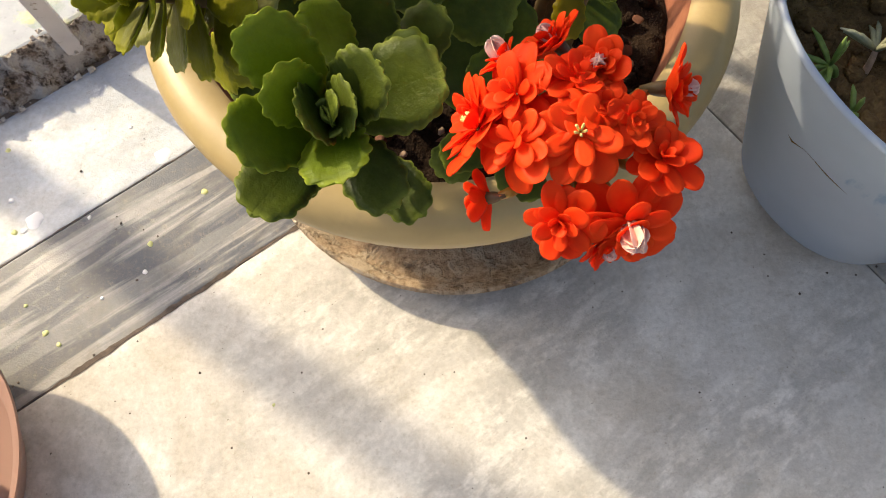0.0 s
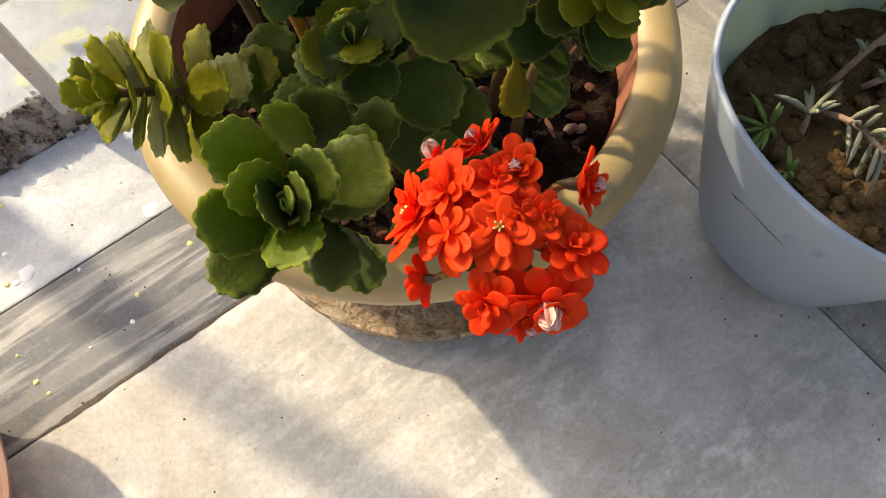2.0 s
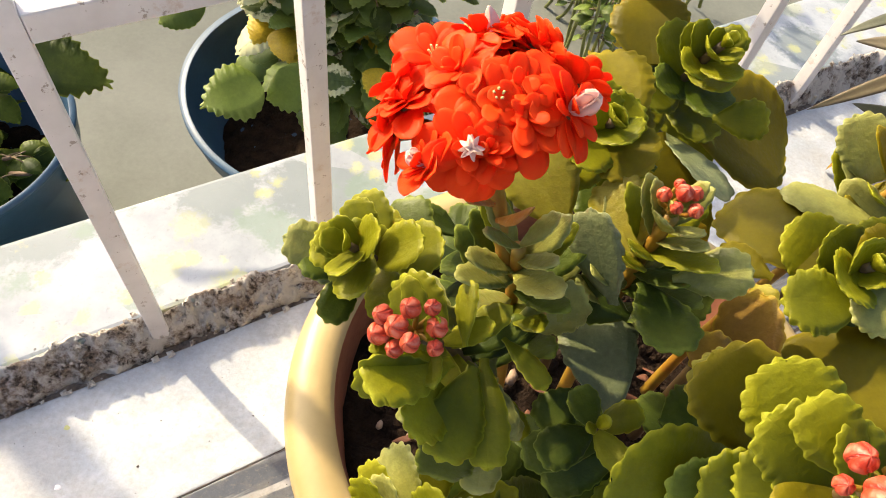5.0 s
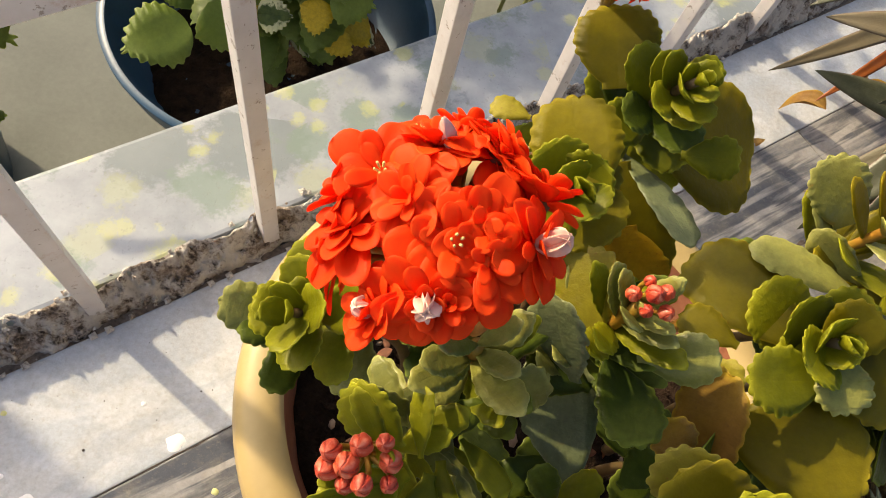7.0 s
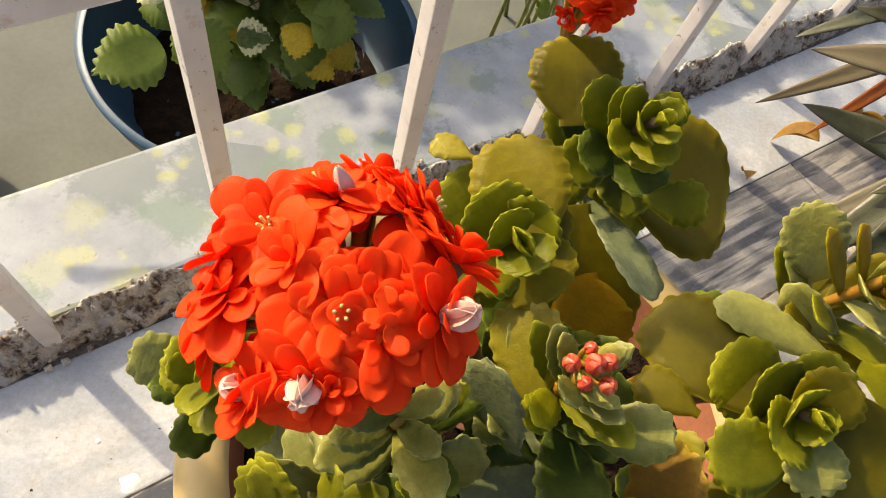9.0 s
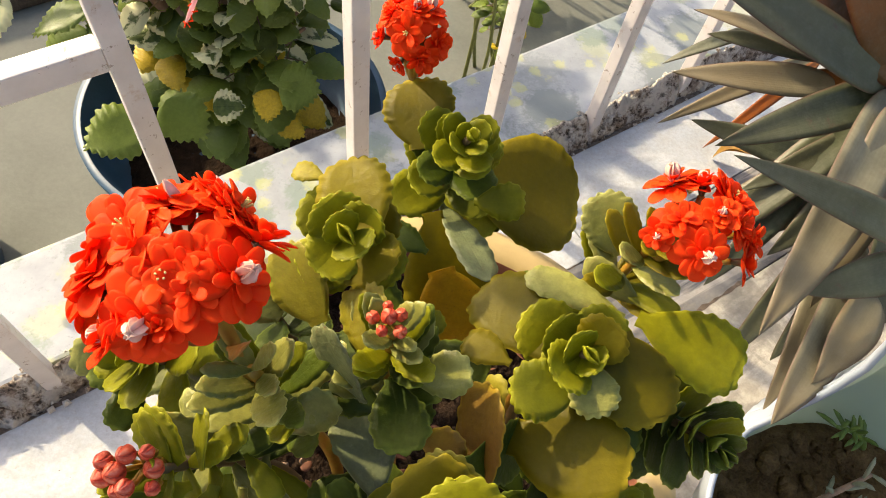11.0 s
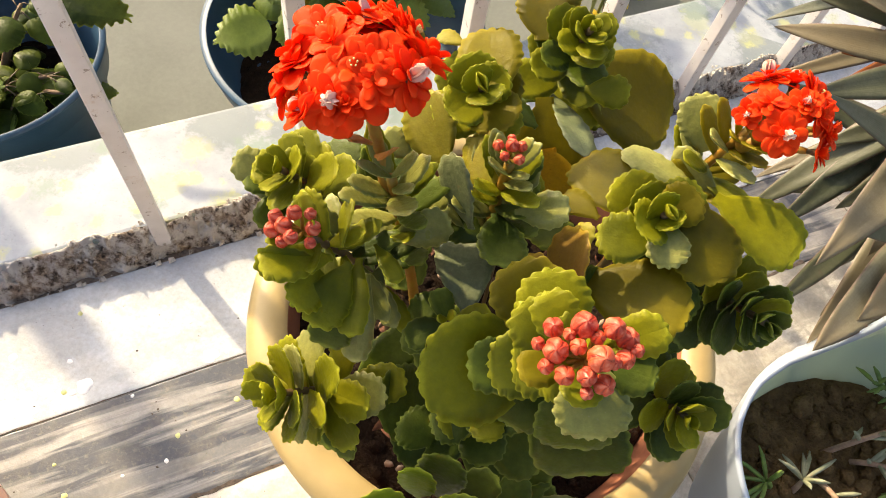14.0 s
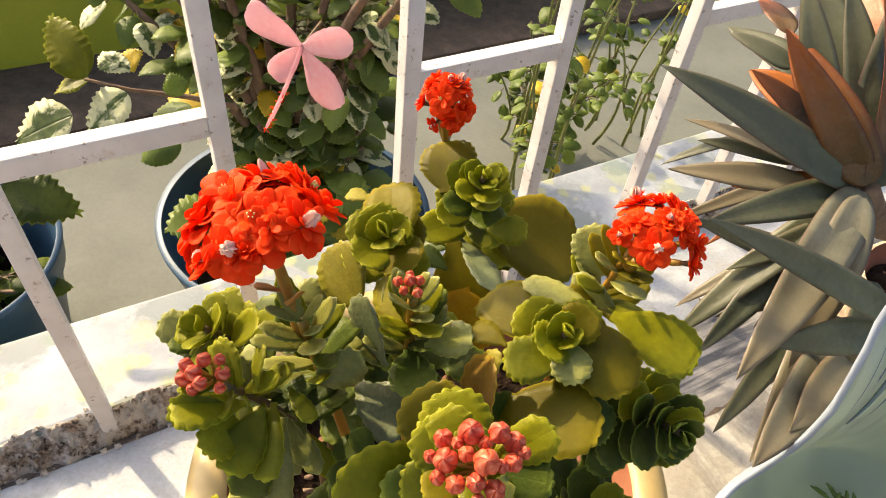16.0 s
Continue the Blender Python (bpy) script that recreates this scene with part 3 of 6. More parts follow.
mortar = tagged(new("mortar_strip", mesh_of("mortar_strip", verts, faces, MORTAR)), "crumbling grey-brown mortar along the foot of the railing", "mortar", kind="structure")

# loose crumbs on the broken mortar
soup = Soup()
rng = random.Random(31)
for k in range(420):
    s_at, n_at = rng.uniform(-4, 11), 5.78 + 0.4 * rng.random() ** 1.3
    sz = 0.0022 * (0.4 + rng.random() ** 2 * 1.6)
    c = R(s_at, n_at, 0.40 * max(0.0, min(1.0, (n_at - 5.82) / 0.28)) ** 0.9 + 0.02)
    soup.add([c + Vector((x, y, z)) * sz * rng.uniform(0.6, 1.3) for x, y, z in ((1, 0, 0), (-1, 0, 0), (0, 1, 0), (0, -1, 0), (0, 0, 0.8), (0, 0, -0.8))], [(0, 2, 4), (2, 1, 4), (1, 3, 4), (3, 0, 4), (2, 0, 5), (1, 2, 5), (3, 1, 5), (0, 3, 5)])
tagged(new("mortar_crumbs", soup.mesh("mortar_crumbs", MORTAR, False)), "loose grey-brown mortar crumbs along the railing", "rubble", kind="stuff")

ledge = slab((-40, 6.1, -3.3), (40, 7.56, 0.38), 0.05, lambda c: R(c.x, c.y, c.z + 0.012 * math.sin(c.x * 2)))
tagged(new("ledge", bm_mesh("ledge", ledge, LEDGE)), "whitewashed cement ledge with yellow, green and grey paint splashes", "ledge", kind="structure")
LOW = -3.2
ground = slab((-900, -900, LOW - 1.0), (900, 900, LOW), 0, lambda c: R(c.x, c.y, c.z))
tagged(new("ground", bm_mesh("ground", ground, CEMENT)), "grey-green cement yard below the terrace", "ground", kind="structure")
bed = slab((-60, 16.2, LOW), (60, 19.5, LOW + 0.35), 0.1, lambda c: R(c.x, c.y, c.z + (0.12 * noise.noise((c.x, c.y, 0)))))
tagged(new("flower_bed", bm_mesh("flower_bed", bed, EARTH)), "dark bare earth bed along the lime wall", "earth bed", kind="structure")
far = slab((-120, 19.3, LOW), (60, 20.5, LOW + 2.7), 0, lambda c: R(c.x, c.y, c.z))
tagged(new("wall_back", bm_mesh("wall_back", far, WALL_GREEN)), "lime green painted garden wall", "wall", kind="structure")

# added parapet that stays out of view; closes the terrace and bounces sunlight back
unseen_wall = slab((-60, -9.6, -3.3), (60, -9.0, 6.5), 0.1, lambda c: R(c.x, c.y, c.z))
tagged(new("wall_parapet", bm_mesh("wall_parapet", unseen_wall, plain("plaster_grey", (0.10, 0.098, 0.092), (0.16, 0.155, 0.145), 5, 0.8, 0.2, 0.002, 140))), "low grey plastered parapet out of view, added to close the terrace and bounce light", "wall", kind="structure")

# ---- railing ----
railing = tagged(empty("railing", R(0, 5.9, 0.1)), "white enamelled square-bar terrace railing, chipped and rusting", "railing")
STEP, N0, HALF = 1.9, 6.02, 0.089
UPRIGHTS = [0.098, 1.962, 3.866, 5.748, 7.765] + [7.765 + STEP * k for k in range(1, 9)]


def leaning(c):
    """The bars lean a little, all alike."""
    return R(c.x - 0.018 * c.z, c.y - 0.006 * c.z, c.z)


def bar(s, n, z0, z1):
    bm = slab((s - HALF, n - HALF, z0), (s + HALF, n + HALF, z1), 0.014, leaning)
    return under(new("upright", bm_mesh("upright", bm, ENAMEL)), railing)


for k, s in enumerate(UPRIGHTS):
    bar(s, N0, 0.05, 16.6)
    if k % 2 == 0:
        bm = slab((s + HALF, N0 - HALF * 0.97, 4.15 - 0.11), (UPRIGHTS[k + 1] - HALF if k < 12 else s + STEP, N0 + HALF * 0.97, 4.15 + 0.11), 0.018, leaning)
        under(new("cross_bar", bm_mesh("cross_bar", bm, ENAMEL)), railing)
top = slab((-0.4, N0 - 0.3, 16.6), (24.5, N0 + 0.3, 16.95), 0.05, leaning)
under(new("top_rail", bm_mesh("top_rail", top, ENAMEL)), railing)

# a tall pole added out of view in the yard to cast a soft shadow across the floor
verts, faces = lathe([(0.42 * U, 0.0), (0.42 * U, 0.3 * U), (0.29 * U, 0.34 * U), (0.27 * U, 26.0 * U), (0.02 * U, 26.3 * U)], 32)
pole = new("yard_pole", mesh_of("yard_pole", verts, faces, ENAMEL))
pole.location = V(-9.95, 6.78, LOW)
tagged(pole, "tall white pole out of view, added to cast a shadow band on the floor", "pole")


# ---- pots, saucers and their soil ----
def painted_pot_material():
    m = Nodes("pot_cream_paint")
    p = m.place()
    col = m.ramp(m.noise(p, 14.0, 5, 0.6), [(0.3, (0.34, 0.245, 0.092)), (0.7, (0.47, 0.35, 0.150))])
    stain = m.ramp(m.noise(p, 60.0, 6, 0.7), [(0.55, (0, 0, 0)), (0.75, (1, 1, 1))])
    col = m.mix(m.math("MULTIPLY", stain, 0.35), col, (0.30, 0.22, 0.11))
    m.bump(m.math("ADD", m.noise(p, 25.0, 4), m.math("MULTIPLY", m.noise(p, 350.0, 3), 0.3)), 0.25, 0.0015)
    return m.done(col, 0.42)


POT_CREAM = painted_pot_material()
TERRACOTTA = plain("terracotta_bare", (0.20, 0.065, 0.03), (0.36, 0.14, 0.07), 30, 0.8, 0.4, 0.001, 260)
TERRACOTTA_DUSTY = plain("terracotta_dusty", (0.26, 0.17, 0.11), (0.60, 0.47, 0.34), 55, 0.9, 1.0, 0.008, 240)


def mud_material():
    """Clay under a flaking coat of dried mud, with dark runs down the side."""
    m = Nodes("clay_mud_crust")
    p = m.place()
    big, mid = m.noise(p, 45.0, 6, 0.68), m.noise(p, 170.0, 6, 0.72)
    col = m.ramp(mid, [(0.30, (0.20, 0.12, 0.065)), (0.50, (0.48, 0.35, 0.22)), (0.72, (0.68, 0.54, 0.37))])
    crust = m.ramp(big, [(0.49, (0, 0, 0)), (0.54, (1, 1, 1))])
    col = m.mix(m.math("MULTIPLY", crust, 0.7), col, (0.64, 0.53, 0.38))
    runs = m.n("ShaderNodeMapping", ins={"Vector": p, "Scale": (1, 1, 0.15)}).outputs[0]
    dark = m.ramp(m.noise(runs, 85.0, 5, 0.7), [(0.55, (0, 0, 0)), (0.66, (1, 1, 1))])
    col = m.mix(m.math("MULTIPLY", dark, 0.65), col, (0.12, 0.075, 0.045))
    m.bump(m.math("ADD", m.math("MULTIPLY", crust, 0.6), m.math("ADD", mid, m.math("MULTIPLY", dark, -0.5))), 1.0, 0.004)
    return m.done(col, 0.92)


SAUCER_MUD = mud_material()
SOIL = plain("soil_damp", (0.006, 0.004, 0.003), (0.040, 0.024, 0.014), 80, 0.95, 1.0, 0.006, 420)
SOIL_BROWN = plain("soil_brown_clods", (0.066, 0.038, 0.015), (0.235, 0.145, 0.062), 60, 0.95, 1.0, 0.006, 380)
for mat in (SOIL, SOIL_BROWN):
    mat.node_tree.nodes["Principled BSDF"].inputs["Specular IOR Level"].default_value = 0.1
DEBRIS = plain("dry_debris", (0.20, 0.12, 0.07), (0.45, 0.32, 0.22), 120, 0.9)
PLASTIC_BLUE = plain("plastic_navy", (0.015, 0.045, 0.085), (0.035, 0.085, 0.15), 12, 0.42, 0.1)


def vessel(name, at, outer, inner, outer_mat, inner_mat, label, category, sides=96, rim=3):
    """A turned pot in three parts: the body, the rim (its last outer rings) and the inside."""
    base = tagged(empty(name, at), label, category)
    cut = len(outer) - rim
    for piece, profile, mat in (("body", outer[:cut + 1], outer_mat), ("rim", outer[cut:] + inner[:1], outer_mat), ("inside", inner, inner_mat)):
        verts, faces = lathe([(r * U, z * U) for r, z in profile], sides)
        walls = (len(profile) - 1) * sides
        keep = faces[:walls]
        if piece == "body":
            keep.append(tuple(reversed(range(sides))))
        if piece == "inside":
            keep.append(tuple(range((len(profile) - 1) * sides, len(profile) * sides)))
        part(piece, mesh_of(piece, verts, keep, mat), base)
    return base


POT_AT = (0.20, 4.03)
saucer = vessel("plant_saucer", V(0.28, 4.02, 0.006), [(1.45, 0.0), (1.62, 0.02), (1.76, 0.10), (1.84, 0.24), (1.86, 0.30)], [(1.83, 0.325), (1.78, 0.30), (1.70, 0.17), (1.58, 0.11), (0.02, 0.10)], SAUCER_MUD, SAUCER_MUD, "dusty terracotta saucer with dried mud under the cream pot", "saucer")
pot = vessel("flower_pot", V(*POT_AT, 0.12), [(1.22, 0.0), (1.30, 0.03), (1.45, 0.45), (1.66, 1.0), (1.84, 1.45), (1.92, 1.62), (1.95, 1.72), (2.03, 1.80), (2.095, 1.92), (2.11, 2.05), (2.07, 2.17), (1.99, 2.225), (1.88, 2.235), (1.79, 2.21)], [(1.755, 2.17), (1.74, 2.08), (1.72, 1.8), (1.66, 1.5), (1.45, 1.2), (0.02, 1.2)], POT_CREAM, TERRACOTTA, "large cream-painted clay flower pot with a bare terracotta inside", "flower pot", rim=8)


def soil_disc(name, at, radius, mat, height, label, seed, rings=26, sides=72, lumps=1.0):
    verts, faces = [(0, 0, 0)], []
    for i in range(1, rings + 1):
        r = radius * i / rings
        for k in range(sides):
            a = 2 * math.pi * k / sides
            x, y = r * math.cos(a), r * math.sin(a)
            z = height * (noise.noise((x * 45 + seed, y * 45, 0)) + 0.6 * noise.noise((x * 120, y * 120 + seed, 2)) + lumps * 0.5 * noise.noise((x * 260 + seed, y * 260, 4)))
            verts.append((x, y, z - (0.004 if i == rings else 0)))
    for k in range(sides):
        faces.append((0, 1 + k, 1 + (k + 1) % sides))
    for i in range(rings - 1):
        for k in range(sides):
            a, b = 1 + i * sides + k, 1 + i * sides + (k + 1) % sides
            faces.append((a, a + sides, b + sides, b))
    ob = new(name, mesh_of(name, verts, faces, mat))
    ob.location = at
    return tagged(ob, label, "soil", kind="stuff")


soil_disc("soil", V(*POT_AT, 1.83), 1.715 * U, SOIL, 0.007, "dark damp potting soil with dry bits in the cream pot", 3.0)


def clods(name, at, spread, count, size, mat, label, seed, ground_z=0.0):
    """Loose crumbs that nobody could count, as one mesh."""
    rng = random.Random(seed)
    soup = Soup()
    for _ in range(count):
        r, a = spread * math.sqrt(rng.random()), rng.random() * 2 * math.pi
        c = Vector((r * math.cos(a), r * math.sin(a), ground_z + size * 0.15))
        sz = size * (0.35 + rng.random() ** 2)
        bm = bmesh.new()
        bmesh.ops.create_icosphere(bm, subdivisions=1, radius=sz)
        sq = Vector((1 + rng.random() * 0.8, 0.7 + rng.random() * 0.6, 0.5 + rng.random() * 0.5))
        turn = Euler((rng.random() * 6, rng.random() * 6, rng.random() * 6)).to_matrix()
        pts = [c + turn @ Vector((v.co.x * sq.x, v.co.y * sq.y, v.co.z * sq.z)) * (0.8 + 0.45 * rng.random()) for v in bm.verts]
        soup.add(pts, [[v.index for v in f.verts] for f in bm.faces])
        bm.free()
    ob = new(name, soup.mesh(name, mat))
    ob.location = at
    return tagged(ob, label, "soil", kind="stuff")


clods("soil_crumbs", V(*POT_AT, 1.85), 1.6 * U, 260, 0.0042, SOIL, "dark soil crumbs in the cream pot", 8)
clods("plant_litter", V(*POT_AT, 1.87), 1.5 * U, 90, 0.0035, DEBRIS, "pale dry plant bits on the potting soil", 9)

# wilted petals and leaf scraps on the potting soil
soup = Soup()
rng = random.Random(77)
for k in range(120):
    r, a = 1.55 * math.sqrt(rng.random()), rng.random() * 6.283
    v, f, uv = blade(rng.uniform(0.08, 0.24) * U, rng.uniform(0.03, 0.09) * U, rng.uniform(-0.6, 0.6), rng.uniform(0.3, 1.2), 3, 0.1, 0.0008, 11, 3, 0.7, 0.6, 0.1, 0.06, 1300 + k)
    turn = pose(r * math.cos(a) * U, r * math.sin(a) * U, 0.003 + rng.random() * 0.006, rng.uniform(-35, 35), rng.uniform(-35, 35), rng.random() * 360)
    soup.add([turn @ Vector(p) for p in v], f, uv)
scraps = new("leaf_scraps", soup.mesh("leaf_scraps", plain("scrap_red_brown", (0.05, 0.016, 0.008), (0.20, 0.075, 0.03), 60, 0.8)))
scraps.location = V(*POT_AT, 1.86)
tagged(scraps, "wilted red-brown petal and leaf scraps on the potting soil", "plant litter", kind="stuff")

# ---- cut-down plastic can with raised ribbed back ----
CAN_AT = (3.93, 3.55)


def can_lip(a):
    """The height of the lip round the can, raised at the back like a spout."""
    d = math.degrees(a) % 360
    stops = ((0, 2.45), (36, 2.9), (52, 4.4), (64, 5.4), (90, 5.9), (122.9, 5.9), (129.9, 5.2), (136.6, 4.4), (138.4, 3.6), (142.4, 3.0), (147.3, 2.62), (158, 2.46), (175, 2.40), (260, 2.34), (360, 2.45))
    for (d0, z0), (d1, z1) in zip(stops, stops[1:]):
        if d0 <= d <= d1:
            k = (d - d0) / (d1 - d0)
            return z0 + (z1 - z0) * k
    return 2.45


def can_material():
    m = Nodes("can_plastic")
    p = m.place()
    col = m.ramp(m.noise(p, 10.0, 4, 0.55), [(0.3, (0.34, 0.40, 0.50)), (0.7, (0.44, 0.50, 0.60))])
    smear = m.ramp(m.noise(m.n("ShaderNodeMapping", ins={"Vector": p, "Scale": (1, 1, 0.35)}).outputs[0], 34.0, 5, 0.6), [(0.67, (0, 0, 0)), (0.72, (1, 1, 1))])
    col = m.mix(m.math("MULTIPLY", smear, 0.55), col, (0.10, 0.20, 0.42))
    m.bump(m.noise(p, 200.0, 3), 0.12, 0.0006)
    m.done(col, 0.38)
    return m.see_through((0.55, 0.65, 0.68), 0.15)


def can_inside():
    m = Nodes("can_plastic_inside")
    p = m.place()
    col = m.ramp(m.noise(p, 12.0, 4, 0.55), [(0.3, (0.56, 0.64, 0.54)), (0.7, (0.68, 0.75, 0.64))])
    top = m.n("ShaderNodeSeparateXYZ", ins={0: p}).outputs[2]
    blue = m.ramp(m.math("ADD", top, m.math("MULTIPLY", m.noise(p, 25.0, 4), 0.05)), [(0.33, (0, 0, 0)), (0.40, (1, 1, 1))])
    col = m.mix(m.math("MULTIPLY", blue, 0.8), col, (0.24, 0.42, 0.60))
    m.bump(m.noise(p, 200.0, 3), 0.12, 0.0006)
    m.done(col, 0.4)
    return m.see_through((0.74, 0.84, 0.62), 0.5)


CAN, CAN_IN = can_material(), can_inside()
sides, rows = 240, 40
verts, faces, fm = [], [], []
for layer in (0, 1):
    for i in range(rows + 1):
        w = i / rows
        for k in range(sides):
            a = 2 * math.pi * k / sides
            lip = can_lip(a)
            z = 0.02 + (lip - 0.02) * w if layer == 0 else 0.12 + (lip - 0.12) * w
            r = 0.86 + 0.61 * min(1.0, z / 2.4) ** 0.9 - 0.30 * math.sin(math.pi * min(1.0, max(0.0, z - 2.4) / 2.9)) + 0.092 * max(0.0, z - 2.4)
            r -= 0.16 * max(0.0, 1 - z / 0.2) ** 2
            if layer:
                r -= 0.045
            d = math.degrees(a) % 360
            if 55 < d < 136 and z > 2.6:
                rib = math.sin((d - 60) * math.pi / 5.0)
                r -= 0.05 * max(0, rib) ** 2 * min(1, (z - 2.5) * 1.6)
            flat = 1 + 0.025 * math.cos(4 * a + 0.6)
            verts.append((r * flat * math.cos(a) * U, r * flat * math.sin(a) * U, z * U))
n = (rows + 1) * sides
can = tagged(empty("plastic_can", V(*CAN_AT, 0.0)), "pale blue-grey cut plastic can planter with a ribbed raised back", "planter")
for layer, (piece, mat) in enumerate((("outer_wall", CAN), ("inner_wall", CAN_IN))):
    own = verts[layer * n:(layer + 1) * n]
    faces = []
    for i in range(rows):
        for k in range(sides):
            a, b = i * sides + k, i * sides + (k + 1) % sides
            q = (a, b, b + sides, a + sides)
            faces.append(q if layer == 0 else tuple(reversed(q)))
    faces.append(tuple(reversed(range(sides))) if layer == 0 else tuple(range(sides)))
    part(piece, mesh_of(piece, own, faces, mat), can)
lip = [(Vector(verts[rows * sides + k]) + Vector(verts[n + rows * sides + k])) / 2 for k in range(sides)]
v, f, uv = tube(lip + lip[:1], 0.0021, 8, False)
part("rim", mesh_of("rim", v, f, CAN), can)
can_soil = soil_disc("can_soil", V(*CAN_AT, 1.70), 1.27 * U, SOIL_BROWN, 0.006, "brown crumbly earth with clods in the cut plastic can", 11.0)


def clod_mesh(seed):
    rng = random.Random(seed)
    bm = bmesh.new()
    bmesh.ops.create_icosphere(bm, subdivisions=2, radius=1.0)
    for v in bm.verts:
        v.co *= 0.82 + 0.30 * noise.noise(v.co * 1.4 + Vector((seed, 0, 0))) + 0.16 * noise.noise(v.co * 4 + Vector((0, seed, 0)))
        v.co.z *= 0.72
    return bm_mesh("clod", bm, SOIL_BROWN, True)


CLODS = [clod_mesh(3 + 5 * k) for k in range(5)]
rng = random.Random(12)
for k in range(230):
    r, a, sz = 1.17 * U * math.sqrt(rng.random()), rng.random() * 2 * math.pi, 0.0058 * (0.3 + 1.1 * rng.random() ** 2)
    ob = under(new("clod", CLODS[k % 5]), can_soil)
    ob.matrix_world = Matrix.Translation(V(*CAN_AT, 1.72) + Vector((r * math.cos(a), r * math.sin(a), sz * 0.25))) @ Euler((rng.random(), rng.random(), rng.random() * 6)).to_matrix().to_4x4() @ Matrix.Diagonal((sz * rng.uniform(0.9, 1.6), sz, sz, 1))

# ---- clear brown saucer with an orange pot in it ----
m = Nodes("plastic_brown_clear")
m.done((0.46, 0.30, 0.24), 0.28)
m.bsdf.inputs["Transmission Weight"].default_value = 0.35
m.bsdf.inputs["IOR"].default_value = 1.3
CLEAR_BROWN = m.mat
vessel("plastic_saucer", V(-4.33, 0.28, 0.004), [(1.10, 0.0), (1.16, 0.02), (1.30, 0.32), (1.44, 0.60), (1.52, 0.70)], [(1.515, 0.725), (1.43, 0.66), (1.28, 0.36), (1.13, 0.05), (0.02, 0.04)], CLEAR_BROWN, CLEAR_BROWN, "reddish-brown plastic plant saucer with dirt inside its rim", "saucer")
TERRA_ORANGE = plain("terracotta_orange", (0.40, 0.11, 0.03), (0.55, 0.19, 0.06), 30, 0.75, 0.3)
vessel("clay_pot", V(-4.55, 0.1, 0.06), [(0.75, 0.0), (0.80, 0.03), (0.95, 0.9), (1.0, 1.0), (1.06, 1.05), (1.06, 1.3)], [(1.02, 1.32), (0.93, 1.28), (0.9, 0.9), (0.02, 0.9)], TERRA_ORANGE, TERRA_ORANGE, "small orange clay pot in the brown plastic saucer", "flower pot")


# ---- navy pots in the yard ----
def navy_pot(x, y, rad, tall):
    ob = vessel("navy_pot", V(x, y, LOW + 0.002), [(rad * 0.70, 0.0), (rad * 0.73, 0.03), (rad * 0.90, tall * 0.75), (rad * 0.92, tall * 0.78), (rad * 0.955, tall * 0.80), (rad * 0.985, tall * 0.965), (rad, tall * 0.975), (rad, tall)], [(rad * 0.955, tall), (rad * 0.93, tall * 0.93), (rad * 0.80, tall * 0.45), (0.02, tall * 0.45)], PLASTIC_BLUE, PLASTIC_BLUE, "round navy blue plastic pot on the cement yard", "flower pot")
    ob["group"] = "navy pots in the yard"
    soil_disc("pot_soil", V(x, y, LOW + tall * 0.47), rad * 0.80 * U, SOIL, 0.006, "dark soil in a navy pot", x)
    return ob


navy_pot(-3.18, 9.91, 2.41, 2.33)
navy_pot(-8.05, 7.05, 1.9, 2.7)


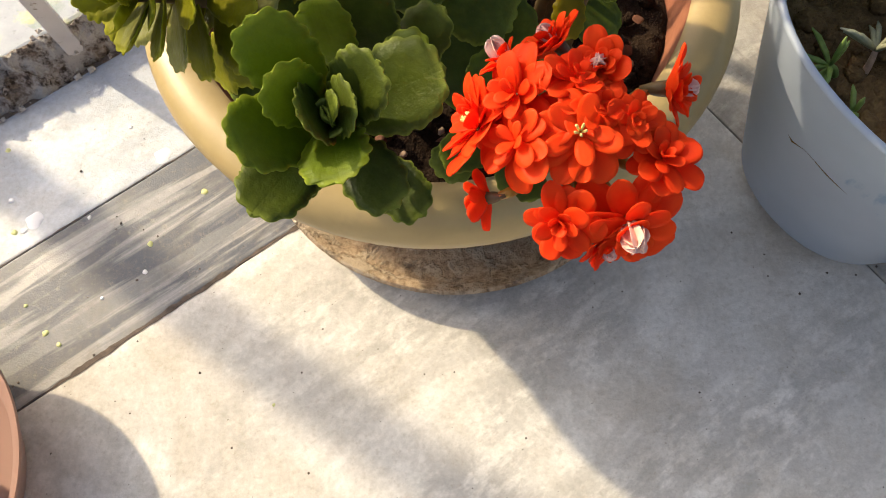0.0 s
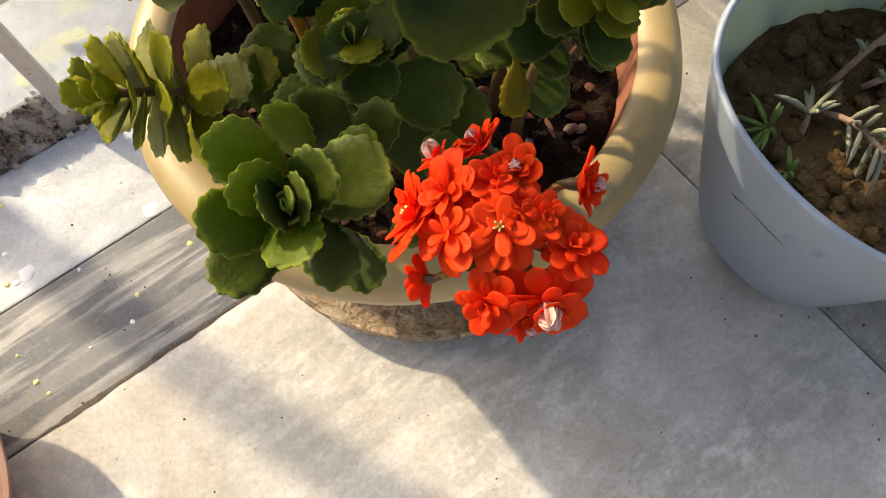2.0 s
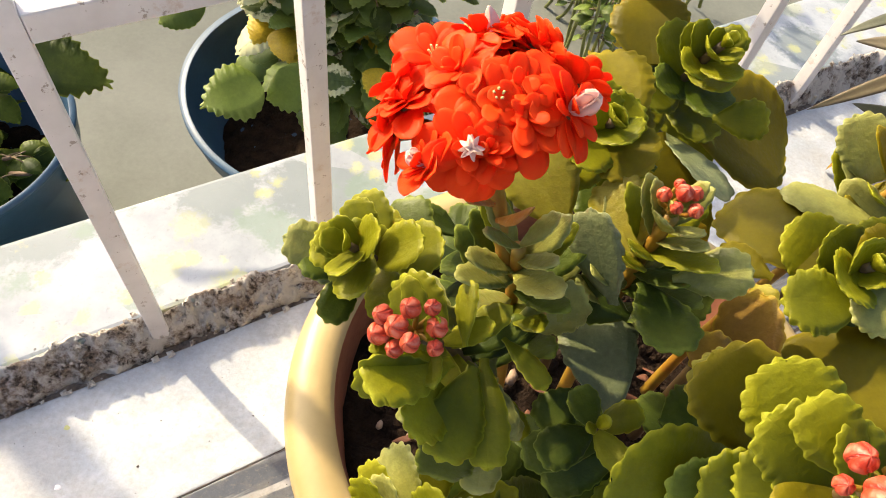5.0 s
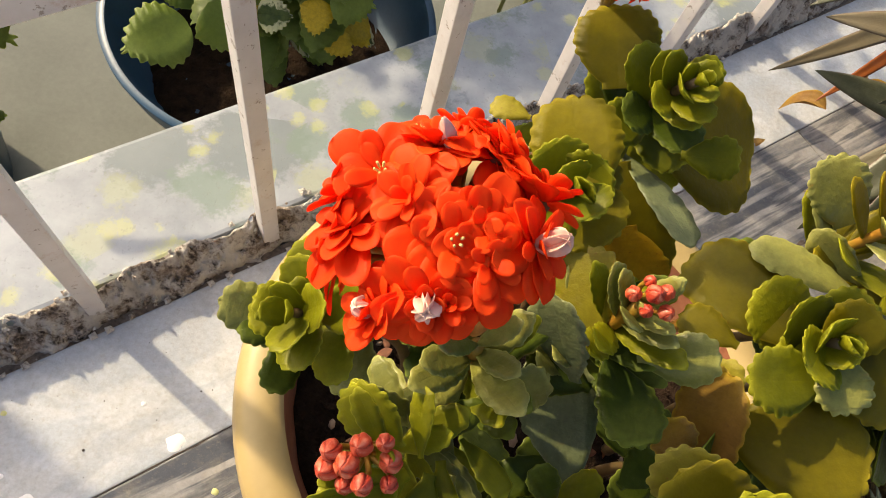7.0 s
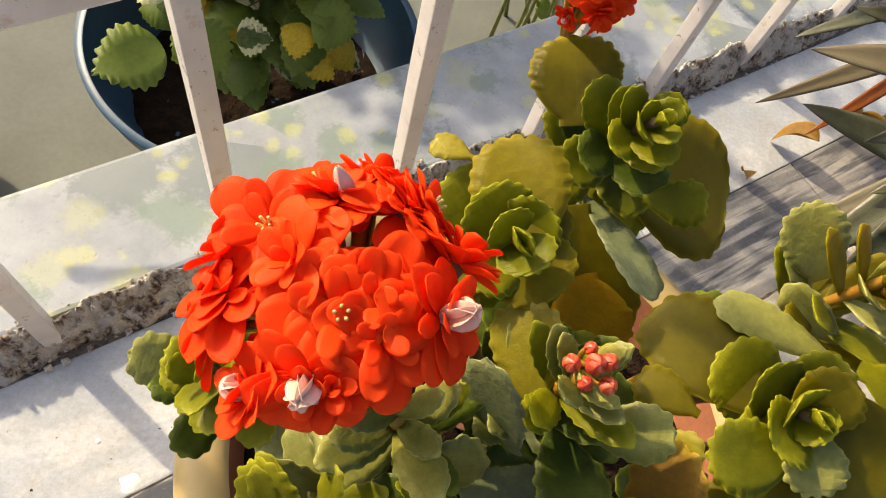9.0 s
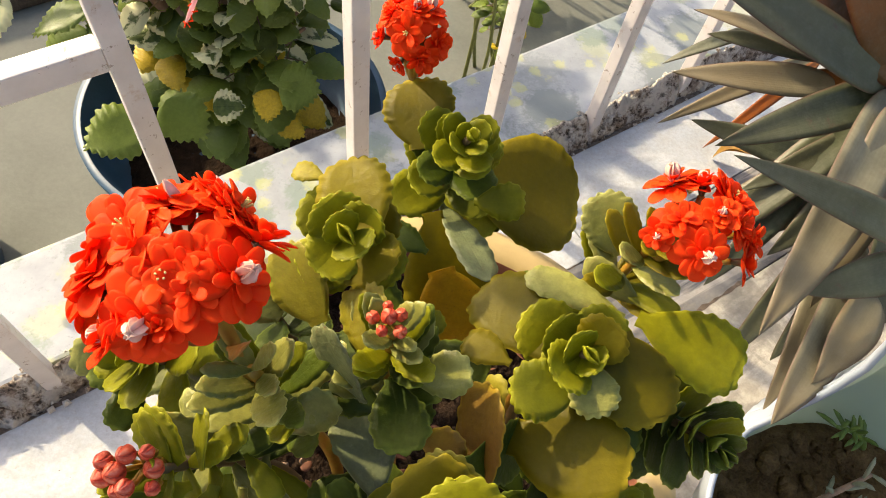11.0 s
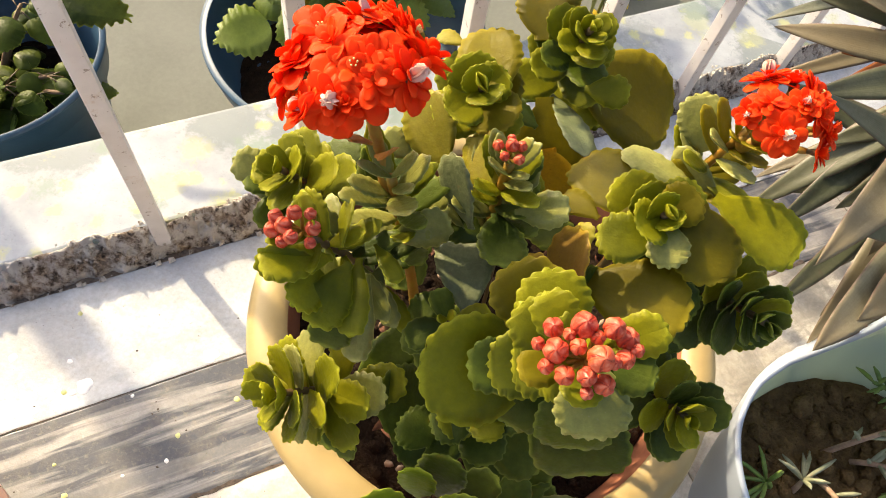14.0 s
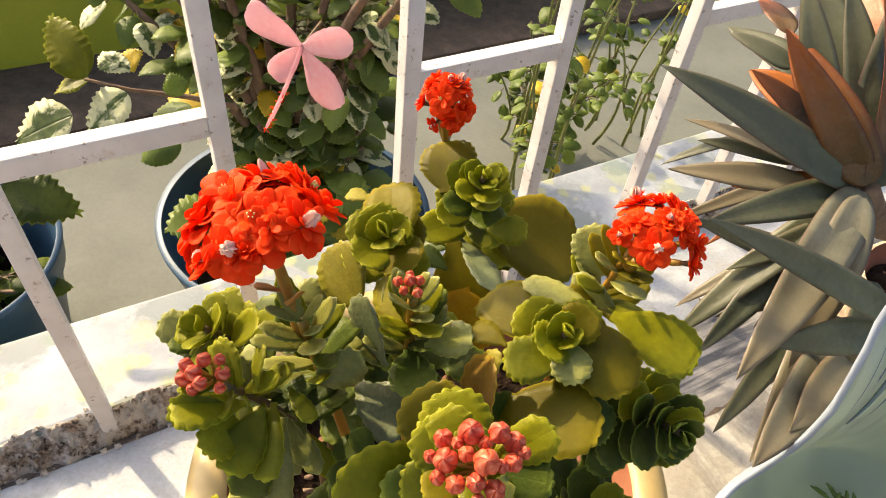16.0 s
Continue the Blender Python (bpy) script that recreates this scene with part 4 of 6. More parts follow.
# ---- the flowering plant in the cream pot ----
def floret_mesh(name, seed, size=0.17, open_up=0.25, heart=2):
    """A double flower: whorls of pointed-round petals. heart: 0 a dark hollow with stamens, 1 none, 2 a pale closed heart, 3 a pale bud still furled. It looks along +z."""
    rng = random.Random(seed)
    soup = Soup()
    for ring, (count, length, lift, width) in enumerate(((6, 1.0, open_up - 0.06, 0.66), (6, 0.86, 0.18 + open_up, 0.60), (5, 0.66, 0.48 + open_up, 0.56), (4, 0.44, 0.92 + open_up * 0.5, 0.62))):
        if heart == 0 and ring == 3 or heart == 3 and ring > 0:
            continue
        for k in range(count):
            a = 2 * math.pi * (k + 0.5 * ring + 0.3 * rng.random()) / count
            el = lift + rng.uniform(-0.22, 0.22)
            ln = size * length * rng.uniform(0.85, 1.15)
            v, f, uv = blade(ln * U, ln * width * rng.uniform(0.88, 1.12) * U, bend=rng.uniform(0.04, 0.26), cup=rng.uniform(0.05, 0.32), teeth=0, thick=0.0006, nu=13, nv=5, peak=0.70, tip=0.42, stalk=0.30, wave=0.03, seed=seed * 31 + k)
            way = Vector((math.cos(a) * math.cos(el), math.sin(a) * math.cos(el), math.sin(el)))
            up = Vector((-math.cos(a) * math.sin(el), -math.sin(a) * math.sin(el), math.cos(el)))
            mtx = frame_at(Vector((0, 0, -0.02 * U + ring * 0.012 * U)) + way * 0.01 * U, way, up)
            soup.add([mtx @ Vector(p) for p in v], f, uv, 0)
    if heart == 2:
        for k in range(5):
            a = 2 * math.pi * k / 5 + rng.random()
            v, f, uv = blade(size * 0.74 * U, size * 0.46 * U, bend=-0.35, cup=0.6, teeth=0, thick=0.0006, nu=9, nv=5, peak=0.7, tip=0.6, stalk=0.3, seed=seed + k)
            way = Vector((math.cos(a) * 0.30, math.sin(a) * 0.30, 0.95))
            mtx = frame_at((0, 0, 0), way, (-math.cos(a), -math.sin(a), 0.2))
            soup.add([mtx @ Vector(p) for p in v], f, uv, 1)
    elif heart == 3:
        for k in range(4):
            a = math.pi * k / 2
            v, f, uv = blade(size * 1.25 * U, size * 0.52 * U, bend=-0.25, cup=0.7, teeth=0, thick=0.0006, nu=11, nv=5, peak=0.5, tip=0.7, stalk=0.4, seed=seed + k)
            mtx = frame_at((math.cos(a) * 0.0012, math.sin(a) * 0.0012, 0), (math.cos(a) * 0.22, math.sin(a) * 0.22, 0.97), (-math.cos(a), -math.sin(a), 0.2))
            soup.add([mtx @ Vector(p) for p in v], f, uv, 1)
    elif heart == 0:
        for k in range(5):
            a = 2 * math.pi * k / 5
            v, f, uv = tube([Vector((0, 0, 0)), Vector((math.cos(a) * 0.02, math.sin(a) * 0.02, 0.075)) * U], [0.0003, 0.0004], 5)
            soup.add(v, f, uv, 2)
    # calyx and a short stalk below
    v, f, uv = tube([Vector((0, 0, -0.11 * U)), Vector((0, 0, -0.05 * U)), Vector((0, 0, 0.0))], [0.0009, 0.0022, 0.0026], 7)
    soup.add(v, f, uv, 3)
    return soup.mesh(name, [PETAL, PETAL_PALE, STAMEN, STEM])


FLORETS = [floret_mesh("floret", 3, 0.195, 0.05), floret_mesh("floret", 5, 0.185, 0.22, 1), floret_mesh("floret", 8, 0.19, 0.12, 0), floret_mesh("floret", 11, 0.17, 0.35, 1), floret_mesh("floret", 14, 0.155, 0.65), floret_mesh("floret", 17, 0.19, 0.0, 1), floret_mesh("floret", 20, 0.15, 0.25, 3)]


def bud_mesh(name, seed):
    """A closed bud: four folded petals over a small green cup."""
    sides, rows = 32, 14
    verts, faces, mats = [], [], []
    for i in range(rows + 1):
        w = i / rows
        r = math.sin(math.pi * min(1, w * 0.97 + 0.02)) ** 0.75 * (1 - 0.15 * w)
        for k in range(sides):
            a = 2 * math.pi * k / sides
            lobes = 1 - 0.17 * (1 - abs(math.sin(2 * (a + w * 1.1) + seed))) ** 3 * math.sin(math.pi * min(1, w * 1.1)) + 0.03 * math.sin(7 * a + seed)
            verts.append((r * lobes * math.cos(a) * 0.46, r * lobes * math.sin(a) * 0.46, w - 0.12))
    for i in range(rows):
        for k in range(sides):
            a, b = i * sides + k, i * sides + (k + 1) % sides
            faces.append((a, b, b + sides, a + sides))
            mats.append(0 if i > 1 else 1)
    faces.append(tuple(reversed(range(sides))))
    mats.append(1)
    faces.append(tuple(range(rows * sides, (rows + 1) * sides)))
    mats.append(0)
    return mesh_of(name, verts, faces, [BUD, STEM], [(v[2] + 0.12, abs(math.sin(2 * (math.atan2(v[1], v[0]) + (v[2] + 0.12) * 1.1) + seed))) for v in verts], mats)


BUDS = [bud_mesh("bud", 0.0), bud_mesh("bud", 1.7)]

plant = tagged(empty("kalanchoe_plant", V(0.2, 4.0, 1.85)), "bushy kalanchoe with scalloped leaves, scarlet double flower heads and coral buds", "potted plant")
bpy.context.view_layer.update()
PLANT_INV = plant.matrix_world.inverted()


def plant_part(name, mesh, label="", owner=None):
    ob = new(name, mesh)
    holder = owner or plant
    ob.parent = holder
    if holder is plant:
        ob.matrix_parent_inverse = PLANT_INV.copy()
    if label:
        tagged(ob, label)
    return ob


def stem_part(name, points, r0, r1, mat, label=""):
    n = len(points)
    v, f, uv = tube(points, [r0 + (r1 - r0) * i / (n - 1) for i in range(n)], 9)
    soup = Soup().add(v, f, uv)
    return plant_part(name, soup.mesh(name, mat), label)


LEAF_SEED = [0]


def leaf(owner, base, tip, width, up, mat=None, bend=0.14, cup=0.16, teeth=0, peak=0.82, end=0.36, bite=0.17, thick=0.022, stalk=0.24, wave=0.008, start=0.26):
    """A fleshy scalloped leaf from base to tip, in plan units, with its face turned up."""
    LEAF_SEED[0] += 1
    b, t = Vector(base) * U, Vector(tip) * U
    d = t - b
    teeth = teeth or (7 if width > 0.36 else 6 if width > 0.26 else 5 if width > 0.16 else 4)
    bite *= min(1.0, 0.24 / width)
    if width * U > 0.8 * d.length and end < 0.4:
        peak, end = min(peak, 0.62), 0.42
        stalk = max(stalk, 0.4)
    v, f, uv = blade(d.length * 1.03, width * U, bend, cup, teeth, bite, thick * U, 63 if width > 0.2 else 45, 7 if width > 0.22 else 5, peak, end, stalk, wave, LEAF_SEED[0], 0.0, start)
    ob = new("leaf", mesh_of("leaf", v, f, mat or LEAF, uv))
    ob.parent = owner
    # the blade bends down, so it starts a little steeper
    x = d.normalized()
    z = Vector(up) - x * Vector(up).dot(x)
    z = z.normalized() if z.length > 1e-4 else x.orthogonal().normalized()
    way = (x + z * math.tan(bend * 1.1)).normalized()
    ob.matrix_local = frame_at(b, way, up)
    return ob


def shoot(base, tip, axis, whorls, small, large, gap, high=1.3, low=0.1, wide=0.8, mats=None, phase=0.4, seed=1, r0=0.05, r1=0.022, droop=0.16, label="", lower=1, lower_mats=None, opening=0.5, drift=0.04, jitter=0.12, bite=0.12, end=0.36, hollow=0.36, wood=None):
    """A leafy stem: crossed pairs of leaves, small and closed at its tip, larger and more open below. gap: the space between pairs."""
    rng = random.Random(seed)
    b, t, ax = Vector(base), Vector(tip), Vector(axis).normalized()
    h = (t - b).length
    curve = bezier(b, b + Vector((0, 0, h * 0.35)), t - ax * h * 0.45, t, 40)
    ob = stem_part("shoot", [p * U for p in curve], r0 * U, r1 * U, wood or STEM, label)
    mats = mats or [LEAF]
    side = Vector((1, 0, 0)) - ax * ax.x
    side = side.normalized() if side.length > 0.25 else (Vector((0, 1, 0)) - ax * ax.y).normalized()
    at, k = 0.0, len(curve) - 1
    for i in range(whorls):
        s = i / max(1, whorls - 1)
        want = gap * i * (0.55 + 0.45 * s)
        while k > 1 and at < want:
            at += (curve[k] - curve[k - 1]).length
            k -= 1
        pos = curve[k]
        here = ax.lerp((curve[k] - curve[k - 1]).normalized(), 0.5 * s).normalized()
        x = (side - here * side.dot(here)).normalized()
        y = here.cross(x)
        ln = small + (large - small) * s ** 0.65
        el = high + (low - high) * s ** opening
        for half in (0, 1):
            a = phase + i * (math.pi / 2 + drift) + half * math.pi + rng.uniform(-jitter, jitter)
            e = el + rng.uniform(-0.14, 0.14)
            radial = x * math.cos(a) + y * math.sin(a)
            way = radial * math.cos(e) + here * math.sin(e)
            up = here * math.cos(e) - radial * math.sin(e)
            l2 = ln * rng.uniform(0.88, 1.12)
            leaf(ob, pos, pos + way * l2, l2 * wide * rng.uniform(0.88, 1.12), up, mats[0] if s < 0.3 else mats[rng.randrange(len(mats))], bend=droop * (s * 1.5 - 0.6) + rng.uniform(-0.05, 0.05), peak=0.58 if wide > 0.7 else 0.75, stalk=0.42 if wide > 0.7 else 0.2, cup=hollow - 0.6 * hollow * s, bite=bite, end=end)
    # older, larger leaves further down the stem, coloured dark for the shade in there
    for j in range(lower):
        want += 0.26
        while k > 1 and at < want:
            at += (curve[k] - curve[k - 1]).length
            k -= 1
        if curve[k].z < 2.75:
            break
        here = (curve[k] - curve[k - 1]).normalized()
        x = (side - here * side.dot(here)).normalized()
        y = here.cross(x)
        for half in (0, 1):
            a = phase + (whorls + j) * (math.pi / 2 + 0.2) + half * math.pi + rng.uniform(-0.3, 0.3)
            e = rng.uniform(-0.35, 0.25)
            radial = x * math.cos(a) + y * math.sin(a)
            l2 = max(0.42, large * 1.15) * rng.uniform(0.85, 1.15)
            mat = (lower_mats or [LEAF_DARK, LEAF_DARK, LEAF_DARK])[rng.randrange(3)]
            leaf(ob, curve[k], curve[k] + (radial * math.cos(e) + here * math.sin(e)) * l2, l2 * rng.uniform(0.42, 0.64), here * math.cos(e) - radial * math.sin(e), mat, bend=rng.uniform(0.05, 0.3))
    return ob


def dome(centre, radii, spots, stalk_from, label, seed, axis=(0, 0, 1), scale=1.0, drop=0.75, thick=0.0031):
    """A flower head: florets over a dome, on stalks from one point. spots: degrees round the axis, degrees down from it, which floret, size."""
    c = Vector(centre)
    ax = Vector(axis).normalized()
    rng = random.Random(seed)
    sx = (Vector((1, 0, 0)) - ax * ax.x).normalized()
    sy = ax.cross(sx)
    foot = Vector(stalk_from)
    neck = c - ax * radii[1] * drop
    curve = bezier(foot, foot.lerp(neck, 0.4), neck - ax * 0.25, neck, 10)
    soup = Soup()
    v, f, uv = tube([p * U for p in curve], [thick * (1 - 0.26 * i / 9) for i in range(10)], 9)
    soup.add(v, f, uv)
    places = []
    for a, d, kind, sz in spots:
        a, d = radians(a), radians(d)
        out = (sx * math.cos(a) + sy * math.sin(a)) * math.sin(d)
        p = c + out * radii[0] + ax * math.cos(d) * radii[1]
        way = (out * 0.9 / radii[0] * radii[1] + ax * math.cos(d) + Vector((rng.uniform(-0.35, 0.35), rng.uniform(-0.35, 0.35), rng.uniform(-0.2, 0.2)))).normalized()
        places.append((p, way, kind, sz))
        branch = bezier(neck, neck.lerp(p, 0.35) + ax * 0.03, p - way * 0.12, p - way * 0.05, 6)
        v, f, uv = tube([q * U for q in branch], [0.0016] * 5 + [0.0012], 6)
        soup.add(v, f, uv)
    stalk = plant_part("flower_stalk", soup.mesh("flower_stalk", STEM_RED), label)
    for p, way, kind, sz in places:
        ob = new("floret", FLORETS[kind])
        ob.parent = stalk
        q = way.to_track_quat("Z", "Y").to_matrix().to_4x4()
        ob.matrix_local = Matrix.Translation(p * U) @ q @ pose(0, 0, 0, 0, 0, rng.random() * 360) @ Matrix.Scale(sz * scale, 4)
    return stalk


def bud_head(centre, axis, foot, spots, label, stem_r=0.022):
    """A cluster of closed buds. spots: offset across, offset up, depth, size; all in plan units."""
    c, ax = Vector(centre), Vector(axis).normalized()
    sx = (Vector((1, 0, 0)) - ax * ax.x).normalized()
    sy = ax.cross(sx)
    foot = Vector(foot)
    neck = c - ax * 0.2
    soup = Soup()
    v, f, uv = tube([p * U for p in bezier(foot, foot.lerp(neck, 0.4), neck - ax * 0.15, neck, 9)], [stem_r * U] * 9, 8)
    soup.add(v, f, uv)
    for x, y, d, sz in spots:
        p = c + sx * x + sy * y + ax * d
        v, f, uv = tube([q * U for q in bezier(neck, neck + ax * 0.05, p - ax * 0.12, p - ax * 0.02, 6)], [0.011 * U] * 6, 6)
        soup.add(v, f, uv)
    stalk = plant_part("bud_stalk", soup.mesh("bud_stalk", STEM_RED), label)
    for i, (x, y, d, sz) in enumerate(spots):
        p = c + sx * x + sy * y + ax * d
        way = (ax + (sx * x + sy * y) * 1.1).normalized()
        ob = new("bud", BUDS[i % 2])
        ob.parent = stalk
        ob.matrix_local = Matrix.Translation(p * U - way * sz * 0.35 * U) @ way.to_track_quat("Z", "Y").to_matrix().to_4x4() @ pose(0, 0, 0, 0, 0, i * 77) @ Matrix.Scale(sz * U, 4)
    return stalk

# which way a leaf turns its face
SUNNY = (-0.28, -0.12, 0.95)
FRONT, UP, LEFT, RIGHT, SIDE = (-0.05, -0.55, 0.83), (0, -0.1, 1), (-0.65, -0.35, 0.67), (0.6, -0.35, 0.7), (0.05, -0.9, 0.42)
# where leaves, florets and buds sit, in plan units
HEAD_A = [(91, 46, 6, 0.8), (62, 60, 5, 0.95), (110, 62, 2, 0.95), (84, 78, 4, 1.0), (57, 75, 2, 1.0), (27, 80, 3, 1.0), (-7, 56, 0, 1.0), (-18, 20, 5, 1.0), (-60, 16, 2, 1.0), (-92, 45, 0, 1.0), (-117, 67, 4, 1.0), (146, 46, 2, 1.0), (102, 48, 1, 1.0), (-169, 55, 5, 1.0), (-161, 84, 1, 1.0), (163, 77, 3, 1.0), (161, 16, 1, 1.0), (-40, 34, 5, 1.0), (-78, 49, 3, 0.7)]
HEAD_B = [(114, 72, 0, 1.0), (88, 58, 4, 0.8), (55, 53, 2, 1.0), (44, 52, 3, 0.85), (53, 13, 4, 0.8), (-99, 31, 0, 0.9), (2, 61, 3, 0.9), (7, 29, 1, 0.85), (-164, 53, 4, 0.7), (-23, 73, 3, 0.8), (178, 28, 5, 0.8)]
HEAD_F_AT = (0.88, 1.62, 3.99)
HEAD_F = [(132, 82, 0, 0.9), (104, 70, 4, 0.85), (76, 41, 4, 0.8), (174, 70, 2, 1.0), (-172, 1, 2, 1.0), (-58, 62, 0, 1.1), (32, 77, 4, 0.95), (-15, 48, 3, 0.85), (-147, 87, 4, 0.75), (-101, 51, 3, 0.85), (147, 43, 1, 0.9), (-172, 34, 5, 0.9), (163, 84, 3, 0.85), (97, 29, 3, 0.8), (-76, 77, 4, 0.75), (16, 26, 3, 0.7), (60, 16, 1, 0.75)]
BUDS_FRONT = [(-0.176, 0.074, -0.116, 0.102), (-0.073, 0.113, -0.047, 0.128), (-0.117, 0.062, -0.056, 0.064), (-0.216, -0.005, -0.122, 0.068), (-0.151, -0.015, -0.056, 0.122), (-0.074, 0.024, -0.043, 0.083), (-0.009, 0.082, -0.048, 0.074), (0.041, 0.133, -0.033, 0.109), (0.113, 0.115, -0.086, 0.115), (0.117, 0.032, -0.056, 0.095), (0.006, 0.0, 0.03, 0.128), (0.071, 0.003, -0.016, 0.069), (-0.169, -0.084, -0.078, 0.078), (-0.095, -0.097, -0.052, 0.097), (-0.019, -0.079, -0.01, 0.093), (0.062, -0.087, -0.052, 0.104), (0.004, -0.138, -0.044, 0.064), (0.155, 0.08, -0.061, 0.07)]
BUDS_LEFT = [(-0.071, -0.034, -0.033, 0.103), (-0.062, 0.035, -0.011, 0.09), (0.001, 0.005, -0.008, 0.105), (0.035, 0.078, -0.014, 0.094), (0.103, 0.096, -0.047, 0.075), (0.126, 0.033, -0.073, 0.096), (-0.004, -0.074, -0.044, 0.082), (0.068, -0.039, 0.003, 0.088), (0.136, -0.041, -0.07, 0.074)]
BUDS_SMALL = [(-0.066, -0.017, -0.029, 0.072), (0.001, -0.008, 0.002, 0.085), (0.05, 0.008, -0.015, 0.072), (0.056, -0.064, -0.013, 0.072), (-0.02, -0.072, -0.008, 0.062), (-0.01, 0.04, -0.031, 0.056)]
LEAVES_MID = [
    ((-0.31, 4.11, 4.86), (-0.42, 4.53, 4.98), 0.37, SUNNY, LEAF_OLIVE),
    ((-0.56, 4.5, 4.84), (-0.73, 4.55, 4.81), 0.12, UP, LEAF_YELLOW),
    ((-0.46, 3.83, 4.54), (-0.69, 4.12, 4.74), 0.38, LEFT, LEAF_YELLOW),
    ((-0.69, 3.87, 4.44), (-0.87, 3.93, 4.52), 0.19, UP, LEAF_GREY),
]
LEAVES_BACK = [
    ((0.22, 5.05, 4.34), (0.95, 5.08, 4.10), 0.76, (-0.1, -0.25, 0.95), LEAF_OLIVE),
    ((0.24, 4.62, 4.66), (0.50, 4.62, 4.72), 0.20, FRONT, LEAF),
    ((-0.08, 4.95, 4.65), (-0.17, 5.33, 4.79), 0.41, SUNNY, LEAF_OLIVE),
    ((0.06, 4.82, 4.32), (0.35, 4.24, 4.50), 0.21, (0.3, -0.2, 0.9), LEAF_BLUE),
    ((0.02, 4.68, 4.42), (0.26, 4.24, 3.94), 0.52, SUNNY, LEAF_OLIVE),
    ((0.12, 4.42, 4.22), (0.31, 4.14, 3.92), 0.42, SUNNY, LEAF_AMBER),
    ((0.02, 4.38, 4.45), (-0.21, 4.49, 4.45), 0.17, UP, LEAF_DARK),
]
LEAVES_RIGHT = [
    ((0.77, 3.72, 4.70), (0.35, 4.13, 4.57), 0.38, SUNNY, LEAF_OLIVE),
    ((1.03, 3.98, 4.75), (0.55, 4.16, 4.72), 0.17, UP, LEAF_GREY),
    ((0.83, 3.68, 4.80), (0.89, 3.46, 4.74), 0.22, SIDE, LEAF_GREY),
    ((1.08, 3.96, 4.8), (1.58, 3.76, 4.76), 0.37, SUNNY, LEAF),
    ((0.96, 3.83, 4.84), (1.15, 3.47, 4.7), 0.36, SUNNY, LEAF_OLIVE),
    ((0.78, 3.57, 4.75), (0.49, 3.53, 4.72), 0.27, LEFT, LEAF),
    ((0.49, 3.7, 4.64), (0.27, 3.82, 4.58), 0.18, UP, LEAF_OLIVE),
]
LEAVES_HEAD_B = [
    ((1.06, 4.41, 4.67), (0.89, 4.64, 4.85), 0.29, FRONT, LEAF_GREY),
    ((1.18, 4.16, 4.59), (0.86, 4.3, 4.72), 0.15, LEFT, LEAF_GREY),
]
LEAVES_ROUND = [
    ((0.55, 3.41, 4.43), (1.07, 3.27, 4.59), 0.46, SUNNY, LEAF_OLIVE),
    ((0.96, 3.54, 4.45), (1.19, 3.42, 4.34), 0.28, RIGHT, LEAF_DARK),
]
FAN = (-0.45, -0.62, 0.64)
LEAVES_FRONT = [
    ((0.34, 2.80, 4.52), (-0.22, 2.50, 4.66), 0.56, FAN, LEAF),
    ((0.36, 2.72, 4.70), (0.00, 2.60, 4.68), 0.27, FAN, LEAF_DARK),
    ((0.38, 2.69, 4.80), (0.09, 2.61, 4.74), 0.32, FAN, LEAF),
    ((0.40, 2.66, 4.88), (0.19, 2.64, 4.80), 0.33, FAN, LEAF),
    ((0.42, 2.62, 4.98), (0.28, 2.58, 4.90), 0.28, FAN, LEAF),
    ((0.38, 2.64, 5.05), (0.12, 2.75, 5.17), 0.27, FRONT, LEAF),
    ((0.39, 2.62, 5.15), (0.20, 2.78, 5.28), 0.20, FRONT, LEAF),
    ((0.38, 2.74, 4.92), (0.20, 2.98, 5.12), 0.34, FRONT, LEAF),
    ((0.38, 2.82, 4.74), (0.06, 3.05, 4.96), 0.36, FRONT, LEAF_OLIVE),
    ((0.40, 3.00, 4.60), (0.14, 3.18, 4.72), 0.30, LEFT, LEAF_YELLOW),
    ((0.50, 2.66, 5.20), (0.68, 2.72, 5.42), 0.19, FRONT, LEAF),
    ((0.52, 2.62, 5.15), (0.72, 2.56, 5.26), 0.20, FRONT, LEAF_DARK),
    ((0.48, 2.58, 5.18), (0.57, 2.34, 4.96), 0.32, (0.0, -0.62, 0.78), LEAF_GREY),
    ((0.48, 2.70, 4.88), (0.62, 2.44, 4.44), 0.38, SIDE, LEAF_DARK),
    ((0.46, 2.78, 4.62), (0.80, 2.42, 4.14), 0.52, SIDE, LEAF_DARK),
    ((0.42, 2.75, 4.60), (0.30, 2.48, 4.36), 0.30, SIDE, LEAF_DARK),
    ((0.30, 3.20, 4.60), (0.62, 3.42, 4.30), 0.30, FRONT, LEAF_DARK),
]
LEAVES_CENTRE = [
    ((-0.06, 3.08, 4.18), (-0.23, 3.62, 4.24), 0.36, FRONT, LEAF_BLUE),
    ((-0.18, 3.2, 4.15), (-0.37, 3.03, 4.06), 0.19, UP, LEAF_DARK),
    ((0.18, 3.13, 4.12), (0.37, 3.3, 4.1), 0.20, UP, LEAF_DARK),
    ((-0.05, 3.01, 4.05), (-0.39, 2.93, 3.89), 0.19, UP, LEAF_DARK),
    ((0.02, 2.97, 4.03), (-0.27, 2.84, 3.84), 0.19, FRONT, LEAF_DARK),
]
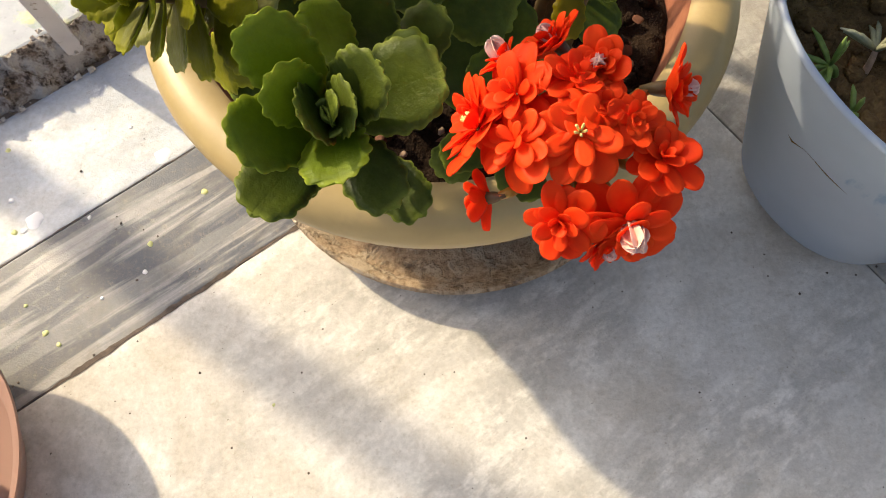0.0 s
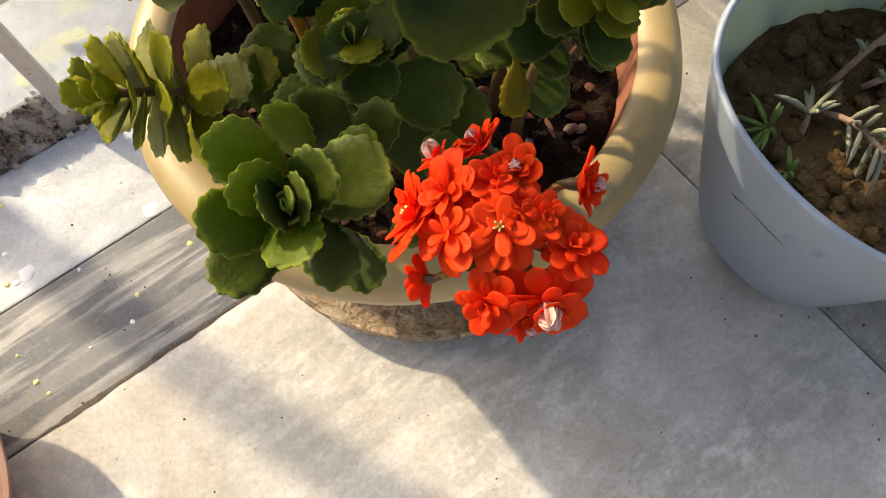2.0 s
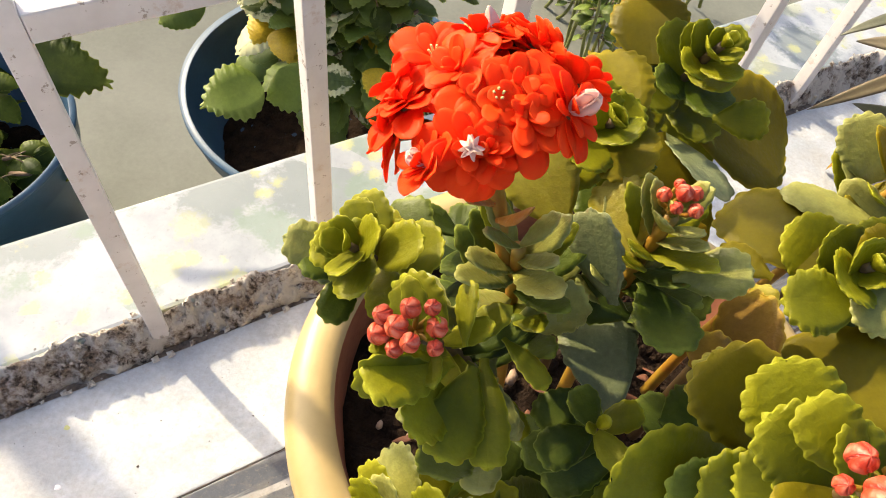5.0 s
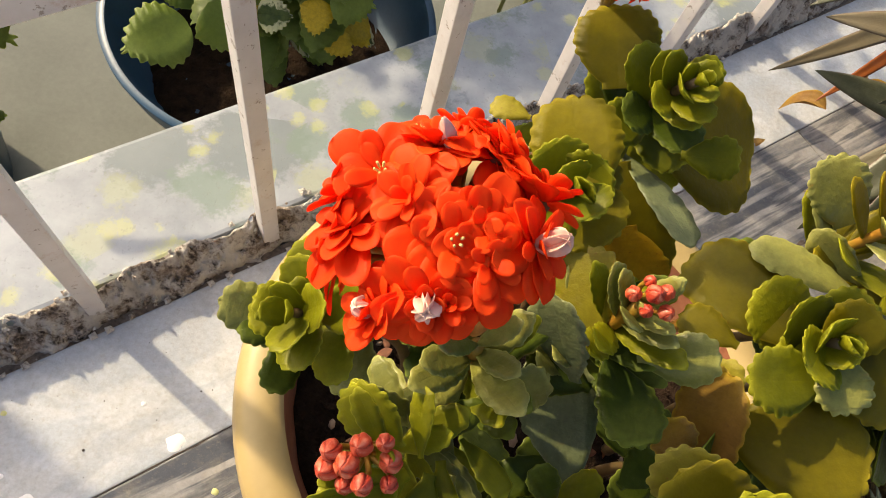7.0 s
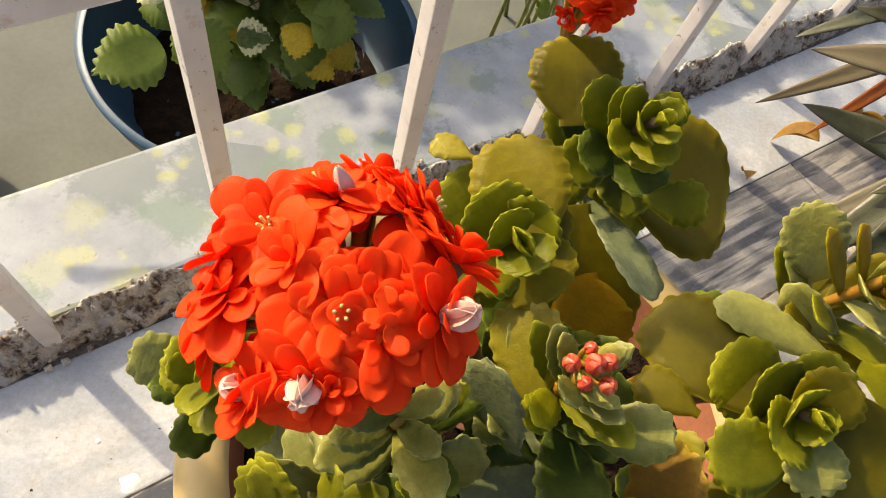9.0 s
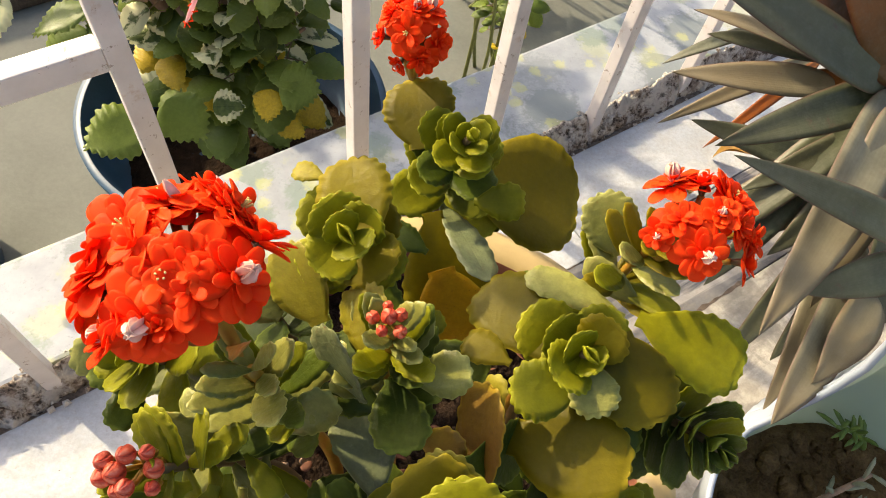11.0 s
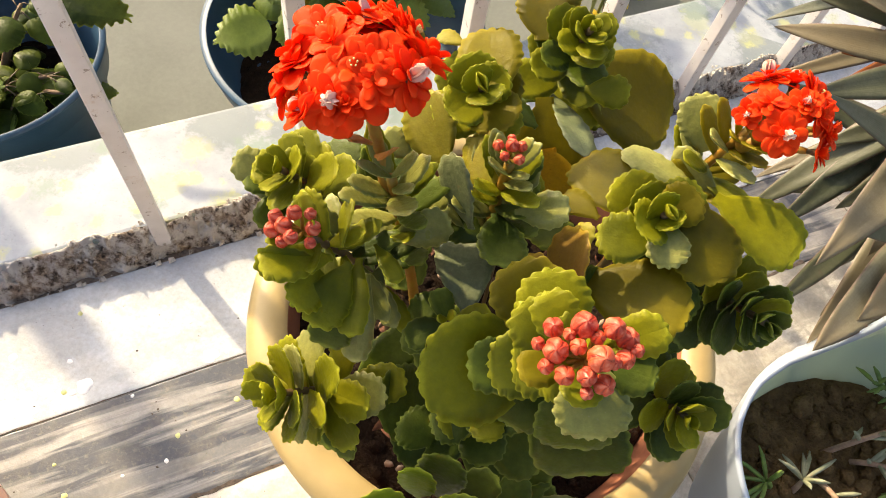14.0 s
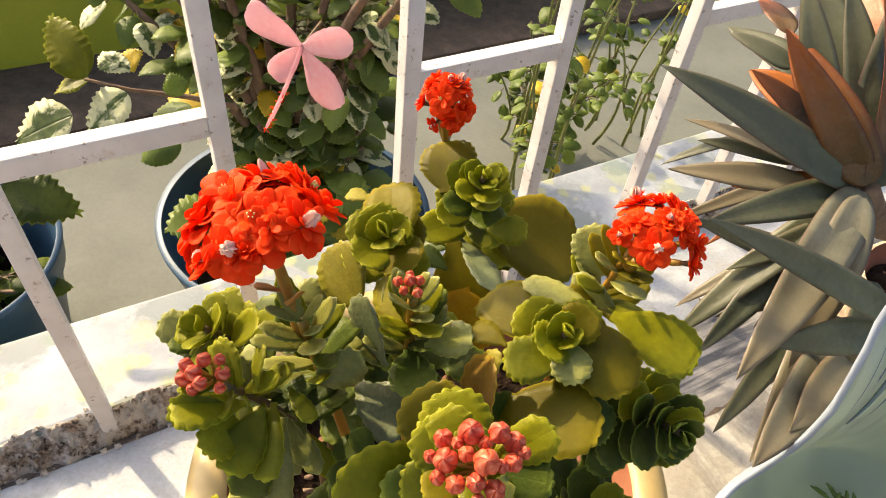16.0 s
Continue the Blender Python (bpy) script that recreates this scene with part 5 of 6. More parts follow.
LEAVES_SMALL_BUD = [
    ((-0.19, 3.45, 4.54), (-0.40, 3.65, 4.87), 0.25, (-0.7, -0.3, 0.6), LEAF_BLUE),
    # this leaf's yellow paints in the sun on and through it
    ((-0.16, 3.60, 4.62), (-0.26, 3.93, 4.80), 0.30, LEFT, LEAF_YELLOW),
    ((-0.08, 3.56, 4.58), (0.03, 3.20, 4.68), 0.26, UP, LEAF_DARK),
    ((0.02, 3.54, 4.68), (0.27, 3.54, 4.86), 0.20, (0.2, -0.3, 0.9), LEAF_GREY),
    ((0.44, 3.08, 4.34), (0.38, 3.54, 4.70), 0.30, (-0.75, -0.1, 0.65), LEAF_TAN),
    ((0.32, 3.20, 4.44), (0.16, 3.32, 4.66), 0.18, (-0.2, -0.5, 0.8), LEAF_TAN),
    ((0.42, 3.40, 4.55), (0.43, 3.60, 4.70), 0.13, (-0.6, -0.3, 0.7), LEAF_YELLOW),
    ((-0.09, 3.46, 4.44), (-0.36, 3.55, 4.42), 0.21, LEFT, LEAF_DARK),
]
LEAVES_HEAD_A = [
    ((-0.74, 3.19, 4.37), (-1.1, 3.23, 4.56), 0.20, LEFT, LEAF_GREY),
    ((-0.61, 3.29, 4.44), (-0.33, 3.43, 4.57), 0.22, RIGHT, LEAF_GREY),
    ((-0.64, 3.24, 4.20), (-0.66, 2.96, 3.90), 0.16, SIDE, LEAF_GREY),
]
LEAVES_LEFT_BACK = [
    ((-1.41, 3.66, 4.1), (-1.74, 3.63, 4.2), 0.22, LEFT, LEAF_GREY),
    ((-1.4, 3.61, 4.08), (-1.45, 3.3, 4.08), 0.17, SIDE, LEAF_DARK),
    ((-1.36, 3.64, 4.15), (-1.59, 3.65, 4.27), 0.19, UP, LEAF),
    ((-1.4, 3.63, 4.15), (-1.39, 3.78, 4.28), 0.14, SIDE, LEAF),
    ((-1.36, 3.65, 4.1), (-1.3, 3.82, 4.2), 0.15, SIDE, LEAF),
    ((-1.34, 3.6, 4.13), (-1.46, 3.47, 4.12), 0.13, UP, LEAF),
    ((-1.39, 3.63, 4.09), (-1.64, 3.53, 4.14), 0.16, LEFT, LEAF_DARK),
]
LEAVES_LEFT_BUD = [
    ((-0.85, 2.95, 4.65), (-1.13, 2.73, 4.76), 0.21, UP, LEAF),
    ((-0.78, 2.95, 4.55), (-0.96, 2.76, 4.38), 0.19, FRONT, LEAF_GREY),
    ((-0.66, 3.00, 4.50), (-0.61, 2.66, 4.08), 0.17, SIDE, LEAF_GREY),
    ((-0.74, 2.95, 4.50), (-0.79, 2.67, 4.14), 0.24, SIDE, LEAF_DARK),
    ((-0.9, 3.03, 4.69), (-1.1, 3.2, 4.78), 0.23, LEFT, LEAF),
    ((-0.89, 2.92, 4.63), (-1.18, 2.79, 4.73), 0.22, SIDE, LEAF),
    ((-0.89, 2.88, 4.61), (-0.94, 2.64, 4.65), 0.23, SIDE, LEAF),
    ((-0.76, 2.97, 4.61), (-0.82, 2.62, 4.53), 0.23, SIDE, LEAF),
    ((-0.72, 3.03, 4.58), (-0.63, 2.64, 4.49), 0.17, SIDE, LEAF),
    ((-0.66, 3.11, 4.63), (-0.48, 2.93, 4.65), 0.11, RIGHT, LEAF),
    ((-0.81, 3.01, 4.69), (-0.84, 3.23, 4.8), 0.10, LEFT, LEAF),
]
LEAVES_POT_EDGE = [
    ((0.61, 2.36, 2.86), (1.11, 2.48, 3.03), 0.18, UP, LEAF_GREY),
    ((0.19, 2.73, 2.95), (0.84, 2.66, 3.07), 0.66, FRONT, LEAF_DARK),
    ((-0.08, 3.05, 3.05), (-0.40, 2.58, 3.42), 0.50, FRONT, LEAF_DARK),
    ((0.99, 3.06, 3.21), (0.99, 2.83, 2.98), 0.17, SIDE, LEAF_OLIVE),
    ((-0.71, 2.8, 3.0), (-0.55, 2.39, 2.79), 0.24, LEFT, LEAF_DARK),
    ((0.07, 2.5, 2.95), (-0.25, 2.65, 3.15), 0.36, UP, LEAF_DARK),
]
LEAVES_ROSETTE = [
    ((-0.07, 1.9, 3.72), (-0.27, 1.98, 4.16), 0.27, (0.26, -0.71, 0.65), LEAF_FRESH),
    ((-0.1, 1.88, 3.66), (-0.33, 1.59, 3.98), 0.29, (0.35, -0.22, 0.91), LEAF_FRESH),
    ((-0.12, 1.88, 3.53), (-0.31, 1.45, 3.71), 0.27, (0.25, -0.04, 0.97), LEAF_DARK),
    ((-0.06, 1.86, 3.74), (-0.2, 1.79, 4.09), 0.23, (0.2, -0.52, 0.83), LEAF_FRESH),
    ((-0.05, 1.85, 3.74), (0.18, 1.88, 4.05), 0.26, (-0.3, -0.56, 0.77), LEAF_DARK),
    ((-0.06, 1.91, 3.63), (0.39, 1.95, 3.93), 0.34, (-0.42, -0.52, 0.75), LEAF_DARK),
    ((-0.07, 1.9, 3.57), (0.22, 1.53, 3.64), 0.24, (-0.23, -0.11, 0.97), LEAF_DARK),
    ((-0.05, 1.84, 3.72), (0.05, 1.51, 3.88), 0.27, (-0.14, -0.1, 0.99), LEAF_FRESH),
    ((-0.04, 1.8, 3.8), (-0.09, 1.68, 4.04), 0.23, (0.03, -0.35, 0.93), LEAF_DARK),
    ((-0.03, 1.8, 3.81), (0.1, 1.75, 4.04), 0.21, (-0.25, -0.43, 0.87), LEAF_DARK),
    ((-0.03, 2.13, 3.62), (-0.08, 2.19, 4.02), 0.21, (-0.1, -0.5, 0.86), LEAF_FRESH),
    ((0.07, 2.19, 3.53), (0.06, 2.32, 3.94), 0.29, (-0.1, -0.5, 0.86), LEAF_DARK),
    ((0.12, 2.16, 3.44), (0.37, 2.32, 3.81), 0.22, (-0.1, -0.5, 0.86), LEAF_DARK),
    ((0.04, 1.96, 3.27), (0.3, 1.64, 3.3), 0.23, (-0.1, -0.5, 0.86), LEAF_DARK),
    ((-0.03, 1.8, 3.83), (0.05, 1.72, 4.08), 0.10, (-0.2, -0.43, 0.88), LEAF_DARK),
    ((0.04, 2.09, 3.61), (0.32, 2.12, 3.88), 0.17, (-0.1, -0.5, 0.86), LEAF_FRESH),
]
LEAVES_SMALL_ROSETTE = [
    ((0.16, 2.63, 3.84), (-0.07, 2.51, 3.8), 0.27, UP, LEAF_DARK),
    ((0.25, 2.63, 3.89), (0.41, 2.7, 3.97), 0.24, UP, LEAF_DARK),
    ((0.19, 2.61, 3.89), (0.13, 2.69, 3.98), 0.20, UP, LEAF_DARK),
    ((0.2, 2.63, 3.89), (0.27, 2.48, 3.94), 0.19, UP, LEAF),
    ((0.29, 2.64, 3.57), (0.68, 2.58, 3.47), 0.35, FRONT, LEAF_DARK),
    ((-0.03, 2.49, 3.52), (-0.25, 2.56, 3.56), 0.28, UP, LEAF_DARK),
]


def leaves(owner, rows):
    for base, tip, width, face, mat in rows:
        leaf(owner, base, tip, width, face, mat)


# shoots with tight leafy tips
front_rosette = shoot((0.1, 2.9, 1.9), (-0.01, 1.76, 3.88), (-0.05, -0.35, 1), 2, 0.09, 0.14, 0.04, 1.35, 1.1, 0.9, [LEAF_DARK, LEAF_DARK, LEAF_FRESH], 0.55, 21, r0=0.06, lower=1)
leaves(front_rosette, LEAVES_ROSETTE)
left_rosette = shoot((-0.72, 2.95, 1.9), (-1.02, 2.42, 3.74), (-0.68, -0.5, 0.54), 15, 0.20, 0.42, 0.046, 1.05, -0.2, 0.64, [LEAF, LEAF, LEAF_GREY], 0.2, 22, droop=0.25, bite=0.2, end=0.36, jitter=0.55)
small_rosette = shoot((0.2, 3.0, 1.9), (0.18, 2.64, 3.88), (0.0, -0.25, 1), 4, 0.10, 0.30, 0.05, 1.2, 0.3, 1.0, [LEAF_DARK, LEAF], 0.3, 23)
leaves(small_rosette, LEAVES_SMALL_ROSETTE)
right_front_rosette = shoot((1.05, 3.2, 1.9), (1.46, 3.06, 3.76), (0.32, -0.60, 0.74), 9, 0.12, 0.46, 0.06, 1.2, 0.15, 0.66, [LEAF, LEAF_DARK, LEAF_DARK], 0.1, 24)
right_rosette = shoot((1.0, 3.8, 1.9), (1.60, 3.48, 4.44), (0.42, -0.66, 0.62), 13, 0.10, 0.40, 0.052, 1.3, 0.2, 0.72, [LEAF_DARK, LEAF_DARK, LEAF], 0.6, 25)
right_shoot = shoot((0.8, 4.0, 1.9), (0.80, 3.69, 4.88), (-0.02, -0.45, 0.9), 6, 0.10, 0.30, 0.05, 1.35, 0.15, 1.05, [LEAF, LEAF, LEAF_OLIVE], 0.75, 26)
leaves(right_shoot, LEAVES_RIGHT)
leaves(right_shoot, LEAVES_ROUND)
mid_shoot = shoot((0.0, 4.3, 1.9), (-0.37, 4.08, 5.0), (0.0, -0.5, 0.87), 6, 0.11, 0.32, 0.08, 1.35, 0.15, 1.05, [LEAF, LEAF, LEAF_OLIVE], 0.75, 27)
leaves(mid_shoot, LEAVES_MID)
back_shoot = shoot((0.2, 4.8, 1.9), (0.15, 4.78, 4.99), (0.15, -0.4, 0.9), 12, 0.10, 0.40, 0.066, 1.35, 0.25, 0.72, [LEAF, LEAF, LEAF_DARK], 0.7, 28, drift=0.0)
leaves(back_shoot, LEAVES_BACK)
sprout = shoot((0.12, 4.0, 1.9), (0.02, 3.93, 4.42), (0, -0.2, 1), 3, 0.07, 0.16, 0.04, 1.0, 0.2, 0.85, [LEAF_GREY, LEAF], 0.4, 29, r0=0.02, r1=0.012)
left_back_shoot = shoot((-0.7, 4.0, 1.9), (-1.42, 3.60, 4.30), (-0.5, -0.35, 0.8), 8, 0.15, 0.40, 0.06, 1.15, 0.15, 0.72, [LEAF, LEAF, LEAF_GREY], 0.2, 30)
leaves(left_back_shoot, LEAVES_LEFT_BACK)

# shoots that carry flowers or buds
flower_shoot = shoot((-0.4, 3.7, 1.9), (-0.68, 3.42, 4.84), (-0.12, -0.12, 1), 10, 0.24, 0.54, 0.085, 1.0, 0.68, 0.32, [LEAF_GREY, LEAF, LEAF_DARK], 0.70, 31, droop=0.12, lower=0, opening=0.9, bite=0.2, end=0.5, hollow=0.25, jitter=0.25, drift=0.0, r1=0.03, wood=STEM_RED)
leaves(flower_shoot, LEAVES_HEAD_A)
dome((-0.92, 3.56, 5.36), (0.335, 0.19), HEAD_A, (-0.70, 3.45, 4.66), "domed scarlet double flower head on a brown-green stalk", 41, (-0.22, -0.1, 0.97), scale=0.9)
BRACT = leaf_material("bract_orange", (0.30, 0.10, 0.015), (0.52, 0.24, 0.03), (0.50, 0.26, 0.05), (0.2, 0.08, 0.02), 0.3, 0.45, 0.2)
leaf(flower_shoot, (-0.79, 3.48, 4.90), (-0.69, 3.42, 5.08), 0.10, RIGHT, BRACT, teeth=2)
leaf(flower_shoot, (-0.82, 3.49, 4.98), (-0.93, 3.42, 5.06), 0.08, LEFT, BRACT, teeth=2)
right_flower_shoot = shoot((0.9, 4.4, 1.9), (1.12, 4.27, 5.08), (0.15, -0.05, 1), 11, 0.18, 0.42, 0.070, 0.9, 0.45, 0.42, [LEAF_OLIVE, LEAF, LEAF_GREY], 0.75, 32, droop=0.12, opening=0.8, end=0.46, drift=0.0, hollow=0.25, lower=0, wood=STEM_RED)
leaves(right_flower_shoot, LEAVES_HEAD_B)
dome((1.175, 4.17, 5.23), (0.26, 0.23), HEAD_B, (1.12, 4.27, 5.0), "small scarlet flower head with pale buds", 42, (0.05, -0.25, 0.97), scale=0.74)
back_stalk_spots = [(20, 30, 0, 0.8), (140, 45, 1, 0.75), (-100, 40, 2, 0.8), (-30, 70, 3, 0.75), (70, 75, 5, 0.7), (-160, 80, 4, 0.7), (-70, 85, 3, 0.75), (0, 5, 4, 0.75), (180, 40, 3, 0.7), (-110, 105, 4, 0.55), (-60, 115, 4, 0.5)]
dome((-0.22, 5.34, 5.12), (0.17, 0.2), back_stalk_spots, (-0.08, 5.05, 4.3), "small scarlet flower head on a thin reddish stalk", 43, (-0.05, -0.15, 1), scale=0.8, drop=2.0, thick=0.0022)
front_flower_stem = shoot((0.5, 2.9, 1.9), (0.76, 1.86, 3.5), (0.15, -0.5, 0.8), 4, 0.2, 0.36, 0.2, 0.6, 0.0, 0.6, [LEAF_DARK], 0.2, 33)
dome(HEAD_F_AT, (0.36, 0.22), HEAD_F, (0.76, 1.88, 3.45), "broad ring of scarlet flowers leaning out over the pot", 44, (-0.05, -0.33, 0.94), scale=0.92)
small_bud_shoot = shoot((0.0, 3.7, 1.9), (-0.10, 3.64, 4.97), (0.0, -0.12, 1), 12, 0.18, 0.46, 0.075, 1.0, 0.70, 0.34, [LEAF_GREY, LEAF, LEAF_DARK], 0.78, 34, droop=0.12, lower=0, opening=0.9, bite=0.2, end=0.5, hollow=0.25, jitter=0.18, drift=0.0, r1=0.03, wood=STEM_RED)
leaves(small_bud_shoot, LEAVES_SMALL_BUD)
bud_head((-0.12, 3.63, 5.14), (0, -0.3, 0.95), (-0.11, 3.67, 4.80), BUDS_SMALL, "tuft of small coral buds")
left_bud_shoot = shoot((-0.55, 3.3, 1.9), (-0.98, 2.97, 4.76), (-0.4, -0.4, 0.85), 12, 0.20, 0.42, 0.085, 0.8, -0.5, 0.36, [LEAF, LEAF_DARK, LEAF_GREY], 0.5, 35, lower=0, bite=0.18, end=0.46)
leaves(left_bud_shoot, LEAVES_LEFT_BUD)
bud_head((-1.08, 2.9, 4.93), (-0.35, -0.45, 0.82), (-0.98, 2.97, 4.72), BUDS_LEFT, "cluster of round coral buds")
front_bud_shoot = shoot((0.4, 3.3, 1.9), (0.40, 2.56, 5.26), (0.02, -0.2, 1), 3, 0.16, 0.24, 0.08, 0.8, 0.2, 0.8, [LEAF, LEAF, LEAF_OLIVE], 0.3, 36, lower=0)
leaves(front_bud_shoot, LEAVES_FRONT)
bud_head((0.41, 2.46, 5.50), (0, -0.35, 0.94), (0.40, 2.55, 5.2), BUDS_FRONT, "large cluster of coral red buds about to open", 0.03)
front_sprout = shoot((0.0, 3.1, 1.9), (-0.17, 2.97, 4.30), (-0.2, -0.3, 1), 3, 0.10, 0.26, 0.06, 1.0, 0.15, 0.62, [LEAF, LEAF, LEAF_DARK], 0.6, 38, r0=0.03, r1=0.015, lower=0)
low_shoot = shoot((0.1, 3.1, 1.9), (0.0, 3.0, 3.7), (0, -0.3, 1), 3, 0.3, 0.45, 0.3, 0.6, -0.1, 0.7, [LEAF_DARK], 0.1, 37)
leaves(low_shoot, LEAVES_CENTRE)
leaves(low_shoot, LEAVES_POT_EDGE)
for i, (x, y, tx, ty, tz) in enumerate(((-0.6, 4.2, -0.9, 4.3, 3.6), (0.9, 3.6, 1.2, 3.5, 3.3))):
    shoot((x, y, 1.9), (tx, ty, tz), (tx - x, ty - y, 0.8), 6, 0.25, 0.48, 0.15, 0.7, -0.1, 0.66, [LEAF_DARK], i * 0.5, 60 + i)


# ---- boat-lily with long striped leaves behind the can ----
def strap_material(name, dark, light, back, blush):
    """A long dusty leaf: mottled, faintly lined, turning to another colour along its length."""
    m = Nodes(name)
    uv = m.n("ShaderNodeSeparateXYZ", ins={0: m.coords("UV")})
    p, rnd = m.place(), rnd_of(m)
    lines = m.n("ShaderNodeTexWave", wave_type="BANDS", bands_direction="Y", ins={"Vector": m.coords("UV"), "Scale": 4.5, "Distortion": 3.0, "Detail": 3.0, "Detail Scale": 2.0}).outputs["Fac"]
    tone = m.math("ADD", m.math("MULTIPLY", m.noise(p, 32.0, 6, 0.68), 0.85), m.math("ADD", m.math("MULTIPLY", rnd, 0.2), m.math("MULTIPLY", lines, 0.03)))
    col = m.ramp(tone, [(0.30, dark), (0.75, light)])
    turn = m.math("ADD", m.math("MULTIPLY", uv.outputs[0], 0.7), m.math("ADD", m.math("MULTIPLY", m.noise(p, 14.0, 4), 0.5), m.math("MULTIPLY", rnd, 0.45)))
    col = m.mix(m.math("MULTIPLY", m.ramp(turn, [(0.55, (0, 0, 0)), (1.05, (1, 1, 1))]), 0.8), col, blush)
    edge = m.ramp(m.math("ABSOLUTE", m.math("SUBTRACT", uv.outputs[1], 0.5)), [(0.45, (0, 0, 0)), (0.5, (1, 1, 1))])
    col = m.mix(m.math("MULTIPLY", edge, 0.6), col, back)
    dust = m.ramp(m.noise(p, 260.0, 6, 0.75), [(0.48, (0, 0, 0)), (0.72, (1, 1, 1))])
    col = m.mix(m.math("MULTIPLY", dust, 0.22), col, (0.22, 0.205, 0.16))
    scar = m.ramp(m.noise(p, 70.0, 6, 0.75), [(0.60, (0, 0, 0)), (0.68, (1, 1, 1))])
    col = m.mix(m.math("MULTIPLY", scar, 0.35), col, back)
    m.bump(m.math("ADD", m.math("MULTIPLY", lines, 0.06), m.noise(p, 260.0, 4)), 0.35, 0.0008)
    m.done(col, m.ramp(m.noise(p, 60.0, 3), [(0.3, (0.34,) * 3), (0.7, (0.55,) * 3)]))
    return m.see_through(m.mix(0.5, col, blush), 0.16)


STRAP = strap_material("strap_green", (0.026, 0.038, 0.020), (0.135, 0.155, 0.088), (0.12, 0.035, 0.030), (0.095, 0.095, 0.052))
STRAP_RED = strap_material("strap_rusty", (0.030, 0.032, 0.010), (0.20, 0.085, 0.016), (0.12, 0.02, 0.03), (0.34, 0.085, 0.010))
STRAP_ORANGE = strap_material("strap_orange", (0.20, 0.065, 0.010), (0.62, 0.17, 0.015), (0.16, 0.03, 0.02), (0.40, 0.12, 0.015))
STRAP_DRY = strap_material("strap_dry", (0.065, 0.068, 0.045), (0.27, 0.265, 0.185), (0.14, 0.05, 0.040), (0.20, 0.155, 0.085))

SPRIG = plain("sprig_green", (0.10, 0.17, 0.03), (0.22, 0.30, 0.06), 200, 0.5)
SPRIG_GREY = plain("sprig_grey", (0.20, 0.21, 0.13), (0.36, 0.36, 0.24), 200, 0.6)
TWIG = plain("twig_pale", (0.22, 0.13, 0.09), (0.45, 0.30, 0.20), 150, 0.7)
LILY = [
    ((3.35, 6.59, 4.22), (1.47, 6.75, 4.93), 0.47, FRONT, STRAP),
    ((3.5, 6.64, 4.25), (2.41, 7.05, 5.29), 0.42, LEFT, STRAP_RED),
    ((2.96, 6.86, 4.51), (2.26, 6.96, 4.93), 0.30, FRONT, STRAP_RED),
    ((3.17, 7.0, 4.49), (2.58, 7.73, 5.51), 0.38, LEFT, STRAP),
    ((3.51, 6.6, 4.22), (3.17, 7.81, 5.68), 0.40, RIGHT, STRAP_RED),
    ((3.55, 6.73, 4.2), (3.08, 8.08, 5.39), 0.47, FRONT, STRAP),
    ((2.72, 7.43, 4.79), (2.17, 7.75, 4.86), 0.24, FRONT, STRAP),
    ((3.46, 6.55, 4.2), (2.39, 4.64, 3.67), 0.57, FRONT, STRAP_DRY),
    ((3.75, 5.40, 3.80), (1.91, 5.35, 4.53), 0.34, FRONT, STRAP),
    ((3.56, 6.67, 4.14), (2.14, 6.03, 3.92), 0.43, FRONT, STRAP),
]
LILY += [
    ((3.63, 5.34, 3.69), (2.64, 4.91, 3.77), 0.39, FRONT, STRAP),
    ((3.14, 6.77, 3.99), (1.89, 6.81, 3.85), 0.33, FRONT, STRAP_DRY),
    ((2.62, 7.25, 4.08), (1.87, 7.08, 3.7), 0.17, UP, STRAP),
    ((3.29, 5.63, 3.45), (2.78, 4.42, 2.88), 0.37, FRONT, STRAP_DRY),
    ((3.49, 5.73, 3.39), (3.17, 4.7, 2.83), 0.35, FRONT, STRAP_DRY),
    ((3.06, 6.21, 3.6), (2.41, 5.43, 2.9), 0.32, FRONT, STRAP),
    ((3.23, 5.75, 3.28), (2.73, 4.99, 2.32), 0.29, FRONT, STRAP),
    ((3.28, 5.6, 3.14), (2.9, 5.28, 2.44), 0.24, FRONT, STRAP_DRY),
    ((3.19, 6.38, 3.61), (2.21, 5.89, 2.95), 0.22, UP, STRAP_DRY),
    ((3.42, 6.42, 3.91), (2.52, 6.01, 3.45), 0.29, FRONT, STRAP),
]
LILY += [
    ((3.65, 6.36, 3.84), (2.84, 5.62, 3.19), 0.42, FRONT, STRAP),
    ((3.83, 5.93, 2.99), (3.65, 5.11, 2.08), 0.33, FRONT, STRAP_DRY),
    ((3.73, 5.93, 2.87), (3.37, 5.23, 2.08), 0.33, FRONT, STRAP),
    ((3.83, 5.32, 3.38), (3.17, 4.91, 3.31), 0.29, FRONT, STRAP),
    ((3.08, 7.01, 4.09), (2.14, 7.14, 4.01), 0.25, FRONT, STRAP),
    ((3.28, 6.83, 4.04), (2.52, 6.81, 3.79), 0.24, FRONT, STRAP_RED),
    ((3.75, 6.01, 3.63), (3.54, 5.03, 2.99), 0.40, FRONT, STRAP),
    ((3.37, 6.14, 3.37), (2.61, 5.89, 2.91), 0.27, FRONT, STRAP),
    ((3.1, 6.88, 4.1), (1.96, 7.17, 4.19), 0.27, UP, STRAP_DRY),
    ((3.71, 8.1, 3.19), (2.28, 7.48, 2.59), 0.23, FRONT, STRAP_DRY),
    ((3.88, 6.86, 2.86), (2.44, 7.15, 2.99), 0.39, FRONT, STRAP),
    ((3.72, 8.05, 3.17), (2.72, 7.24, 2.59), 0.17, FRONT, STRAP_RED),
]
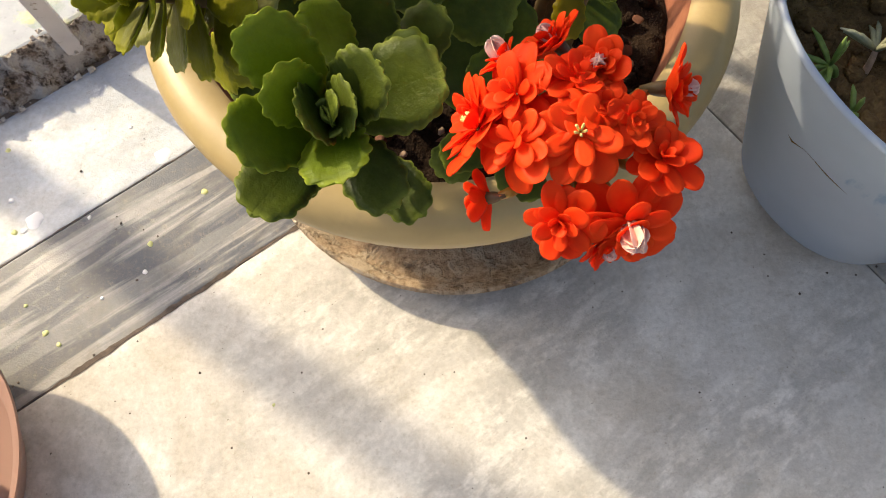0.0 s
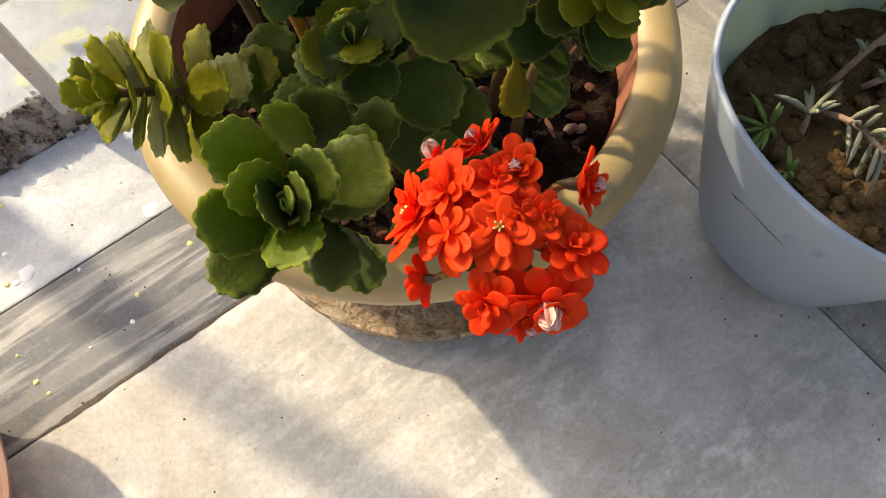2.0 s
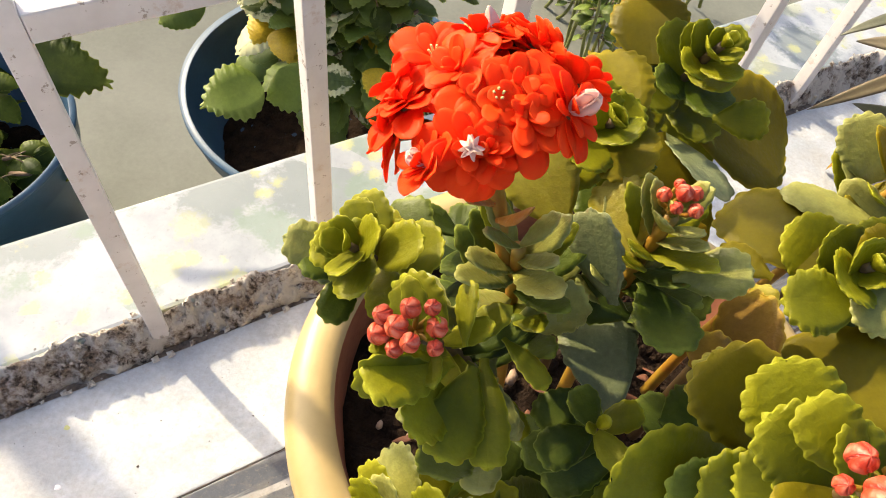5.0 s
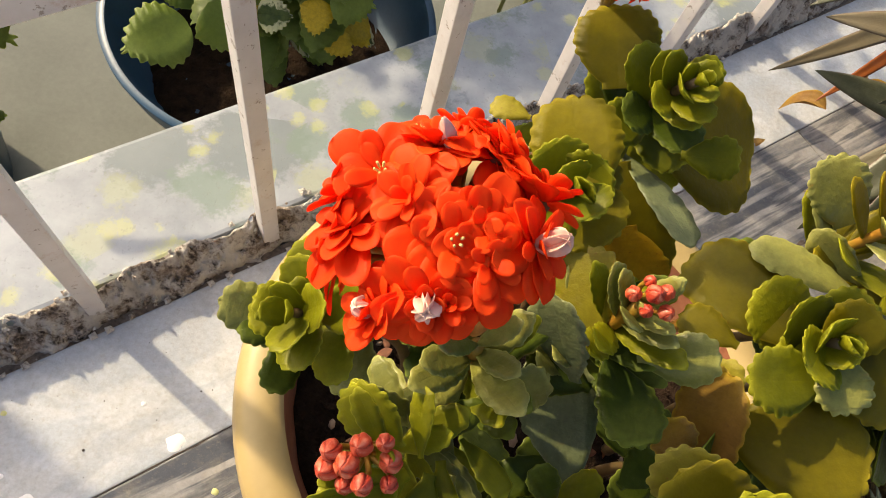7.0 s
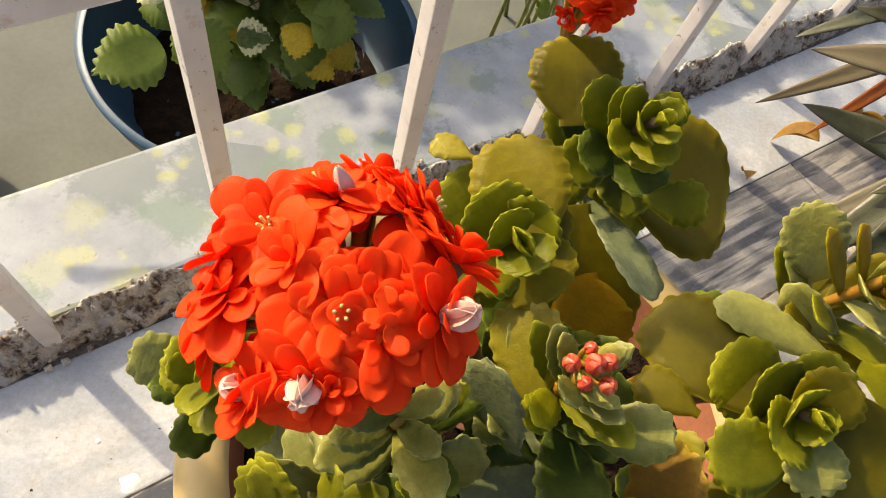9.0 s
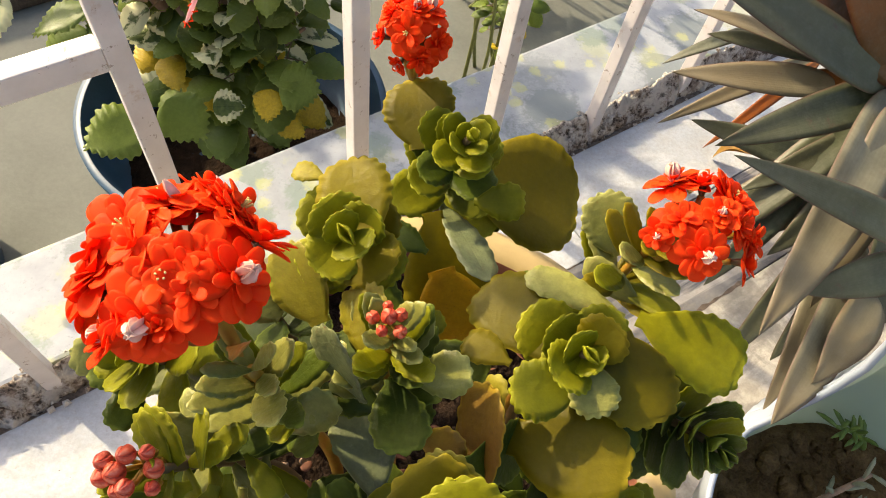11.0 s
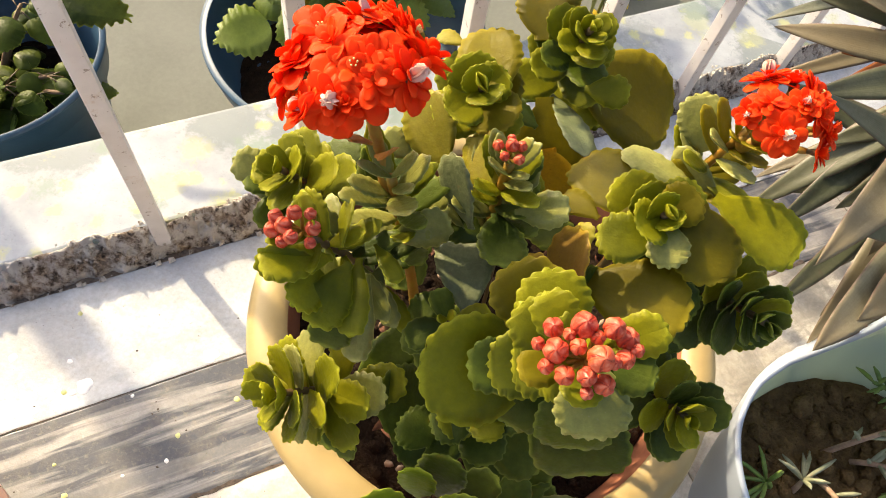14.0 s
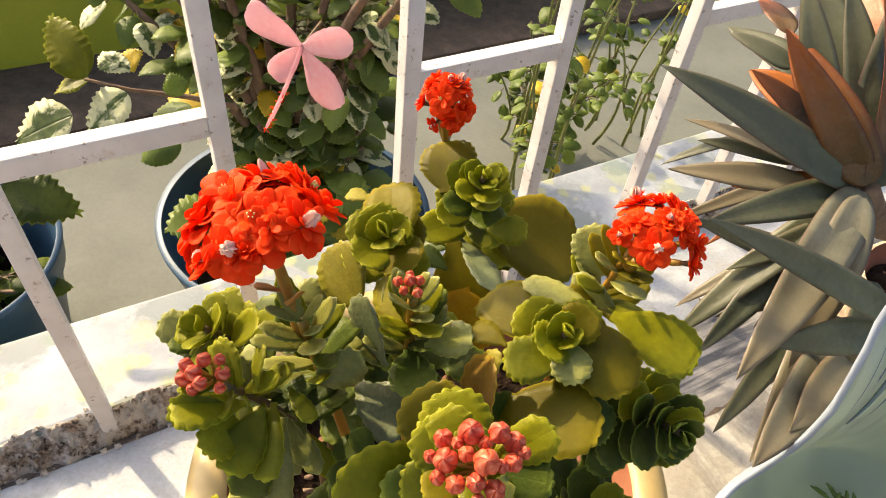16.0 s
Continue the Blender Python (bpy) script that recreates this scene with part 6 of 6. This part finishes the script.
LILY += [
    ((3.62, 6.8, 4.09), (2.84, 8.73, 5.28), 0.79, FRONT, STRAP),
    ((3.76, 6.99, 3.96), (3.44, 9.13, 5.34), 0.93, LEFT, STRAP_RED),
    ((3.66, 6.79, 4.1), (3.62, 8.22, 5.59), 0.89, FRONT, STRAP),
    ((3.51, 6.56, 4.29), (2.6, 7.51, 5.07), 0.58, LEFT, STRAP_RED),
    ((3.19, 7.15, 4.41), (2.48, 7.68, 4.54), 0.55, FRONT, STRAP_ORANGE),
    ((3.47, 7.75, 4.37), (2.42, 8.8, 4.41), 0.47, FRONT, STRAP),
    ((3.03, 8.66, 4.54), (2.78, 9.35, 4.54), 0.33, FRONT, STRAP_RED),
    ((3.82, 6.92, 3.92), (3.26, 8.7, 4.82), 0.40, RIGHT, STRAP_RED),
    ((3.39, 6.34, 4.28), (2.95, 5.05, 3.44), 0.49, FRONT, STRAP_DRY),
    ((3.42, 6.53, 4.06), (2.23, 5.63, 2.84), 0.42, UP, STRAP),
    ((3.31, 5.26, 3.45), (2.65, 4.18, 3.18), 0.49, FRONT, STRAP_DRY),
    ((3.43, 5.17, 3.46), (2.91, 4.46, 3.33), 0.44, FRONT, STRAP_DRY),
]
SPRIGS = [
    ((3.092, 3.498, 1.72), (2.998, 3.485, 1.85), 8, 0.36, SPRIG, SPRIG, 'bright green moss-rose seedling in the can', 1, True),
    ((3.164, 3.127, 1.72), (3.129, 3.135, 1.78), 5, 0.22, SPRIG, SPRIG, 'tiny green moss-rose seedling in the can', 2, True),
    ((3.509, 3.71, 1.72), (3.79, 3.108, 1.95), 16, 0.34, SPRIG_GREY, TWIG, 'greyish trailing moss-rose stem in the can', 3, False),
    ((3.591, 3.969, 1.72), (3.974, 4.192, 2.25), 7, 0.28, SPRIG_GREY, TWIG, 'pale snapped moss-rose twig in the can', 4, False),
    ((4.318, 4.592, 1.72), (3.787, 4.589, 2.2), 16, 0.20, SPRIG, SPRIG, 'upright green moss-rose tuft in the can', 5, False),
    ((3.859, 3.965, 1.72), (4.184, 3.914, 1.95), 10, 0.25, SPRIG_GREY, TWIG, 'moss-rose stem with a yellow bud in the can', 6, False),
    ((3.3, 3.515, 1.72), (3.3, 3.584, 1.9), 10, 0.35, SPRIG_GREY, TWIG, 'greyish moss-rose sprig in the can', 7, True),
    ((4.311, 3.739, 1.72), (4.208, 3.757, 1.8), 8, 0.20, SPRIG, SPRIG, 'small green moss-rose rosette in the can', 8, True),
]
HIB_AT = (-2.58, 8.97, 3.07)
TWIG_LINE = [(-3.33, 8.42, 2.32), (-3.88, 8.16, 2.53), (-4.45, 7.86, 2.7), (-4.85, 7.62, 2.92)]
TWIG_LEAVES = [
    ((-4.91, 7.71, 2.87), (-5.48, 8.1, 3.42), 0.51, FRONT, LEAF),
    ((-4.86, 7.71, 2.87), (-5.21, 7.47, 2.8), 0.29, UP, LEAF),
    ((-4.97, 7.36, 2.54), (-5.57, 6.96, 2.34), 0.61, FRONT, LEAF_SHRUB_PALE),
    ((-4.37, 7.67, 2.79), (-4.73, 7.2, 2.51), 0.49, FRONT, LEAF_SHRUB_PALE),
    ((-3.57, 7.69, 2.75), (-4.09, 7.39, 2.64), 0.34, UP, LEAF_SHRUB),
    ((-3.73, 7.77, 2.83), (-3.87, 7.85, 3.07), 0.27, FRONT, LEAF_SHRUB),
    ((-4.47, 7.88, 3.0), (-4.29, 7.98, 3.22), 0.27, FRONT, LEAF_GOLD),
    ((-4.6, 7.96, 3.09), (-4.71, 7.75, 3.03), 0.27, FRONT, LEAF_SHRUB_PALE),
    ((-5.64, 6.58, 1.84), (-4.66, 6.5, 1.83), 0.60, FRONT, LEAF_DARK),
    ((-4.76, 7.9, 3.05), (-4.35, 7.82, 3.07), 0.26, FRONT, LEAF_SHRUB_PALE),
    ((-3.34, 7.66, 2.7), (-3.53, 7.42, 2.62), 0.31, FRONT, LEAF_SHRUB),
]

lily = tagged(empty("boat_lily", V(3.1, 6.2, 2.4)), "boat-lily with long dusty green and rust-red sword leaves, some withered", "potted plant")
bpy.context.view_layer.update()
LILY_INV = lily.matrix_world.inverted()


def strap(base, tip, width, up, mat, bend=0.18, fold=0.22):
    b, t = Vector(base) * U, Vector(tip) * U
    d = t - b
    LEAF_SEED[0] += 1
    v, f, uv = blade(d.length * 1.04, width * 0.82 * U, bend, 0.0, 0, 0, 0.0016, 26, 7, 0.42, 0.85, 0.26, 0.03, LEAF_SEED[0], fold)
    x = d.normalized()
    z = Vector(up) - x * Vector(up).dot(x)
    way = (x + z.normalized() * math.tan(bend * 1.1)).normalized()
    ob = new("sword_leaf", mesh_of("sword_leaf", v, f, mat, uv))
    ob.parent = lily
    ob.matrix_local = LILY_INV @ frame_at(b, way, up)
    return ob


for row in LILY:
    strap(*row)
v, f, uv = tube([V(6.2, 8.3, 1.2), V(5.2, 7.6, 3.0), V(3.9, 6.8, 3.7), V(3.5, 6.55, 4.2)], [0.013, 0.013, 0.012, 0.010], 10)
ob = new("stem", Soup().add(v, f, uv).mesh("stem", BARK))
ob.parent, ob.matrix_local = lily, LILY_INV
vessel("clay_pot", V(6.3, 8.4, 0.0), [(0.7, 0.0), (0.74, 0.03), (0.9, 1.2), (0.97, 1.25), (1.0, 1.5)], [(0.95, 1.52), (0.88, 1.4), (0.85, 1.2), (0.02, 1.2)], TERRACOTTA_DUSTY, TERRACOTTA, "weathered clay pot half hidden under the boat-lily", "flower pot")
soil_disc("lily_soil", V(6.3, 8.4, 1.23), 0.84 * U, SOIL, 0.006, "dark soil round the boat-lily", 5.0)


# ---- moss-rose sprigs in the can ----
def sprig(at, tip, needles, length, mat, stem_mat, label, seed, tuft=False):
    rng = random.Random(seed)
    a, b = Vector(at) * U, Vector(tip) * U
    base = tagged(empty("moss_rose", a), label, "seedling", "moss-rose sprigs in the can")
    pts = bezier(a, a.lerp(b, 0.35) + Vector((0, 0, 0.3 * (b - a).length)), a.lerp(b, 0.7) + Vector((0, 0, 0.15 * (b - a).length)), b, 12)
    pts = [p - a for p in pts]
    v, f, uv = tube(pts, [0.0022 - 0.0008 * i / 11 for i in range(12)], 7)
    part("stem", Soup().add(v, f, uv).mesh("stem", stem_mat), base)
    for k in range(needles):
        s = k / max(1, needles - 1)
        i = 11 if tuft else min(11, int(3 + 8 * s))
        p = pts[i]
        ang = k * 2.4 + rng.random()
        d = (pts[i] - pts[i - 1]).normalized()
        side = d.orthogonal().normalized()
        out = side * math.cos(ang) + d.cross(side) * math.sin(ang)
        way = (out + d * rng.uniform(0.2, 0.9) + Vector((0, 0, 0.25))).normalized()
        ln = length * rng.uniform(0.7, 1.15) * U
        q = p + way * ln
        q.z -= ln * 0.15
        v, f, uv = tube([p, p.lerp(q, 0.3) + Vector((0, 0, ln * 0.06)), p.lerp(q, 0.7) + Vector((0, 0, ln * 0.07)), q], [0.0007, 0.0016, 0.0015, 0.0004], 6)
        part("needle_leaf", Soup().add(v, f, uv).mesh("needle_leaf", mat), base)
    return base


for row in SPRIGS:
    sprig(*row)


# ---- shrubs in the yard ----
def shrub(name, at, stems, leaf_count, leaf_size, mats, label, seed, spread, height, teeth=7, wood=BARK, clear=None, root=0.1, thick=0.006, bite=0.13):
    """An open shrub: a few bent branches with stalked, toothed leaves."""
    rng = random.Random(seed)
    a = Vector(at) * U
    base = tagged(empty(name, a), label, "shrub")
    tips = []
    for s in range(stems):
        ang = 2 * math.pi * s / stems + rng.random()
        end = Vector((math.cos(ang) * spread * rng.uniform(0.3, 1), math.sin(ang) * spread * rng.uniform(0.3, 1), height * rng.uniform(0.55, 1))) * U
        if clear:
            end.y = abs(end.y) + 0.2 * U
        rr = root * rng.uniform(0.3, 1.6)
        pts = bezier(Vector((math.cos(ang) * rr, math.sin(ang) * rr, 0)) * U, Vector((math.cos(ang + 1) * rr * U, math.sin(ang + 1) * rr * U, end.z * rng.uniform(0.25, 0.55))), end * 0.7 + Vector((0, 0, end.z * 0.15)), end, 14)
        v, f, uv = tube(pts, [thick * (1 - 0.66 * i / 13) for i in range(14)], 7)
        part("branch", Soup().add(v, f, uv).mesh("branch", wood), base)
        tips.append(pts)
    for k in range(leaf_count):
        pts = tips[k % stems]
        i = rng.randrange(3, 14)
        p = pts[i]
        ang = rng.random() * 6.283
        way = Vector((math.cos(ang), math.sin(ang), rng.uniform(-0.7, 0.4)))
        size = leaf_size * rng.uniform(0.6, 1.2) * U
        q = p + way.normalized() * size * rng.uniform(0.3, 0.9)
        spot = (q + a) / U
        if clear and (spot - Vector(clear)).length < 1.15 and spot.y < clear[1] + 0.35:
            continue
        v, f, uv = blade(size, size * rng.uniform(0.62, 0.8), rng.uniform(0.1, 0.3), 0.12, teeth, bite, 0.0009, 39, 3, 0.50, 0.72, 0.06, 0.03, seed * 100 + k)
        me = mesh_of("leaf", v, f, mats[rng.randrange(len(mats))], uv)
        ob = part("leaf", me, base)
        ob.matrix_local = frame_at(q, way, Vector((rng.uniform(-0.5, 0.5), rng.uniform(-0.7, 0.1), 1)))
        st, sf, su = tube([p, p.lerp(q, 0.5) + Vector((0, 0, 0.002)), q], 0.0008, 5)
        part("leaf_stalk", Soup().add(st, sf, su).mesh("leaf_stalk", STEM), base)
    return base


shrub("hibiscus_shrub", (-3.3, 10.1, LOW + 2.0), 22, 720, 0.50, [LEAF_SHRUB] * 7 + [LEAF_DARK] * 3 + [LEAF_SHRUB_PALE] * 6 + [LEAF_GOLD], "leafy hibiscus shrub with dark toothed leaves and a few yellow ones", 71, 3.3, 6.0, clear=HIB_AT, thick=0.009)
low_hibiscus = shrub("hibiscus_shrub", (-3.2, 10.0, LOW + 2.0), 12, 170, 0.8, [LEAF_SHRUB] * 6 + [LEAF_DARK, LEAF_SHRUB_PALE, LEAF_GOLD], "low spreading hibiscus shoots filling the navy pot", 75, 2.0, 2.2, clear=HIB_AT)
for k, (base, tip, width, face, mat) in enumerate([
    ((-3.69, 8.12, 0.56), (-4.25, 7.59, 0.62), 0.70, FRONT, LEAF_SHRUB),
    ((-2.42, 9.44, 0.07), (-2.43, 9.02, -0.12), 0.43, FRONT, LEAF_GOLD),
    ((-2.33, 9.26, -0.31), (-1.91, 9.06, -0.41), 0.36, FRONT, LEAF_GOLD),
    ((-2.28, 9.4, 0.26), (-1.71, 9.37, 0.27), 0.66, FRONT, LEAF_SHRUB),
    ((-3.69, 8.78, 0.27), (-3.16, 8.46, -0.04), 0.70, FRONT, LEAF_SHRUB),
    ((-3.14, 8.98, 0.05), (-2.73, 9.02, 0.12), 0.44, FRONT, LEAF_SHRUB_PALE),
    ]):
    b, t = Vector(base) * U, Vector(tip) * U
    v, f, uv = blade((t - b).length, width * U, 0.16, 0.1, 7, 0.2, 0.0009, 51, 5, 0.55, 0.85, 0.08, 0.03, 960 + k)
    ob = part("leaf", mesh_of("leaf", v, f, mat, uv), low_hibiscus)
    ob.matrix_local = Matrix.Translation(-V(-3.2, 10.0, LOW + 2.0)) @ frame_at(b, t - b, face)
shrub("potted_shrub", (-8.05, 7.1, LOW + 1.3), 10, 120, 0.5, [LEAF_DARK] * 5 + [LEAF_SHRUB], "low dark leafy shrub in a navy pot", 72, 1.4, 1.4)
shrub("rose_shrub", (1.0, 13.2, LOW + 0.0), 8, 120, 0.34, [LEAF_SHRUB] * 7 + [LEAF_GOLD], "thin many-stemmed shrub with sparse leaves in the yard", 73, 1.2, 8.0, wood=STEM_GREEN, root=0.6, thick=0.0032)

shrub("rose_shrub", (3.0, 17.0, LOW + 0.3), 8, 110, 0.34, [LEAF_SHRUB] * 9 + [LEAF_DARK, LEAF_GOLD], "thin green-stemmed shrub with sparse dark leaves in the yard", 76, 1.6, 6.0, wood=STEM_GREEN, root=0.6, thick=0.0032)
shrub("rose_shrub", (0.9, 16.3, LOW + 0.0), 10, 150, 0.34, [LEAF_SHRUB] * 4 + [LEAF_DARK], "leggy dark-leaved shrub beside the terrace ledge", 77, 1.6, 2.6, wood=STEM_GREEN, root=0.6, thick=0.0032)

# the pink hibiscus flower
twig = tagged(empty("hibiscus_twig", V(*TWIG_LINE[-1])), "thin brown hibiscus twig with toothed green and variegated leaves", "twig")
bpy.context.view_layer.update()
TWIG_INV = twig.matrix_world.inverted()
v, f, uv = tube([V(*p) for p in TWIG_LINE], [0.003, 0.0026, 0.002, 0.0014], 7)
ob = part("stem", Soup().add(v, f, uv).mesh("stem", BARK), twig)
ob.matrix_local = TWIG_INV
for k, (base, tip, width, face, mat) in enumerate(TWIG_LEAVES):
    b, t = Vector(base) * U, Vector(tip) * U
    v, f, uv = blade((t - b).length, width * U, 0.14, 0.1, 8, 0.27, 0.0009, 51, 5, 0.55, 0.95, 0.08, 0.03, 900 + k)
    ob = part("leaf", mesh_of("leaf", v, f, mat, uv), twig)
    ob.matrix_local = TWIG_INV @ frame_at(b, t - b, face)
flower = tagged(empty("hibiscus_flower", V(*HIB_AT)), "open pink hibiscus flower with a long stamen column", "flower")
HAXIS = Vector((-0.12, -0.78, 0.1)).normalized()
hs = (Vector((1, 0, 0)) - HAXIS * HAXIS.x).normalized()
ht = HAXIS.cross(hs)
for k, (ang, ln) in enumerate(((152, 0.60), (22, 0.58), (-48, 0.66), (-128, 0.48))):
    a = radians(ang)
    out = hs * math.cos(a) + ht * math.sin(a)
    v, f, uv = blade(ln * 1.38 * U, ln * 0.70 * U, 0.12, 0.2, 6, 0.05, 0.0007, 30, 7, 0.8, 0.34, 0.2, 0.05, 500 + k)
    ob = part("petal", mesh_of("petal", v, f, PETAL_PINK, uv), flower)
    ob.matrix_local = frame_at((0, 0, 0), out + HAXIS * 0.25, HAXIS - out * 0.25)
pts = bezier(Vector((0, 0, 0)), Vector((-0.1, -0.2, -0.3)) * U, Vector((-0.22, -0.35, -0.7)) * U, Vector((-0.4, -0.5, -1.05)) * U, 10)
v, f, uv = tube(pts, [0.0022] * 9 + [0.0012], 7)
part("stamen_column", Soup().add(v, f, uv).mesh("stamen_column", PETAL_PINK), flower)
soup = Soup()
rng = random.Random(5)
for k in range(26):
    p = pts[5 + k % 5]
    q = p + Vector((rng.uniform(-1, 1), rng.uniform(-1, 1), rng.uniform(-1, 1))) * 0.005
    v, f, uv = tube([p, q], [0.0004, 0.0007], 5)
    soup.add(v, f, uv)
part("anthers", soup.mesh("anthers", PETAL), flower)
v, f, uv = tube([Vector((0, 0, 0)), Vector((0.1, 0.5, 0.1)) * U, Vector((0.1, 1.2, -0.6)) * U], [0.002, 0.0016, 0.0018], 6)
part("flower_stalk", Soup().add(v, f, uv).mesh("flower_stalk", STEM), flower)


# ---- small things ----
# thin dark tubes on the can's raised back, painting in the shade of its grooves
GROOVE_SHADE = plain("can_groove_shade_colour", (0.13, 0.20, 0.24), (0.20, 0.28, 0.32), 60, 0.5)
for k in range(9):
    a = radians(74 + 7 * k)
    top = can_lip(a) - 0.35 - 0.12 * (k % 3)
    pts = []
    for i in range(14):
        z = 3.3 + 0.1 * (k % 2) + (top - 3.4) * i / 13
        r = 1.47 - 0.30 * math.sin(math.pi * min(1.0, max(0.0, z - 2.4) / 2.9)) + 0.092 * max(0.0, z - 2.4) - 0.062
        flat = 1 + 0.025 * math.cos(4 * a + 0.6)
        pts.append(Vector((r * flat * math.cos(a), r * flat * math.sin(a), z)) * U)
    v, f, uv = tube(pts, [0.0005 + 0.0011 * math.sin(math.pi * i / 13) for i in range(14)], 7)
    part("groove", Soup().add(v, f, uv).mesh("groove", GROOVE_SHADE), can)


def dry_leaf(x, y, turn, length, width, curl, seed):
    """A withered leaf that lies curled on the floor."""
    v, f, uv = blade(length * U, width * U, curl, 0.9, 3, 0.1, 0.0008, 27, 7, 0.7, 0.6, 0.1, 0.08, seed)
    low = min(p[2] for p in v)
    ob = new("dry_leaf", mesh_of("dry_leaf", v, f, LEAF_TAN, uv))
    ob.matrix_world = pose(x * U, y * U, 0.0006 - low, 0, 0, turn)
    return tagged(ob, "curled brown withered leaf on the marble strip", "leaf", "dry leaves by the railing")


for k, (x, y, turn, length, width, curl) in enumerate(((5.04, 9.62, 40, 0.9, 0.35, 0.5), (4.55, 9.2, 150, 0.7, 0.3, 0.7), (5.3, 9.95, -20, 0.8, 0.3, 0.4), (3.66, 8.56, 80, 0.28, 0.18, 0.5))):
    dry_leaf(x, y, turn, length, width, curl, 700 + k)
